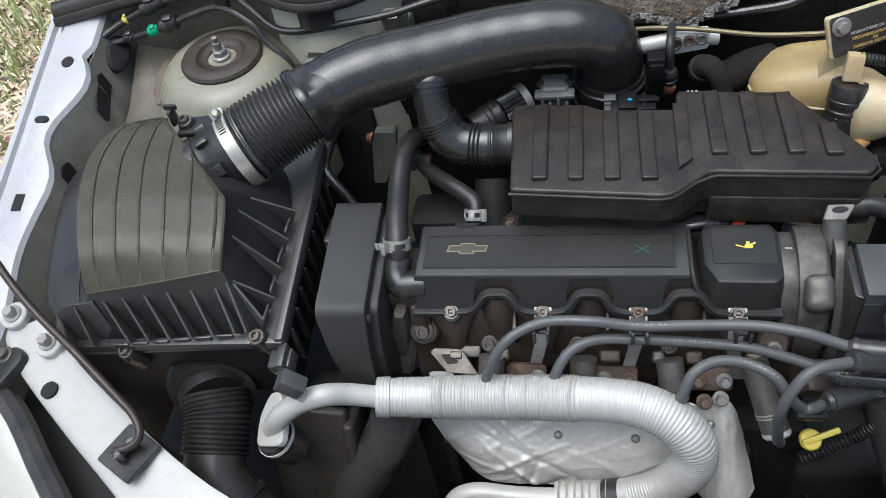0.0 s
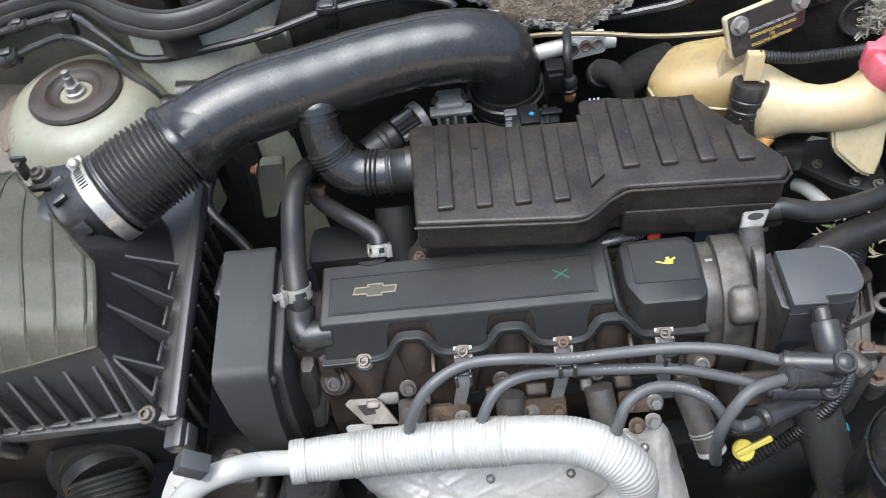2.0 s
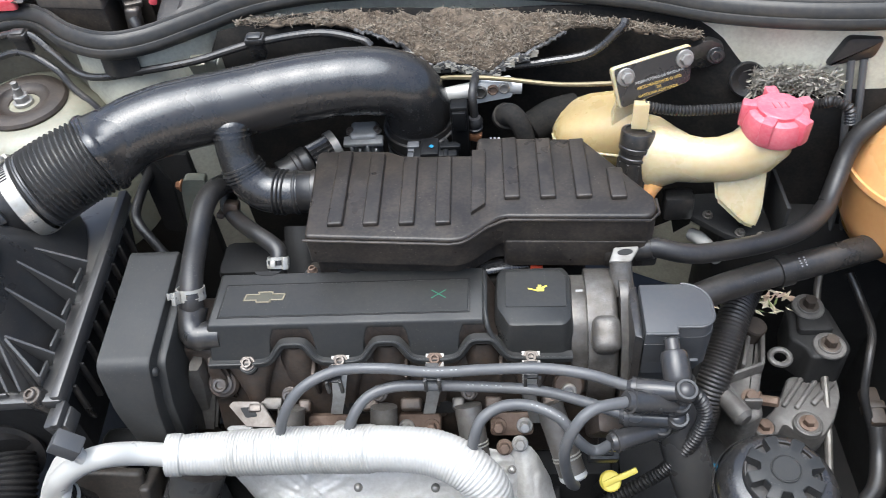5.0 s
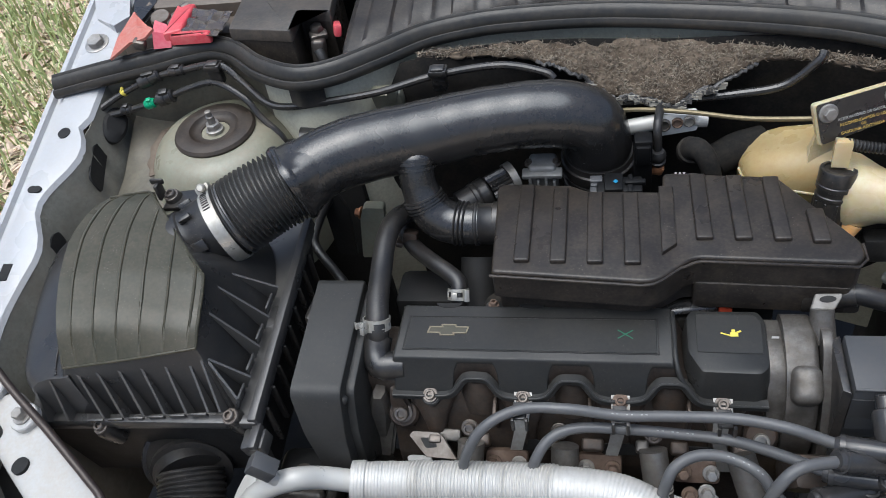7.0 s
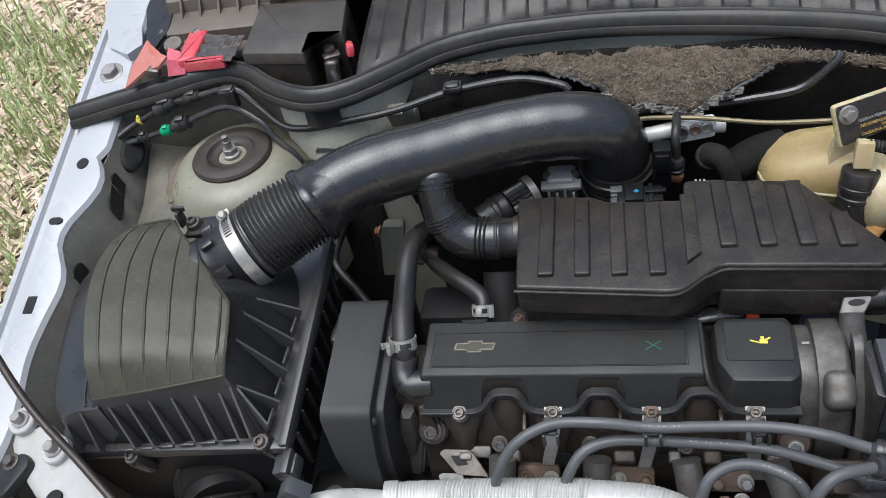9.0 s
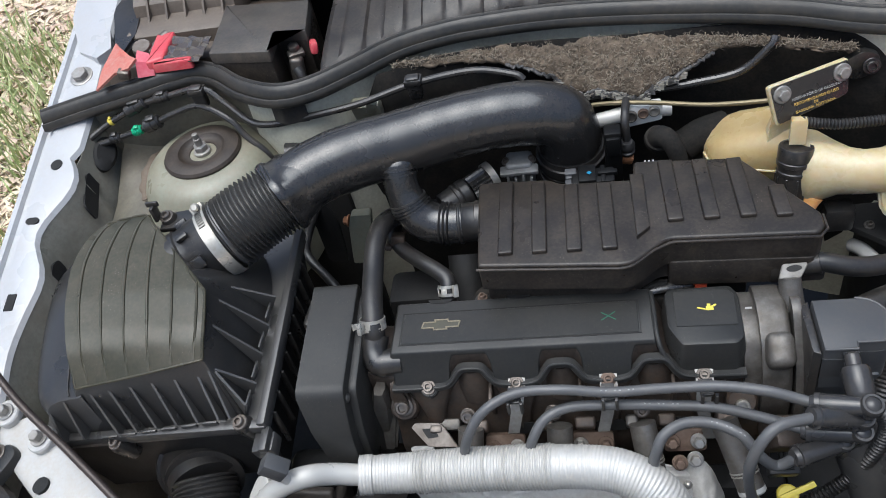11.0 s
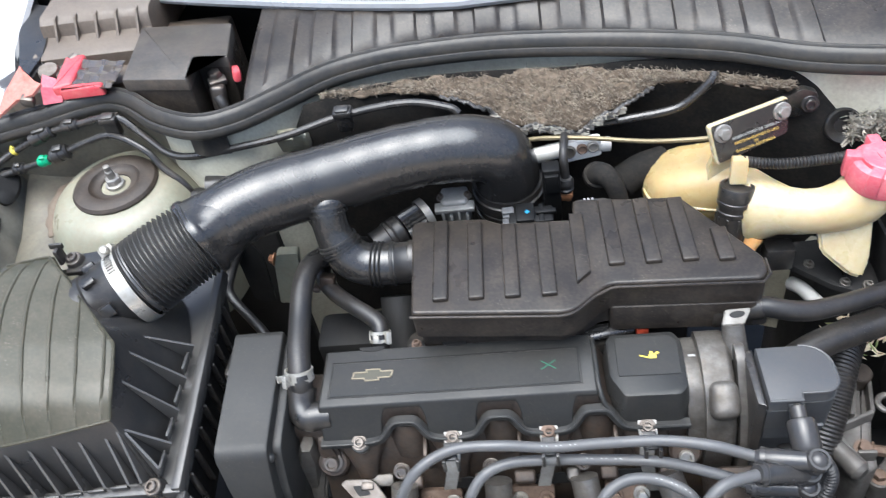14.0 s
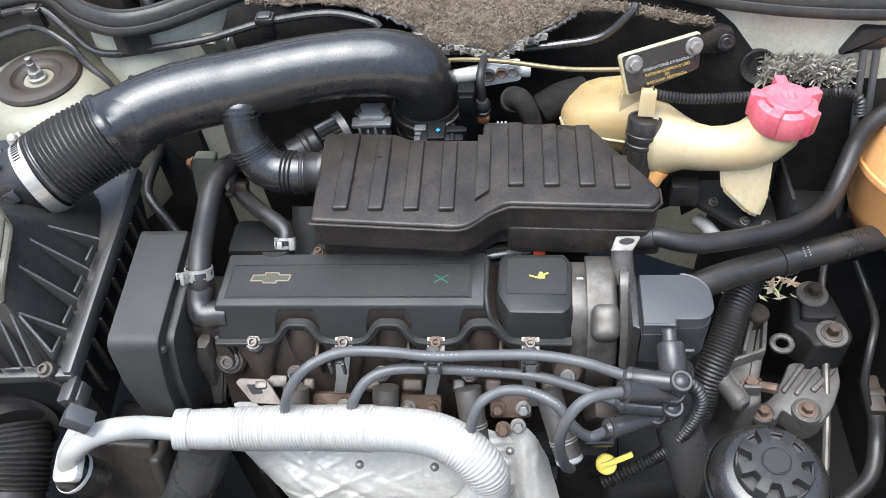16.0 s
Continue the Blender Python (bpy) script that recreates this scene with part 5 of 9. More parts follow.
    for p, d in ((V(-0.301, 0.4435, 0.774), (-0.15, -0.3, 1)), (V(-0.449, 0.4465, 0.7425), (-0.15, -0.3, 1)), (V(-0.403, 0.642, 0.868), (-0.1, -0.2, 1))):
        bm = bmesh.new()
        lathe(bm, [(0.0095, -0.03), (0.0095, -0.004), (0.008, 0.0), (0.005, 0.0)], at(p, d), 18)
        part("screw_post", bm, M_PLASTIC, a)
        bolt(a, p, d, 0.0062, M_OLDBOLT)
    bm = bmesh.new()
    box(bm, (0.022, 0.02, 0.016), at((-0.279, 0.432, 0.752), (-0.15, -0.1, 1)), 0.002)
    box(bm, (0.008, 0.024, 0.008), at((-0.276, 0.43, 0.764), (-0.15, -0.1, 1)), 0.001)
    part("corner_lug", bm, M_SKIRT, a)
    bm = bmesh.new()
    box(bm, (0.058, 0.024, 0.006), at((-0.382, 0.641, 0.863), (-0.1, -0.1, 1)), 0.002)
    box(bm, (0.004, 0.012, 0.018), at((-0.412, 0.64, 0.877)), 0.001)
    box(bm, (0.014, 0.003, 0.006), at((-0.412, 0.642, 0.887)), 0.001)
    part("hook", bm, M_PLASTIC, a)
    # outlet neck
    bm = bmesh.new()
    n0, n1 = V(-0.385, 0.596, 0.836), V(-0.346, 0.618, 0.8475)
    d = (n1 - n0).normalized()
    sweep(bm, [n0, n0.lerp(n1, 0.3), n0.lerp(n1, 0.34), n0.lerp(n1, 0.55), n0.lerp(n1, 0.6), n1 + d * 0.012], lambda s, i: (0.0365, 0.0365, 0.0345, 0.0345, 0.036, 0.036)[i], 36)
    part("outlet_neck", bm, M_RUBBER, a)
    for t in (20, 62, 110, 158, 205, 260, 310):
        bm = bmesh.new()
        mm = at(n0 + d * 0.026, d) @ pose(0, 0, 0, 0, 0, t)
        box(bm, (0.007, 0.006 + 0.006 * (t % 4 > 1), 0.013), mm @ pose(0.037, 0, 0), 0.001)
        part("neck_lug", bm, M_PLASTIC, a)
    return a


def fin(parent, up, out, root):
    """A thin three-cornered stiffening fin."""
    bm = bmesh.new()
    n = (out - up).cross(root - up).normalized() * 0.0011
    a = [bm.verts.new(p + n) for p in (up, out, root)]
    b = [bm.verts.new(p - n) for p in (up, out, root)]
    bm.faces.new(a)
    bm.faces.new(b[::-1])
    for i in range(3):
        bm.faces.new((a[i], b[i], b[(i + 1) % 3], a[(i + 1) % 3]))
    return part("fin", bm, M_SKIRT, parent)


build_airbox()


def build_duct():
    d = thing("intake_duct", (-0.1, 0.73, 0.85), "glossy black plastic intake duct with corrugated end and moulded elbow", "intake duct")
    bm = bmesh.new()
    b0, b1 = V(-0.335, 0.624, 0.851), V(-0.274, 0.659, 0.8685)
    line, length = spline([b0, b0.lerp(b1, 0.5) + V(0, 0, 0.002), b1], 0.00047)
    sweep(bm, line, lambda s, i: 0.0345 + 0.006 * (0.5 + 0.5 * math.cos(2 * math.pi * i / 10)) ** 1.6 - 0.0012 * s, 48)
    part("bellows", bm, M_BELLOWS, d, "corrugated black rubber bellows", angle=70)
    line, _ = spline([(-0.283, 0.654, 0.866), (-0.265, 0.667, 0.871), (-0.242, 0.683, 0.876), (-0.205, 0.7005, 0.8775), (-0.155, 0.719, 0.876), (-0.099, 0.737, 0.8768), (-0.045, 0.748, 0.8758), (-0.008, 0.7535, 0.87), (0.013, 0.757, 0.858), (0.0205, 0.762, 0.835), (0.0215, 0.767, 0.81)], 0.005)
    n = len(line)
    bm = bmesh.new()

    def rad(s, i):
        r = float(np.interp(s, (0.0, 0.13, 0.235, 0.37, 0.515, 0.65, 0.74, 1.0), (0.0335, 0.0343, 0.0352, 0.0347, 0.034, 0.0337, 0.0343, 0.0345)))
        return r + 0.0002 * math.sin(i * 0.9) * (s > 0.15)
    sweep(bm, line, rad, 40)
    part("tube", bm, M_SMOOTH, d)
    # squared collar where the bellows is pushed on, with a moulded saddle running into the tube
    bm = bmesh.new()
    rings = []
    for along, r, sq in ((-0.001, 0.0335, 2.6), (0.0, 0.0362, 3.0), (0.0045, 0.0368, 3.2), (0.009, 0.0362, 3.0), (0.011, 0.0345, 2.8), (0.022, 0.0335, 2.6), (0.036, 0.0318, 2.3), (0.055, 0.0298, 2.0)):
        i = max(0, min(n - 1, int(along / 0.005 + 0.5)))
        c = line[i] + V(0.003, 0.002, 0.001) + (line[1] - line[0]).normalized() * (along - i * 0.005)
        dd = (line[min(i + 2, n - 1)] - line[max(i - 1, 0)]).normalized()
        mm = at(c, dd, (0, 0, 1))
        ring = []
        for q in range(44):
            a = 2 * math.pi * q / 44
            ca, sa = math.cos(a), math.sin(a)
            rr = r / (abs(ca) ** sq + abs(sa) ** sq) ** (1 / sq)
            ring.append(mm @ V(rr * ca, rr * sa, 0))
        rings.append(ring)
    loft(bm, rings)
    part("inlet_collar", bm, M_SMOOTH, d, angle=40)
    bm = bmesh.new()
    mm = at(line[2] + V(-0.004, 0.006, 0.030), (-0.35, 0.25, 1), line[4] - line[2])
    prism(bm, rounded([(-0.017, -0.012), (0.02, -0.007), (0.02, 0.008), (-0.017, 0.011)], 0.005), -0.008, 0.0035, mm, bevel=0.002, inset=0.003)
    part("collar_flat", bm, M_SMOOTH, d, "flat moulded pad behind the collar")
    # moulding seam along the top
    bm = bmesh.new()
    seam = [p + V(-0.1, 0.02, 1.0).normalized() * (rad(i / (n - 1), i) - 0.0003) for i, p in enumerate(line)]
    sweep(bm, seam[8 : int(n * 0.8)], 0.0017, 6)
    part("mould_seam", bm, M_SMOOTH, d)
    bm = bmesh.new()
    m = at((0.0215, 0.7675, 0.805), (-0.01, -0.12, 1))
    lathe(bm, [(0.036, -0.034), (0.039, -0.033), (0.039, -0.024), (0.0372, -0.0235), (0.0372, -0.0185), (0.0385, -0.018), (0.0385, -0.0135), (0.0372, -0.013), (0.0372, -0.008), (0.0398, -0.0075), (0.0398, 0.003), (0.0375, 0.004), (0.0362, 0.010)], m, 44)
    part("collar", bm, M_RUBBER, d)
    bm = bmesh.new()
    ball(bm, at((0.0325, 0.734, 0.832)), 0.003, 10, 6)
    part("stud", bm, M_SMOOTH, d)
    axis = (b1 - b0)
    band(d, V(-0.3425, 0.6185, 0.847), axis, 0.0378, 0.013, V(-0.55, 0.45, 0.6), M_SPRING)
    bm = bmesh.new()
    lathe(bm, [(0.0365, -0.003), (0.0392, -0.002), (0.0392, 0.002), (0.0365, 0.003)], at(V(-0.3325, 0.625, 0.8515), axis), 44)
    part("cuff_ring", bm, M_BELLOWS, d)
    # side branch to the resonator: saddle, elbow with fine rings, ribbed coupling
    way = [(-0.157, 0.6945, 0.867), (-0.1565, 0.689, 0.857), (-0.1555, 0.6835, 0.844), (-0.152, 0.678, 0.829), (-0.1435, 0.672, 0.813), (-0.129, 0.668, 0.804), (-0.108, 0.6665, 0.8015), (-0.095, 0.6665, 0.8015)]
    line, _ = spline(way, 0.003)
    bm = bmesh.new()
    sweep(bm, line, lambda s, i: 0.0183 + 0.0032 * max(0.0, min(1.0, (s - 0.25) / 0.3)), 32)
    ball(bm, at(way[0]) @ Matrix.Diagonal((1, 1, 0.75, 1)), 0.0192, 28, 16)
    h = part("side_hose", bm, M_SMOOTH, d)
    k = len(line) - 1
    for s, e, w in ((0.04, 0.0203, 0.0012), (0.09, 0.0198, 0.001), (0.36, 0.0208, 0.0009), (0.39, 0.0216, 0.0009), (0.42, 0.0222, 0.0009), (0.45, 0.0222, 0.0009)):
        i = max(1, int(s * k))
        dd = (line[i + 1] - line[i - 1]).normalized()
        bm = bmesh.new()
        lathe(bm, [(0.0165, -w - 0.0006), (e, -w), (e, w), (0.0165, w + 0.0006)], at(line[i].lerp(line[i + 1], s * k - i), dd), 28)
        part("hose_bead", bm, M_SMOOTH, h)
    bm = bmesh.new()
    ribbed(bm, [(-0.121, 0.6675, 0.8025), (-0.115, 0.667, 0.802), (-0.1085, 0.6665, 0.8015)], 0.0215, 0.0042, 0.0022, 36, 8)
    lathe(bm, [(0.019, -0.001), (0.0207, 0.0), (0.0207, 0.008), (0.0226, 0.009), (0.0226, 0.0115), (0.021, 0.0125), (0.021, 0.032)], at((-0.1085, 0.6665, 0.8015), (1, 0, 0)), 36)
    part("coupling", bm, M_RUBBER, h, angle=70)
    return d


build_duct()


def build_throttle():
    t = thing("throttle_body", (0.02, 0.765, 0.73), "cast throttle body with black sensor plug under the duct elbow", "throttle body")
    bm = bmesh.new()
    lathe(bm, [(0.03, 0), (0.033, 0.01), (0.033, 0.055), (0.035, 0.058)], at((0.0215, 0.77, 0.725)), 32)
    part("barrel", bm, M_PLASTIC, t)
    bm = bmesh.new()
    box(bm, (0.03, 0.026, 0.05), at((-0.036, 0.746, 0.796), (0, -0.1, 1)), 0.005, 3)
    v = part("idle_valve", bm, M_CASTPALE, t, "ribbed cast aluminium valve body")
    for k in range(4):
        bm = bmesh.new()
        box(bm, (0.003, 0.006, 0.036 - 0.01 * (k % 2)), at((-0.049 + 0.0085 * k, 0.7305, 0.792), (0, -0.1, 1)), 0.0012)
        part("valve_rib", bm, M_CASTPALE, v)
    bm = bmesh.new()
    box(bm, (0.042, 0.012, 0.006), at((-0.036, 0.732, 0.812), (0, -0.2, 1)), 0.0015)
    part("valve_flange", bm, M_CASTPALE, v)
    for dx in (-0.014, 0.014):
        bolt(v, (-0.036 + dx, 0.742, 0.817), (0, -0.2, 1), 0.004, M_OLDBOLT)
    bm = bmesh.new()
    up = (0, -0.05, 1)
    box(bm, (0.044, 0.022, 0.024), at((0.043, 0.692, 0.818), up), 0.002)
    box(bm, (0.018, 0.0245, 0.006), at((0.0375, 0.692, 0.8305), up), 0.0012)
    box(bm, (0.005, 0.025, 0.027), at((0.0535, 0.692, 0.818), up), 0.001)
    box(bm, (0.02, 0.006, 0.005), at((0.058, 0.692, 0.831), up), 0.001)
    s = part("sensor", bm, M_PLUG, t, "flat black sensor plug")
    bm = bmesh.new()
    box(bm, (0.012, 0.009, 0.005), at((0.0205, 0.699, 0.829), up), 0.001)
    box(bm, (0.012, 0.009, 0.005), at((0.0205, 0.687, 0.8245), up), 0.001)
    box(bm, (0.009, 0.004, 0.012), at((0.0195, 0.693, 0.823), up), 0.0008)
    part("plug_tab", bm, M_COIL, s, "pale locking tab")
    bm = bmesh.new()
    box(bm, (0.004, 0.004, 0.0006), at((0.0395, 0.69, 0.8345), up, (1, 1, 0)), 0.0002, 1)
    part("paint_mark", bm, M_BLUE, s, "small blue mark")
    bm = bmesh.new()
    box(bm, (0.018, 0.018, 0.07), at((0.0665, 0.738, 0.816)), 0.002)
    box(bm, (0.014, 0.006, 0.022), at((0.0665, 0.7275, 0.836)), 0.001)
    part("upright_plug", bm, M_PLUG, t)
    bm = bmesh.new()
    tube(bm, [(0.0815, 0.747, 0.822), (0.081, 0.747, 0.838), (0.0805, 0.75, 0.851), (0.082, 0.762, 0.856), (0.085, 0.79, 0.852)], 0.0045, 12)
    w = part("wiring", bm, M_RUBBER, t)
    bm = bmesh.new()
    lathe(bm, [(0.008, 0), (0.0085, 0.003), (0.007, 0.004), (0.007, 0.007), (0.0085, 0.008), (0.0085, 0.012), (0.006, 0.016)], at((0.0815, 0.746, 0.812), (0, -0.1, 1)), 18)
    part("wiring_boot", bm, M_RUBBER, w)
    bm = bmesh.new()
    box(bm, (0.014, 0.01, 0.012), at((0.081, 0.745, 0.804), (0.3, -0.2, 1)), 0.003)
    part("copper_tip", bm, M_COPPER, t, "copper-coloured sender tip")
    # small vent filter
    f = thing("vent_filter", (-0.09, 0.69, 0.82), "small fluted black vent filter with a bright clamp", "vent filter")
    a, b = V(-0.096, 0.713, 0.803), V(-0.067, 0.732, 0.808)
    dirn = (b - a).normalized()
    bm = bmesh.new()
    m = at(a, dirn)
    prof = []
    for k in range(40):
        rr = 0.0155 if k % 2 else 0.013
        ang = 2 * math.pi * k / 40
        prof.append((rr * math.cos(ang), rr * math.sin(ang)))
    prism(bm, prof, 0.006, (b - a).length, m)
    part("pleats", bm, M_PLASTIC, f, angle=20)
    bm = bmesh.new()
    lathe(bm, [(0.0155, -0.008), (0.017, -0.006), (0.017, 0.002), (0.0155, 0.004)], m, 28)
    lathe(bm, [(0.0155, -0.03), (0.0155, -0.014), (0.017, -0.013), (0.017, -0.009), (0.0155, -0.008)], m, 24)
    part("neck", bm, M_RUBBER, f)
    band(f, b - dirn * 0.002, dirn, 0.0165, 0.008, (0, 0.3, -1))


build_throttle()


def hose(name, pts, r, mat, label, seg=16, category="hose"):
    bm = bmesh.new()
    tube(bm, pts, r, seg, max(0.003, r * 0.35))
    return single(name, bm, mat, label, category, pts[0])


def spring_clamp(name, p, axis, r, ear):
    """A slotted spring band with two raised ears."""
    c = thing(name, p, "bright steel spring hose clamp", "hose clamp", "spring hose clamps")
    m = at(p, axis, ear)
    bm = bmesh.new()
    lathe(bm, [(r, -0.0055), (r + 0.0014, -0.0055), (r + 0.0014, -0.0025), (r, -0.0025), (r, -0.0055)], m, 30, cap=False)
    lathe(bm, [(r, 0.0025), (r + 0.0014, 0.0025), (r + 0.0014, 0.0055), (r, 0.0055), (r, 0.0025)], m, 30, cap=False)
    for k in range(5):
        box(bm, (0.0014, 0.005, 0.006), m @ pose(0, 0, 0, 0, 0, 36 + 72 * k) @ pose(r + 0.0007, 0, 0))
    part("band", bm, M_SPRING, c)
    for s in (-1, 1):
        bm = bmesh.new()
        box(bm, (0.008, 0.0016, 0.012 if s > 0 else 0.006), m @ pose(r + 0.0038, 0.0045 * s, 0, 0, 0, 14 * s), 0.0004)
        box(bm, (0.0016, 0.005, 0.012 if s > 0 else 0.006), m @ pose(r + 0.0076, 0.006 * s, 0, 0, 0, 14 * s), 0.0004)
        part("ear", bm, M_SPRING, c)
    return c


def build_hoses():
    hose("coolant_hose", [(-0.1815, 0.532, 0.774), (-0.180, 0.540, 0.79), (-0.183, 0.565, 0.799), (-0.186, 0.60, 0.803), (-0.187, 0.635, 0.81), (-0.183, 0.662, 0.811), (-0.172, 0.685, 0.803), (-0.155, 0.712, 0.785), (-0.14, 0.74, 0.76)], 0.0108, M_RUBBER, "black rubber coolant hose bending down behind the head")
    spring_clamp("spring_clamp", V(-0.181, 0.5425, 0.7905), (0.0, 0.5, 0.85), 0.0118, (-0.7, -0.6, 0.4))
    hose("heater_hose", [(-0.1125, 0.583, 0.752), (-0.1125, 0.593, 0.768), (-0.113, 0.606, 0.778), (-0.125, 0.618, 0.781), (-0.142, 0.632, 0.781), (-0.168, 0.660, 0.776), (-0.180, 0.680, 0.779), (-0.183, 0.71, 0.77)], 0.0085, M_RUBBER, "thin black rubber hose with a bright clamp at its end")
    spring_clamp("spring_clamp", V(-0.1127, 0.597, 0.772), (0.0, 0.65, 0.76), 0.0092, (0.3, -0.7, 0.6))
    bm = bmesh.new()
    box(bm, (0.016, 0.014, 0.014), at((-0.172, 0.668, 0.783), (0.2, 0.3, 1)), 0.003)
    box(bm, (0.008, 0.02, 0.006), at((-0.184, 0.668, 0.776), (0.2, 0.3, 1)), 0.002)
    single("hose_holder", bm, M_CAST, "small grimy plastic hose holder", "hose holder", (-0.172, 0.668, 0.775))
    hose("vacuum_hose", [(-0.252, 0.65, 0.705), (-0.259, 0.660, 0.717), (-0.272, 0.672, 0.727), (-0.296, 0.697, 0.735), (-0.302, 0.710, 0.743), (-0.296, 0.727, 0.757), (-0.282, 0.740, 0.779), (-0.276, 0.746, 0.80)], 0.0055, M_RUBBER, "thin black vacuum hose beside the timing cover")
    # bracket plate and arm behind the timing cover
    b = thing("engine_bracket", (-0.24, 0.7, 0.68), "dirty pale cast bracket with a copper-coloured nut", "bracket")
    bm = bmesh.new()
    prism(bm, rounded([(-0.248, 0.715), (-0.234, 0.715), (-0.213, 0.765), (-0.208, 0.79), (-0.232, 0.791), (-0.238, 0.775)], 0.004), 0, 0.014, Matrix(((1, 0, 0, 0), (0, 0, 1, 0.705), (0, 1, 0, 0), (0, 0, 0, 1))), bevel=0.003)
    part("plate", bm, M_INNER, b)
    bolt(b, (-0.2375, 0.712, 0.778), (-1, 0.1, 0.1), 0.0058, M_COPPER, "hex")
    bm = bmesh.new()
    prism(bm, rounded([(-0.292, 0.69), (-0.268, 0.685), (-0.262, 0.76), (-0.28, 0.81), (-0.292, 0.80)], 0.006), 0, 0.006, Matrix(((1, 0, 0, 0), (0, 0, 1, 0.737), (0, 1, 0, 0), (0, 0, 0, 1))), bevel=0.002)
    part("strut", bm, M_IRONSHADE, b)
    # radiator hose and corrugated intake hose at the front
    hose("radiator_hose", [(-0.190, 0.462, 0.650), (-0.198, 0.447, 0.63), (-0.214, 0.43, 0.60), (-0.245, 0.412, 0.555), (-0.282, 0.39, 0.49), (-0.315, 0.365, 0.43)], 0.0262, M_BELLOWS, "wide black radiator hose running down to the front", 24)
    bm = bmesh.new()
    lathe(bm, [(0.0275, -0.006), (0.0285, -0.005), (0.0285, 0.005), (0.0275, 0.006)], at((-0.194, 0.455, 0.642), (0.3, 0.5, 0.8)), 28)
    single("hose_band", bm, M_OLDBOLT, "stained metal band round the radiator hose", "hose clamp", (-0.194, 0.455, 0.642))
    i = thing("cold_air_hose", (-0.37, 0.4, 0.64), "black corrugated cold air hose under the air filter box", "air hose")
    bm = bmesh.new()
    tube(bm, [(-0.425, 0.50, 0.63), (-0.412, 0.478, 0.656), (-0.395, 0.46, 0.672), (-0.38, 0.446, 0.676), (-0.374, 0.436, 0.676)], lambda s, k: 0.04 - 0.005 * s, 34, 0.005)
    for p, q in (((-0.398, 0.463, 0.67), (0.6, -0.62, 0.5)), ((-0.377, 0.442, 0.677), (0.3, -0.9, 0.2))):
        lathe(bm, [(0.035, -0.004), (0.0405, -0.003), (0.0405, 0.003), (0.035, 0.004)], at(p, q), 34)
    part("bend", bm, M_RUBBER, i)
    bm = bmesh.new()
    ribbed(bm, [(-0.376, 0.44, 0.68), (-0.371, 0.418, 0.668), (-0.37, 0.385, 0.652)], 0.0325, 0.0048, 0.0012, 40, 8)
    part("corrugation", bm, M_RUBBER, i)
    bm = bmesh.new()
    tube(bm, [(-0.37, 0.389, 0.655), (-0.366, 0.366, 0.642), (-0.35, 0.35, 0.625), (-0.325, 0.335, 0.60)], 0.0305, 30, 0.006)
    part("tail", bm, M_PLASTIC, i)
    bm = bmesh.new()
    lathe(bm, [(0.031, -0.004), (0.0335, -0.003), (0.0335, 0.003), (0.031, 0.004)], at((-0.344, 0.347, 0.62), (0.75, -0.5, -0.6)), 30)
    part("tail_ring", bm, M_RUBBER, i)


build_hoses()

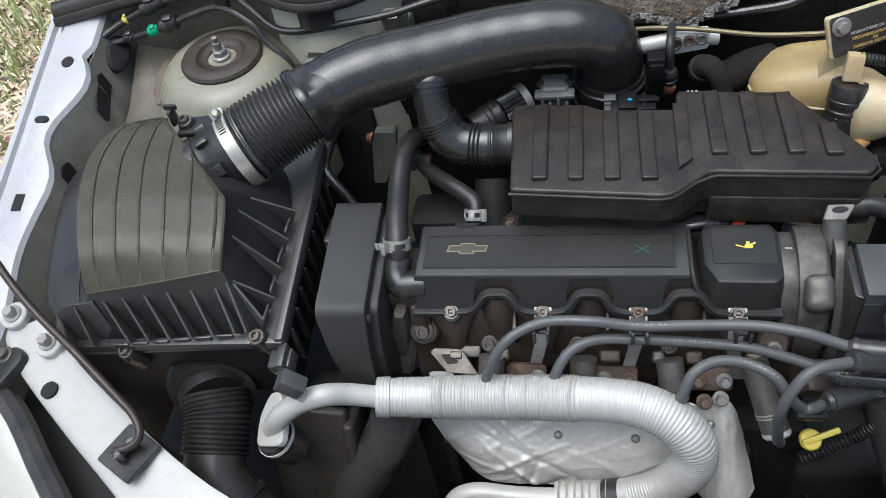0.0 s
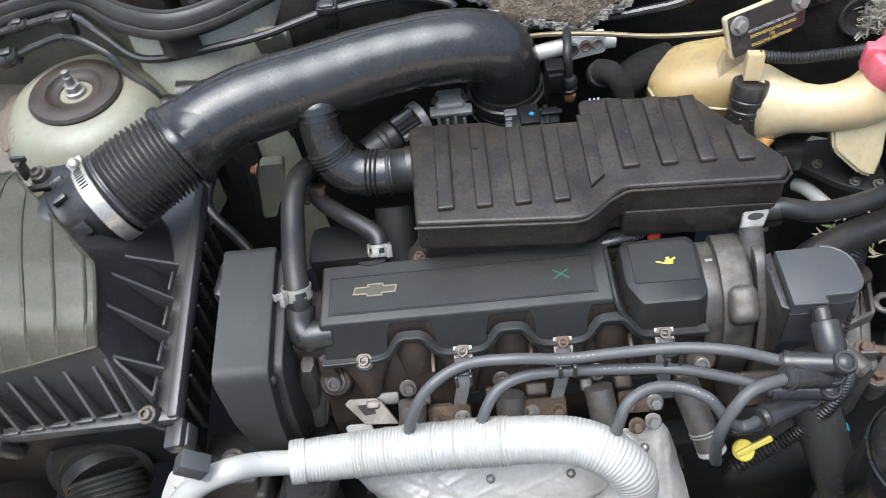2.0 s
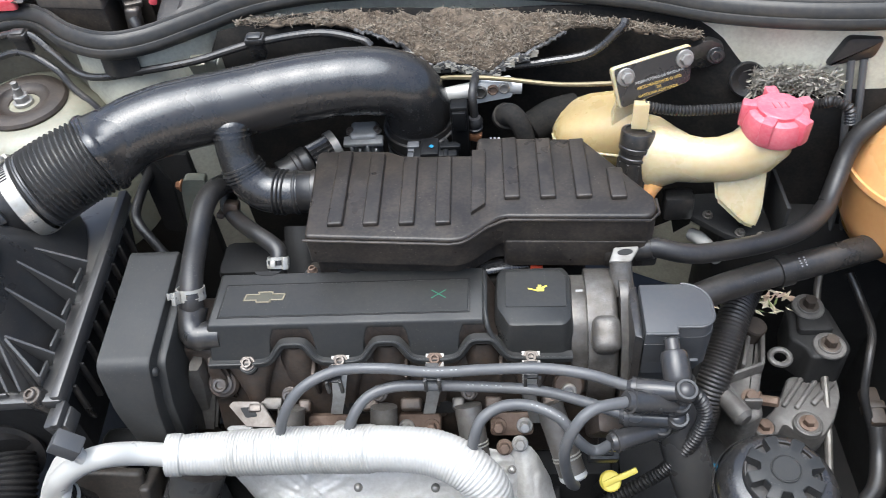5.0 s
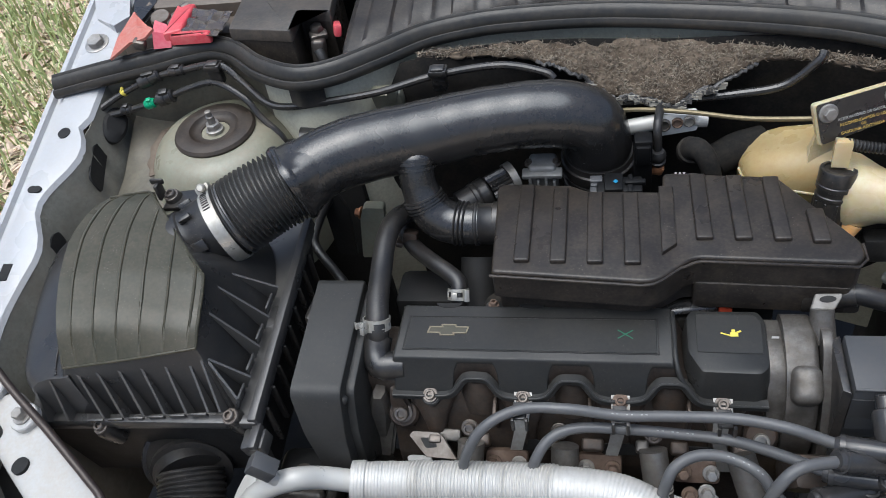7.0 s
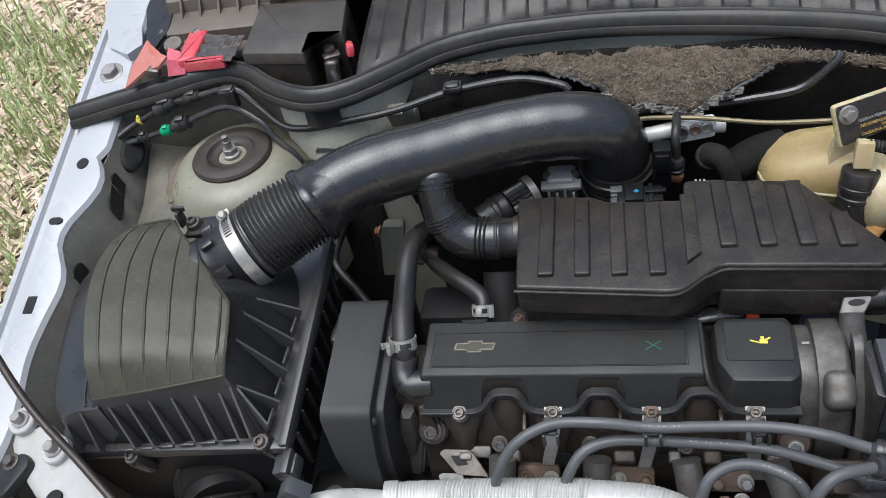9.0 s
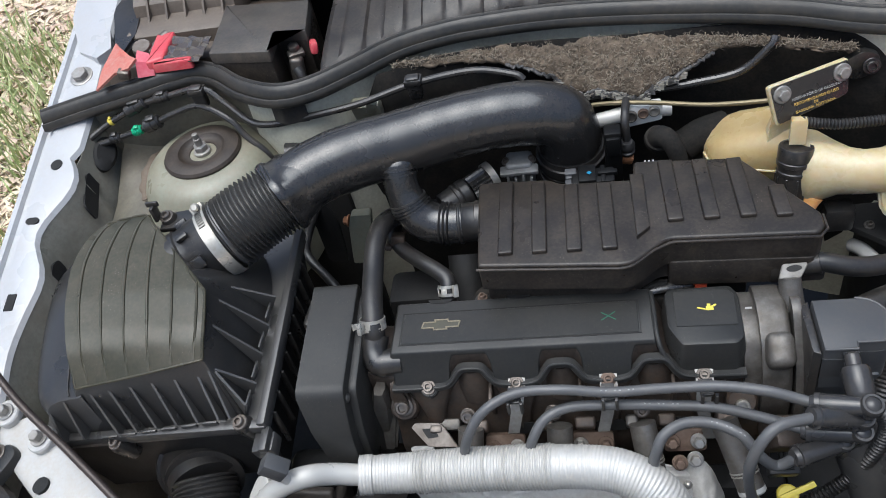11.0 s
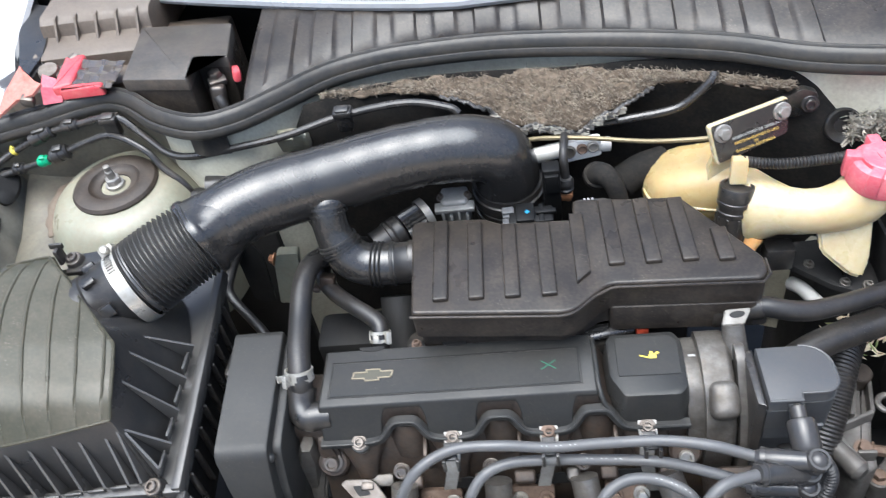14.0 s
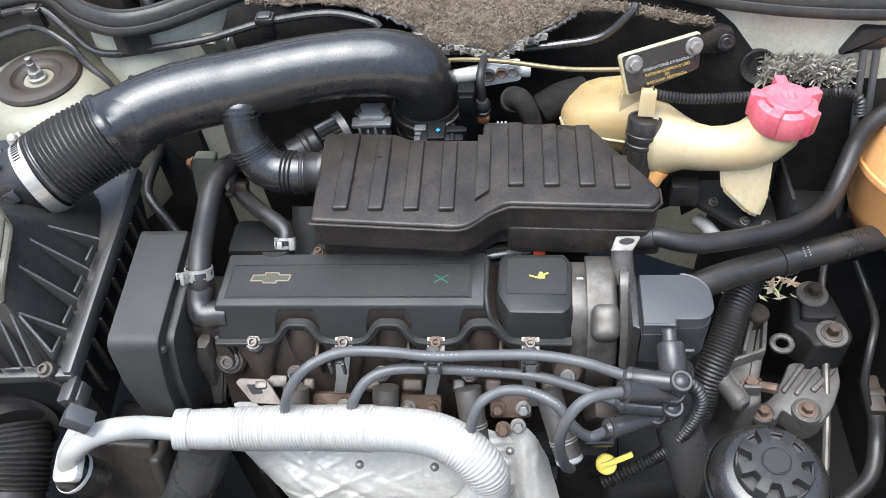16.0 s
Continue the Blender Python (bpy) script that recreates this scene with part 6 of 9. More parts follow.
# ---- reservoir side ----
def build_jar():
    j = thing("petrol_reservoir", (0.29, 0.7, 0.75), "yellowed translucent plastic cold-start petrol reservoir with curved filler neck", "reservoir")
    # rear lobe, a soft-cornered wedge
    def soft_ring(c, d, a, b, e=2.0, n=28):
        m = at(c, d, (0, 1, 0))
        return [m @ V(a * math.copysign(abs(math.cos(q)) ** (2 / e), math.cos(q)), b * math.copysign(abs(math.sin(q)) ** (2 / e), math.sin(q)), 0) for q in (2 * math.pi * k / n for k in range(n))]

    bm = bmesh.new()
    rings = [soft_ring(c, (1, 0, 0), a, b, 2.7) for c, a, b in (((0.164, 0.764, 0.788), 0.012, 0.010), ((0.167, 0.764, 0.788), 0.024, 0.017), ((0.173, 0.763, 0.789), 0.032, 0.023), ((0.186, 0.761, 0.791), 0.0375, 0.028), ((0.205, 0.757, 0.796), 0.04, 0.032), ((0.235, 0.748, 0.802), 0.041, 0.035), ((0.256, 0.738, 0.806), 0.036, 0.032))]
    loft(bm, rings)
    body = part("rear_lobe", bm, M_JARSHADE, j, "rear chamber, darker amber where little light gets through", angle=60)
    bm = bmesh.new()
    seam = [V(x, y, z) for x, y, z in ((0.236, 0.7065, 0.797), (0.205, 0.7165, 0.796), (0.186, 0.7235, 0.795), (0.173, 0.731, 0.794), (0.166, 0.741, 0.794), (0.1635, 0.755, 0.794))]
    sweep(bm, seam, 0.0016, 8)
    part("weld_seam", bm, M_JAR, body)
    bm = bmesh.new()
    ways = (((0.238, 0.714, 0.798), (1, 0, 0), 0.024, 0.021, 2.4), ((0.242, 0.715, 0.798), (1, 0, 0), 0.032, 0.03, 2.4), ((0.252, 0.7155, 0.798), (1, -0.05, 0), 0.037, 0.036, 2.4), ((0.263, 0.71, 0.798), (1, -0.3, 0), 0.036, 0.0355, 2.3), ((0.275, 0.701, 0.799), (1, -0.5, 0), 0.0295, 0.0315, 2.1), ((0.289, 0.6935, 0.803), (1, -0.5, 0), 0.0232, 0.0248, 2.0), ((0.305, 0.6875, 0.805), (1, -0.25, 0.05), 0.0218, 0.0225, 2.0), ((0.322, 0.685, 0.807), (1, -0.05, 0.12), 0.0222, 0.0225, 2.0), ((0.34, 0.6845, 0.811), (1, 0, 0.35), 0.0242, 0.0245, 2.0), ((0.354, 0.6855, 0.819), (0.8, 0.02, 0.65), 0.0262, 0.0262, 2.0), ((0.3625, 0.687, 0.829), (0.45, 0.05, 1), 0.0262, 0.0265, 2.0), ((0.366, 0.6885, 0.842), (0.1, 0.05, 1), 0.0245, 0.0245, 2.0))
    loft(bm, [soft_ring(*w) for w in ways])
    part("neck", bm, M_JAR, j, angle=60)
    bm = bmesh.new()
    line, _ = spline([(0.26, 0.684, 0.78), (0.257, 0.68, 0.773), (0.256, 0.677, 0.766)], 0.004)
    sweep(bm, line, lambda s, i: 0.0105 - 0.005 * s, 20)
    part("bottom_nose", bm, M_TANK, j, "brownish drain nose")
    # foot under the neck
    bm = bmesh.new()
    loft(bm, [[(0.315, 0.676, 0.80), (0.365, 0.672, 0.81), (0.368, 0.69, 0.80), (0.32, 0.70, 0.79)], [(0.318, 0.66, 0.775), (0.363, 0.652, 0.765), (0.366, 0.67, 0.76), (0.325, 0.68, 0.76)], [(0.345, 0.648, 0.752), (0.357, 0.646, 0.748), (0.36, 0.655, 0.742), (0.345, 0.66, 0.745)]])
    bmesh.ops.bevel(bm, geom=bm.edges[:], offset=0.003, segments=2, affect="EDGES")
    part("foot", bm, M_JAR, j, angle=50)
    # red cap
    m = at((0.3675, 0.688, 0.837), (0.03, -0.02, 1)) @ Matrix.Diagonal((0.97, 0.97, 1.15, 1))
    bm = bmesh.new()
    lathe(bm, [(0.030, 0.0), (0.031, 0.003), (0.0305, 0.014), (0.028, 0.0205), (0.024, 0.0225), (0.012, 0.0225)], m, 40)
    cap = part("filler_cap", bm, M_CAPRED, j, "red screw cap with raised lugs")
    bm = bmesh.new()
    lathe(bm, [(0.0215, 0.022), (0.0215, 0.0255), (0.02, 0.0265), (0.008, 0.0265)], m, 36)
    part("cap_crown", bm, M_CAPRED, cap)
    for k in range(5):
        bm = bmesh.new()
        mm = m @ pose(0, 0, 0, 0, 0, 72 * k + 20)
        box(bm, (0.017, 0.012, 0.022), mm @ pose(0.026, 0, 0.0145), 0.002)
        part("cap_lug", bm, M_CAPRED, cap)
    bm = bmesh.new()
    for dx in (-0.006, 0.0, 0.006):
        box(bm, (0.0016, 0.008, 0.0008), m @ pose(dx, 0, 0.0268, 0, 0, 8))
    part("cap_mark", bm, M_CAPRED, cap)
    # upright plate with its notice
    b1, b2 = V(0.230, 0.721, 0.883), V(0.288, 0.7395, 0.8885)
    ux = (b2 - b1).normalized()
    nz = ux.cross(V(0, 0.31, 0.95)).normalized()
    m = at((b1 + b2) / 2 - nz * 0.002, nz, ux)
    c = [(-0.0435, 0.0115), (0.0395, 0.0115), (0.034, -0.0245), (-0.041, -0.031)]
    bm = bmesh.new()
    prism(bm, rounded(c, 0.004), -0.006, -0.001, m, bevel=0.001, steps=1)
    pl = part("notice_plate", bm, M_JAR, j, "pale backing tab of the reservoir")
    bm = bmesh.new()
    prism(bm, rounded([(x * 0.965 + 0.001, y * 0.93 - 0.0006) for x, y in c], 0.004), -0.001, 0.0, m)
    lab = part("notice_label", bm, M_SMOOTH, pl, "black notice label with white and gold lettering")
    yy = -0.0095
    for k, (text, size, mt) in enumerate((("RESERVATÓRIO DE GASOLINA", 0.0037, M_PALE), ("RECOMENDAMOS O USO", 0.004, M_GOLDPRINT), ("DE", 0.0036, M_GOLDPRINT), ("GASOLINA ADITIVADA", 0.004, M_GOLDPRINT))):
        words(lab, text, m @ pose(0.0035 - 0.001 * k, yy, 0.0002), size, mt)
        yy -= (0.0056, 0.0042, 0.0042, 0)[k]
    for q in (b1, b2):
        bolt(pl, q - nz * 0.002, nz, 0.0072, M_STEEL, "hex", 0.005)
    bm = bmesh.new()
    loft(bm, [[(0.224, 0.7285, 0.853), (0.25, 0.7365, 0.852), (0.25, 0.741, 0.851), (0.224, 0.733, 0.852)], [(0.216, 0.716, 0.80), (0.256, 0.72, 0.80), (0.256, 0.744, 0.80), (0.216, 0.744, 0.80)]])
    part("web", bm, M_JAR, j)
    # pump
    bm = bmesh.new()
    pm = at((0.2425, 0.7, 0.826), (0.1, 0.22, 1))
    lathe(bm, [(0.015, -0.055), (0.015, -0.022), (0.0158, -0.021), (0.0158, -0.018), (0.015, -0.017), (0.015, -0.012), (0.0168, -0.011), (0.0168, -0.007), (0.016, -0.006), (0.0168, -0.005), (0.0168, 0.007), (0.0162, 0.0085), (0.013, 0.009), (0.0125, 0.0075), (0.003, 0.0075)], pm, 32)
    pump = part("pump", bm, M_PLASTIC, j, "black cylindrical fuel pump with a ribbed body")
    for q in range(9):
        bm = bmesh.new()
        box(bm, (0.002, 0.0022, 0.03), pm @ pose(0, 0, 0, 0, 0, 40 * q) @ pose(0.0152, 0, -0.038), 0.0005, 1)
        part("flute", bm, M_PLASTIC, pump)
    bm = bmesh.new()
    prism(bm, [(-0.008, -0.005), (0.007, -0.006), (0.009, 0.004), (-0.006, 0.007)], 0.0, 0.026, at((0.2435, 0.705, 0.836), (0.05, 0.2, 1)), bevel=0.002)
    part("pump_plug", bm, M_JAR, pump, "pale plug on the pump")
    bm = bmesh.new()
    ribbed(bm, [(0.247, 0.71, 0.857), (0.268, 0.71, 0.852), (0.291, 0.71, 0.849), (0.339, 0.715, 0.846), (0.38, 0.725, 0.842), (0.417, 0.722, 0.842), (0.43, 0.716, 0.848), (0.442, 0.708, 0.845), (0.446, 0.705, 0.83)], 0.0048, 0.0034, 0.0009, 14, 4)
    part("wiring_conduit", bm, M_RUBBER, pump, "thin corrugated conduit")
    # mounting bracket below
    b = thing("reservoir_bracket", (0.31, 0.67, 0.70), "black metal bracket with round studs under the reservoir", "bracket")
    bm = bmesh.new()
    prism(bm, rounded([(0.3, 0.69), (0.336, 0.655), (0.362, 0.641), (0.378, 0.645), (0.383, 0.68), (0.36, 0.72), (0.29, 0.72)], 0.006), 0.725, 0.732, bevel=0.001)
    box(bm, (0.004, 0.06, 0.05), at((0.383, 0.67, 0.755)), 0.001)
    part("plate", bm, M_IRONSHADE, b)
    for p in ((0.321, 0.684, 0.733), (0.348, 0.656, 0.733), (0.368, 0.65, 0.733)):
        bolt(b, p, (0, -0.3, 1), 0.0042, M_TUBE, label="dull round stud")
    for k in range(5):
        bm = bmesh.new()
        box(bm, (0.012, 0.01, 0.008), at((0.352 + 0.003 * (k % 2), 0.665 + 0.008 * k, 0.742)), 0.001)
        part("relay_plug", bm, M_PLASTIC, b)
    bm = bmesh.new()
    box(bm, (0.03, 0.02, 0.03), at((0.29, 0.69, 0.745)), 0.004)
    part("relay_block", bm, M_PLASTIC, b)


build_jar()


def build_tank():
    t = thing("coolant_expansion_tank", (0.555, 0.72, 0.62), "amber translucent coolant expansion tank with yellow cap", "coolant tank")
    m = at((0.56, 0.715, 0.745), (0.12, 0.1, 1))
    bm = bmesh.new()
    prof = [(0.045, -0.085), (0.07, -0.075), (0.083, -0.05), (0.088, -0.004), (0.0885, -0.003), (0.0885, 0.003), (0.088, 0.004), (0.083, 0.05), (0.068, 0.085), (0.045, 0.102), (0.02, 0.108)]
    lathe(bm, prof, m, 48)
    body = part("vessel", bm, M_TANK, t, angle=60)
    bm = bmesh.new()
    lathe(bm, [(0.0875, -0.004), (0.091, -0.003), (0.091, 0.003), (0.0875, 0.004)], m, 48, cap=False)
    part("weld_seam", bm, M_TANK, body)
    bm = bmesh.new()
    lathe(bm, [(0.024, 0), (0.026, 0.004), (0.026, 0.018), (0.022, 0.022), (0.01, 0.022)], at((0.60, 0.67, 0.80), (0.2, -0.8, 0.6)), 28)
    part("cap", bm, M_YELLOW, t, "yellow screw cap")
    bm = bmesh.new()
    lathe(bm, [(0.006, 0), (0.006, 0.03)], at((0.585, 0.64, 0.745), (0, -1, 0.1)), 14)
    part("spigot", bm, M_TANK, t)


build_tank()


def build_steering():
    p = thing("power_steering_reservoir", (0.325, 0.385, 0.6), "round black power steering reservoir with a star-shaped cap", "fluid reservoir")
    m = at((0.323, 0.3855, 0.727), (-0.02, -0.05, 1)) @ Matrix.Diagonal((0.8, 0.8, 0.9, 1))
    bm = bmesh.new()
    lathe(bm, [(0.045, -0.14), (0.058, -0.12), (0.060, -0.05), (0.0605, -0.03), (0.058, -0.018), (0.052, -0.008), (0.045, -0.004), (0.03, -0.003)], m, 44)
    body = part("bowl", bm, M_SMOOTH, p, angle=50)
    bm = bmesh.new()
    lathe(bm, [(0.061, -0.034), (0.063, -0.032), (0.063, -0.028), (0.061, -0.026)], m, 44, cap=False)
    part("rim", bm, M_SMOOTH, body)
    bm = bmesh.new()
    out = []
    for k in range(8):
        a0 = 2 * math.pi * k / 8 + 0.2
        for da, r in ((-0.17, 0.038), (0.17, 0.038), (0.22, 0.0245), (2 * math.pi / 8 - 0.22, 0.0245)):
            out.append((r * math.cos(a0 + da), r * math.sin(a0 + da)))
    rings = []
    for z, k in ((0.001, 1.0), (0.0128, 1.0), (0.0139, 0.985), (0.0145, 0.955)):
        rings.append([m @ V(p.x * k, p.y * k, z) for p in rounded(out, 0.0016, 2)])
    rings.append([m @ V(p.x * 0.45, p.y * 0.45, 0.0145) for p in rounded(out, 0.0016, 2)])
    loft(bm, rings)
    cap = part("cap", bm, M_COVER, p, "black eight-lobed screw cap")
    bm = bmesh.new()
    lathe(bm, [(0.038, -0.006), (0.038, 0.0045), (0.0372, 0.0055), (0.0355, 0.0055), (0.0345, 0.003), (0.02, 0.003)], m, 44)
    part("cap_skirt", bm, M_PLASTIC, cap)
    bm = bmesh.new()
    lathe(bm, [(0.0145, 0.014), (0.0145, 0.0158), (0.0135, 0.0165), (0.0125, 0.0158), (0.004, 0.0158)], m, 30)
    part("cap_boss", bm, M_COVER, cap)


build_steering()


def build_mount():
    k = thing("gearbox_mount", (0.42, 0.58, 0.5), "greasy cast gearbox mount with a black rubber block and flanged bolts", "engine mount")
    bm = bmesh.new()
    out = [(0.371, 0.542), (0.381, 0.555), (0.396, 0.566), (0.411, 0.587), (0.424, 0.612), (0.478, 0.612), (0.475, 0.585), (0.46, 0.555), (0.443, 0.534), (0.428, 0.528), (0.416, 0.535), (0.405, 0.55), (0.395, 0.536), (0.378, 0.53)]
    prism(bm, rounded(out, 0.006, 4), 0.518, 0.546, bevel=0.004)
    arm = part("arm", bm, M_MOUNT, k, "grey cast arm with raised ribs")
    for a, b, w in (((0.408, 0.57), (0.438, 0.607), 0.006), ((0.421, 0.567), (0.452, 0.604), 0.006), ((0.44, 0.572), (0.469, 0.6), 0.007)):
        a, b = V(*a, 0.546), V(*b, 0.55)
        bm = bmesh.new()
        box(bm, ((b - a).length, w, 0.005), at((a + b) / 2, (0, 0, 1), b - a), 0.0024, 3)
        part("arm_rib", bm, M_MOUNT, arm)
    for p, r in (((0.381, 0.542), 0.0125), ((0.428, 0.546), 0.016)):
        bm = bmesh.new()
        lathe(bm, [(r, 0), (r * 0.96, 0.006), (r * 0.84, 0.0075), (r * 0.72, 0.0055), (0.004, 0.0055)], at((*p, 0.545)), 28)
        part("bolt_boss", bm, M_MOUNT, arm)
        bolt(k, (*p, 0.5505), (0, 0, 1), 0.0078, M_RUST, "hex", 0.007)
    bm = bmesh.new()
    out = [(0.43, 0.68), (0.453, 0.69), (0.475, 0.674), (0.484, 0.615), (0.474, 0.603), (0.438, 0.602), (0.434, 0.618), (0.421, 0.63)]
    prism(bm, rounded(out, 0.006), 0.54, 0.592, bevel=0.004, steps=3)
    blk = part("rubber_block", bm, M_IRONSHADE, k, "black greasy mount block")
    bm = bmesh.new()
    prism(bm, rounded([(0.43, 0.634), (0.47, 0.634), (0.466, 0.676), (0.44, 0.676)], 0.008), 0.59, 0.60, bevel=0.003)
    part("top_pad", bm, M_IRONSHADE, blk)
    for x, y, z, mt in ((0.46, 0.617, 0.592, M_CAST), (0.449, 0.667, 0.60, M_CAP)):
        bm = bmesh.new()
        lathe(bm, [(0.0175, 0), (0.0175, 0.002), (0.0165, 0.0032), (0.0125, 0.0032), (0.0115, 0.005), (0.004, 0.005)], at((x, y, z), (0, -0.08, 1)), 30)
        part("bolt_washer", bm, M_MOUNT, k)
        bolt(k, (x, y, z + 0.004), (0, -0.1, 1), 0.0085, mt, "hex", 0.010)
    bm = bmesh.new()
    sweep(bm, [V(0.411, 0.617, 0.575) + V(0.0105 * math.cos(q), 0.009 * math.sin(q), 0.002 * math.sin(q)) for q in (2 * math.pi * i / 24 for i in range(25))], 0.0036, 8)
    part("eyelet", bm, M_MOUNT, k)


build_mount()


def build_right_hoses():
    th = thing("tank_hose", (0.23, 0.59, 0.782), "black rubber hose sweeping round to the coolant tank", "hose")
    way = [(0.23, 0.59, 0.782), (0.245, 0.587, 0.787), (0.272, 0.584, 0.781), (0.30, 0.59, 0.774), (0.363, 0.616, 0.760), (0.405, 0.642, 0.752), (0.43, 0.668, 0.752), (0.446, 0.694, 0.762), (0.458, 0.715, 0.78), (0.47, 0.725, 0.80), (0.50, 0.73, 0.825), (0.545, 0.725, 0.845)]
    bm = bmesh.new()
    tube(bm, way, 0.0095, 18, 0.004)
    part("hose", bm, M_RUBBER, th)
    bm = bmesh.new()
    sweep(bm, [V(way[0]), V(way[1])], 0.0112, 18)
    part("end_cuff", bm, M_PLASTIC, th)
    spring_clamp("spring_clamp", V(0.5, 0.73, 0.825), (0.85, -0.05, 0.5), 0.0102, (0.1, -0.8, 0.5))
    bm = bmesh.new()
    tube(bm, [(0.312, 0.695, 0.695), (0.319, 0.681, 0.70), (0.33, 0.657, 0.70)], 0.0075, 16)
    lathe(bm, [(0.0085, 0), (0.0085, 0.004), (0.006, 0.005)], at((0.33, 0.657, 0.70), (0.4, -0.9, 0)), 18)
    single("check_valve", bm, M_PALE, "pale plastic check valve behind the hoses", "valve", (0.32, 0.66, 0.70))
    h = thing("heater_hose", (0.3, 0.6, 0.68), "thick grey-black moulded heater hose with a printed sleeve", "hose")
    bm = bmesh.new()
    tube(bm, [(0.268, 0.575, 0.672), (0.28, 0.588, 0.69), (0.298, 0.599, 0.698), (0.331, 0.613, 0.700), (0.379, 0.629, 0.70), (0.426, 0.643, 0.70), (0.475, 0.66, 0.698), (0.53, 0.685, 0.69)], 0.0145, 22)
    part("hose", bm, M_PLASTIC, h)
    bm = bmesh.new()
    sweep(bm, [V(0.384, 0.6305, 0.70), V(0.398, 0.635, 0.70)], 0.0168, 24)
    sl = part("sleeve", bm, M_PLASTIC, h)
    bm = bmesh.new()
    m = at((0.393, 0.6275, 0.7145), (0.1, -0.5, 1), (1, 0.3, 0))
    for r in range(2):
        for q in range(4):
            box(bm, (0.0016, 0.0014, 0.0004), m @ pose(0.013 + 0.005 * r, -0.005 + 0.0028 * q, -0.0005))
    part("print_marks", bm, M_PRINT, sl, "pale printed marks")
    bm = bmesh.new()
    ribbed(bm, [(0.305, 0.53, 0.55), (0.318, 0.555, 0.60), (0.334, 0.585, 0.625), (0.35, 0.62, 0.645), (0.372, 0.66, 0.65)], 0.0168, 0.0038, 0.0005, 24, 4)
    single("corrugated_hose", bm, M_RUBBER, "black corrugated hose passing under the heater hose", "hose", (0.305, 0.53, 0.55))
    bm = bmesh.new()
    ribbed(bm, [(0.262, 0.463, 0.735), (0.274, 0.462, 0.722), (0.28, 0.459, 0.70), (0.273, 0.455, 0.665), (0.254, 0.453, 0.622), (0.229, 0.448, 0.60), (0.2, 0.44, 0.585)], 0.006, 0.0042, 0.0011, 18, 5)
    single("wiring_conduit", bm, M_RUBBER, "black corrugated wiring conduit below the ignition leads", "conduit", (0.262, 0.463, 0.735))
    hose("lower_hose", [(0.258, 0.50, 0.70), (0.264, 0.48, 0.665), (0.278, 0.455, 0.62), (0.30, 0.43, 0.56), (0.325, 0.405, 0.49)], 0.0215, M_BELLOWS, "wide black hose running down below the ignition cover", 24)
    c = thing("gearbox_casting", (0.35, 0.58, 0.5), "ribbed grey cast aluminium gearbox housing below the hoses", "gearbox casting")
    bm = bmesh.new()
    prism(bm, rounded([(0.374, 0.65), (0.396, 0.65), (0.388, 0.603), (0.376, 0.567), (0.373, 0.537), (0.352, 0.526), (0.326, 0.566), (0.334, 0.58), (0.358, 0.59)], 0.006), 0.49, 0.584, bevel=0.006, steps=3)
    body = part("body", bm, M_MOUNT, c)
    ends = ((0.378, 0.636), (0.361, 0.59)), ((0.392, 0.634), (0.382, 0.592)), ((0.331, 0.573), (0.383, 0.593)), ((0.34, 0.565), (0.354, 0.533)), ((0.352, 0.546), (0.371, 0.545))
    for a, b in ends:
        a, b = V(*a, 0.589), V(*b, 0.589)
        bm = bmesh.new()
        box(bm, ((b - a).length, 0.005, 0.02), at((a + b) / 2, (0, 0, 1), b - a), 0.002)
        part("rib", bm, M_MOUNT, body)
    bm = bmesh.new()
    sweep(bm, [V(0.322, 0.566, 0.60), V(0.338, 0.535, 0.602), V(0.345, 0.522, 0.602), V(0.3475, 0.518, 0.602)], lambda s, i: (0.009, 0.0105, 0.0115, 0.007)[i], 20)
    part("spigot", bm, M_MOUNT, c)
    bm = bmesh.new()
    lathe(bm, [(0.0125, -0.02), (0.0125, 0.01), (0.011, 0.012), (0.004, 0.012)], at((0.383, 0.64, 0.594), (0.1, -0.15, 1)), 22)
    part("plug", bm, M_CAP, c)
    bolt(c, (0.363, 0.556, 0.586), (0, -0.3, 1), 0.008, M_RUST, "hex", 0.007)
    bolt(c, (0.372, 0.556, 0.583), (0.9, -0.4, 0.3), 0.007, M_RUST, "hex", 0.018)
    bm = bmesh.new()
    tube(bm, [(0.50, 0.70, 0.62), (0.51, 0.67, 0.60), (0.508, 0.631, 0.598), (0.497, 0.60, 0.59), (0.493, 0.575, 0.56), (0.505, 0.55, 0.52)], 0.0045, 12)
    single("breather_pipe", bm, M_RUBBER, "thin black breather pipe beside the gearbox mount", "pipe", (0.505, 0.55, 0.5))
    w = thing("wiring_joint", (0.505, 0.58, 0.53), "dusty wiring joint with a brown plug", "connector")
    bm = bmesh.new()
    tube(bm, [(0.44, 0.45, 0.49), (0.462, 0.468, 0.495), (0.494, 0.495, 0.50), (0.507, 0.53, 0.51), (0.508, 0.555, 0.53)], 0.009, 16)
    part("hose", bm, M_RUBBER, w)
    bm = bmesh.new()
    box(bm, (0.018, 0.045, 0.016), at((0.508, 0.575, 0.535), (0, -0.1, 1)), 0.003)
    part("plug", bm, M_CAP, w, "brown dusty plug")
    bm = bmesh.new()
    box(bm, (0.022, 0.01, 0.019), at((0.508, 0.575, 0.535), (0, -0.1, 1)), 0.002)
    part("collar", bm, M_CAP, w)
    # dark bits behind the ignition leads
    s = thing("coil_bracket", (0.2, 0.46, 0.68), "dark metal coil bracket with square plug", "bracket")
    bm = bmesh.new()
    box(bm, (0.05, 0.03, 0.05), at((0.205, 0.465, 0.69), (0.2, -0.5, 1)), 0.006)
    part("plate", bm, M_CAST, s)
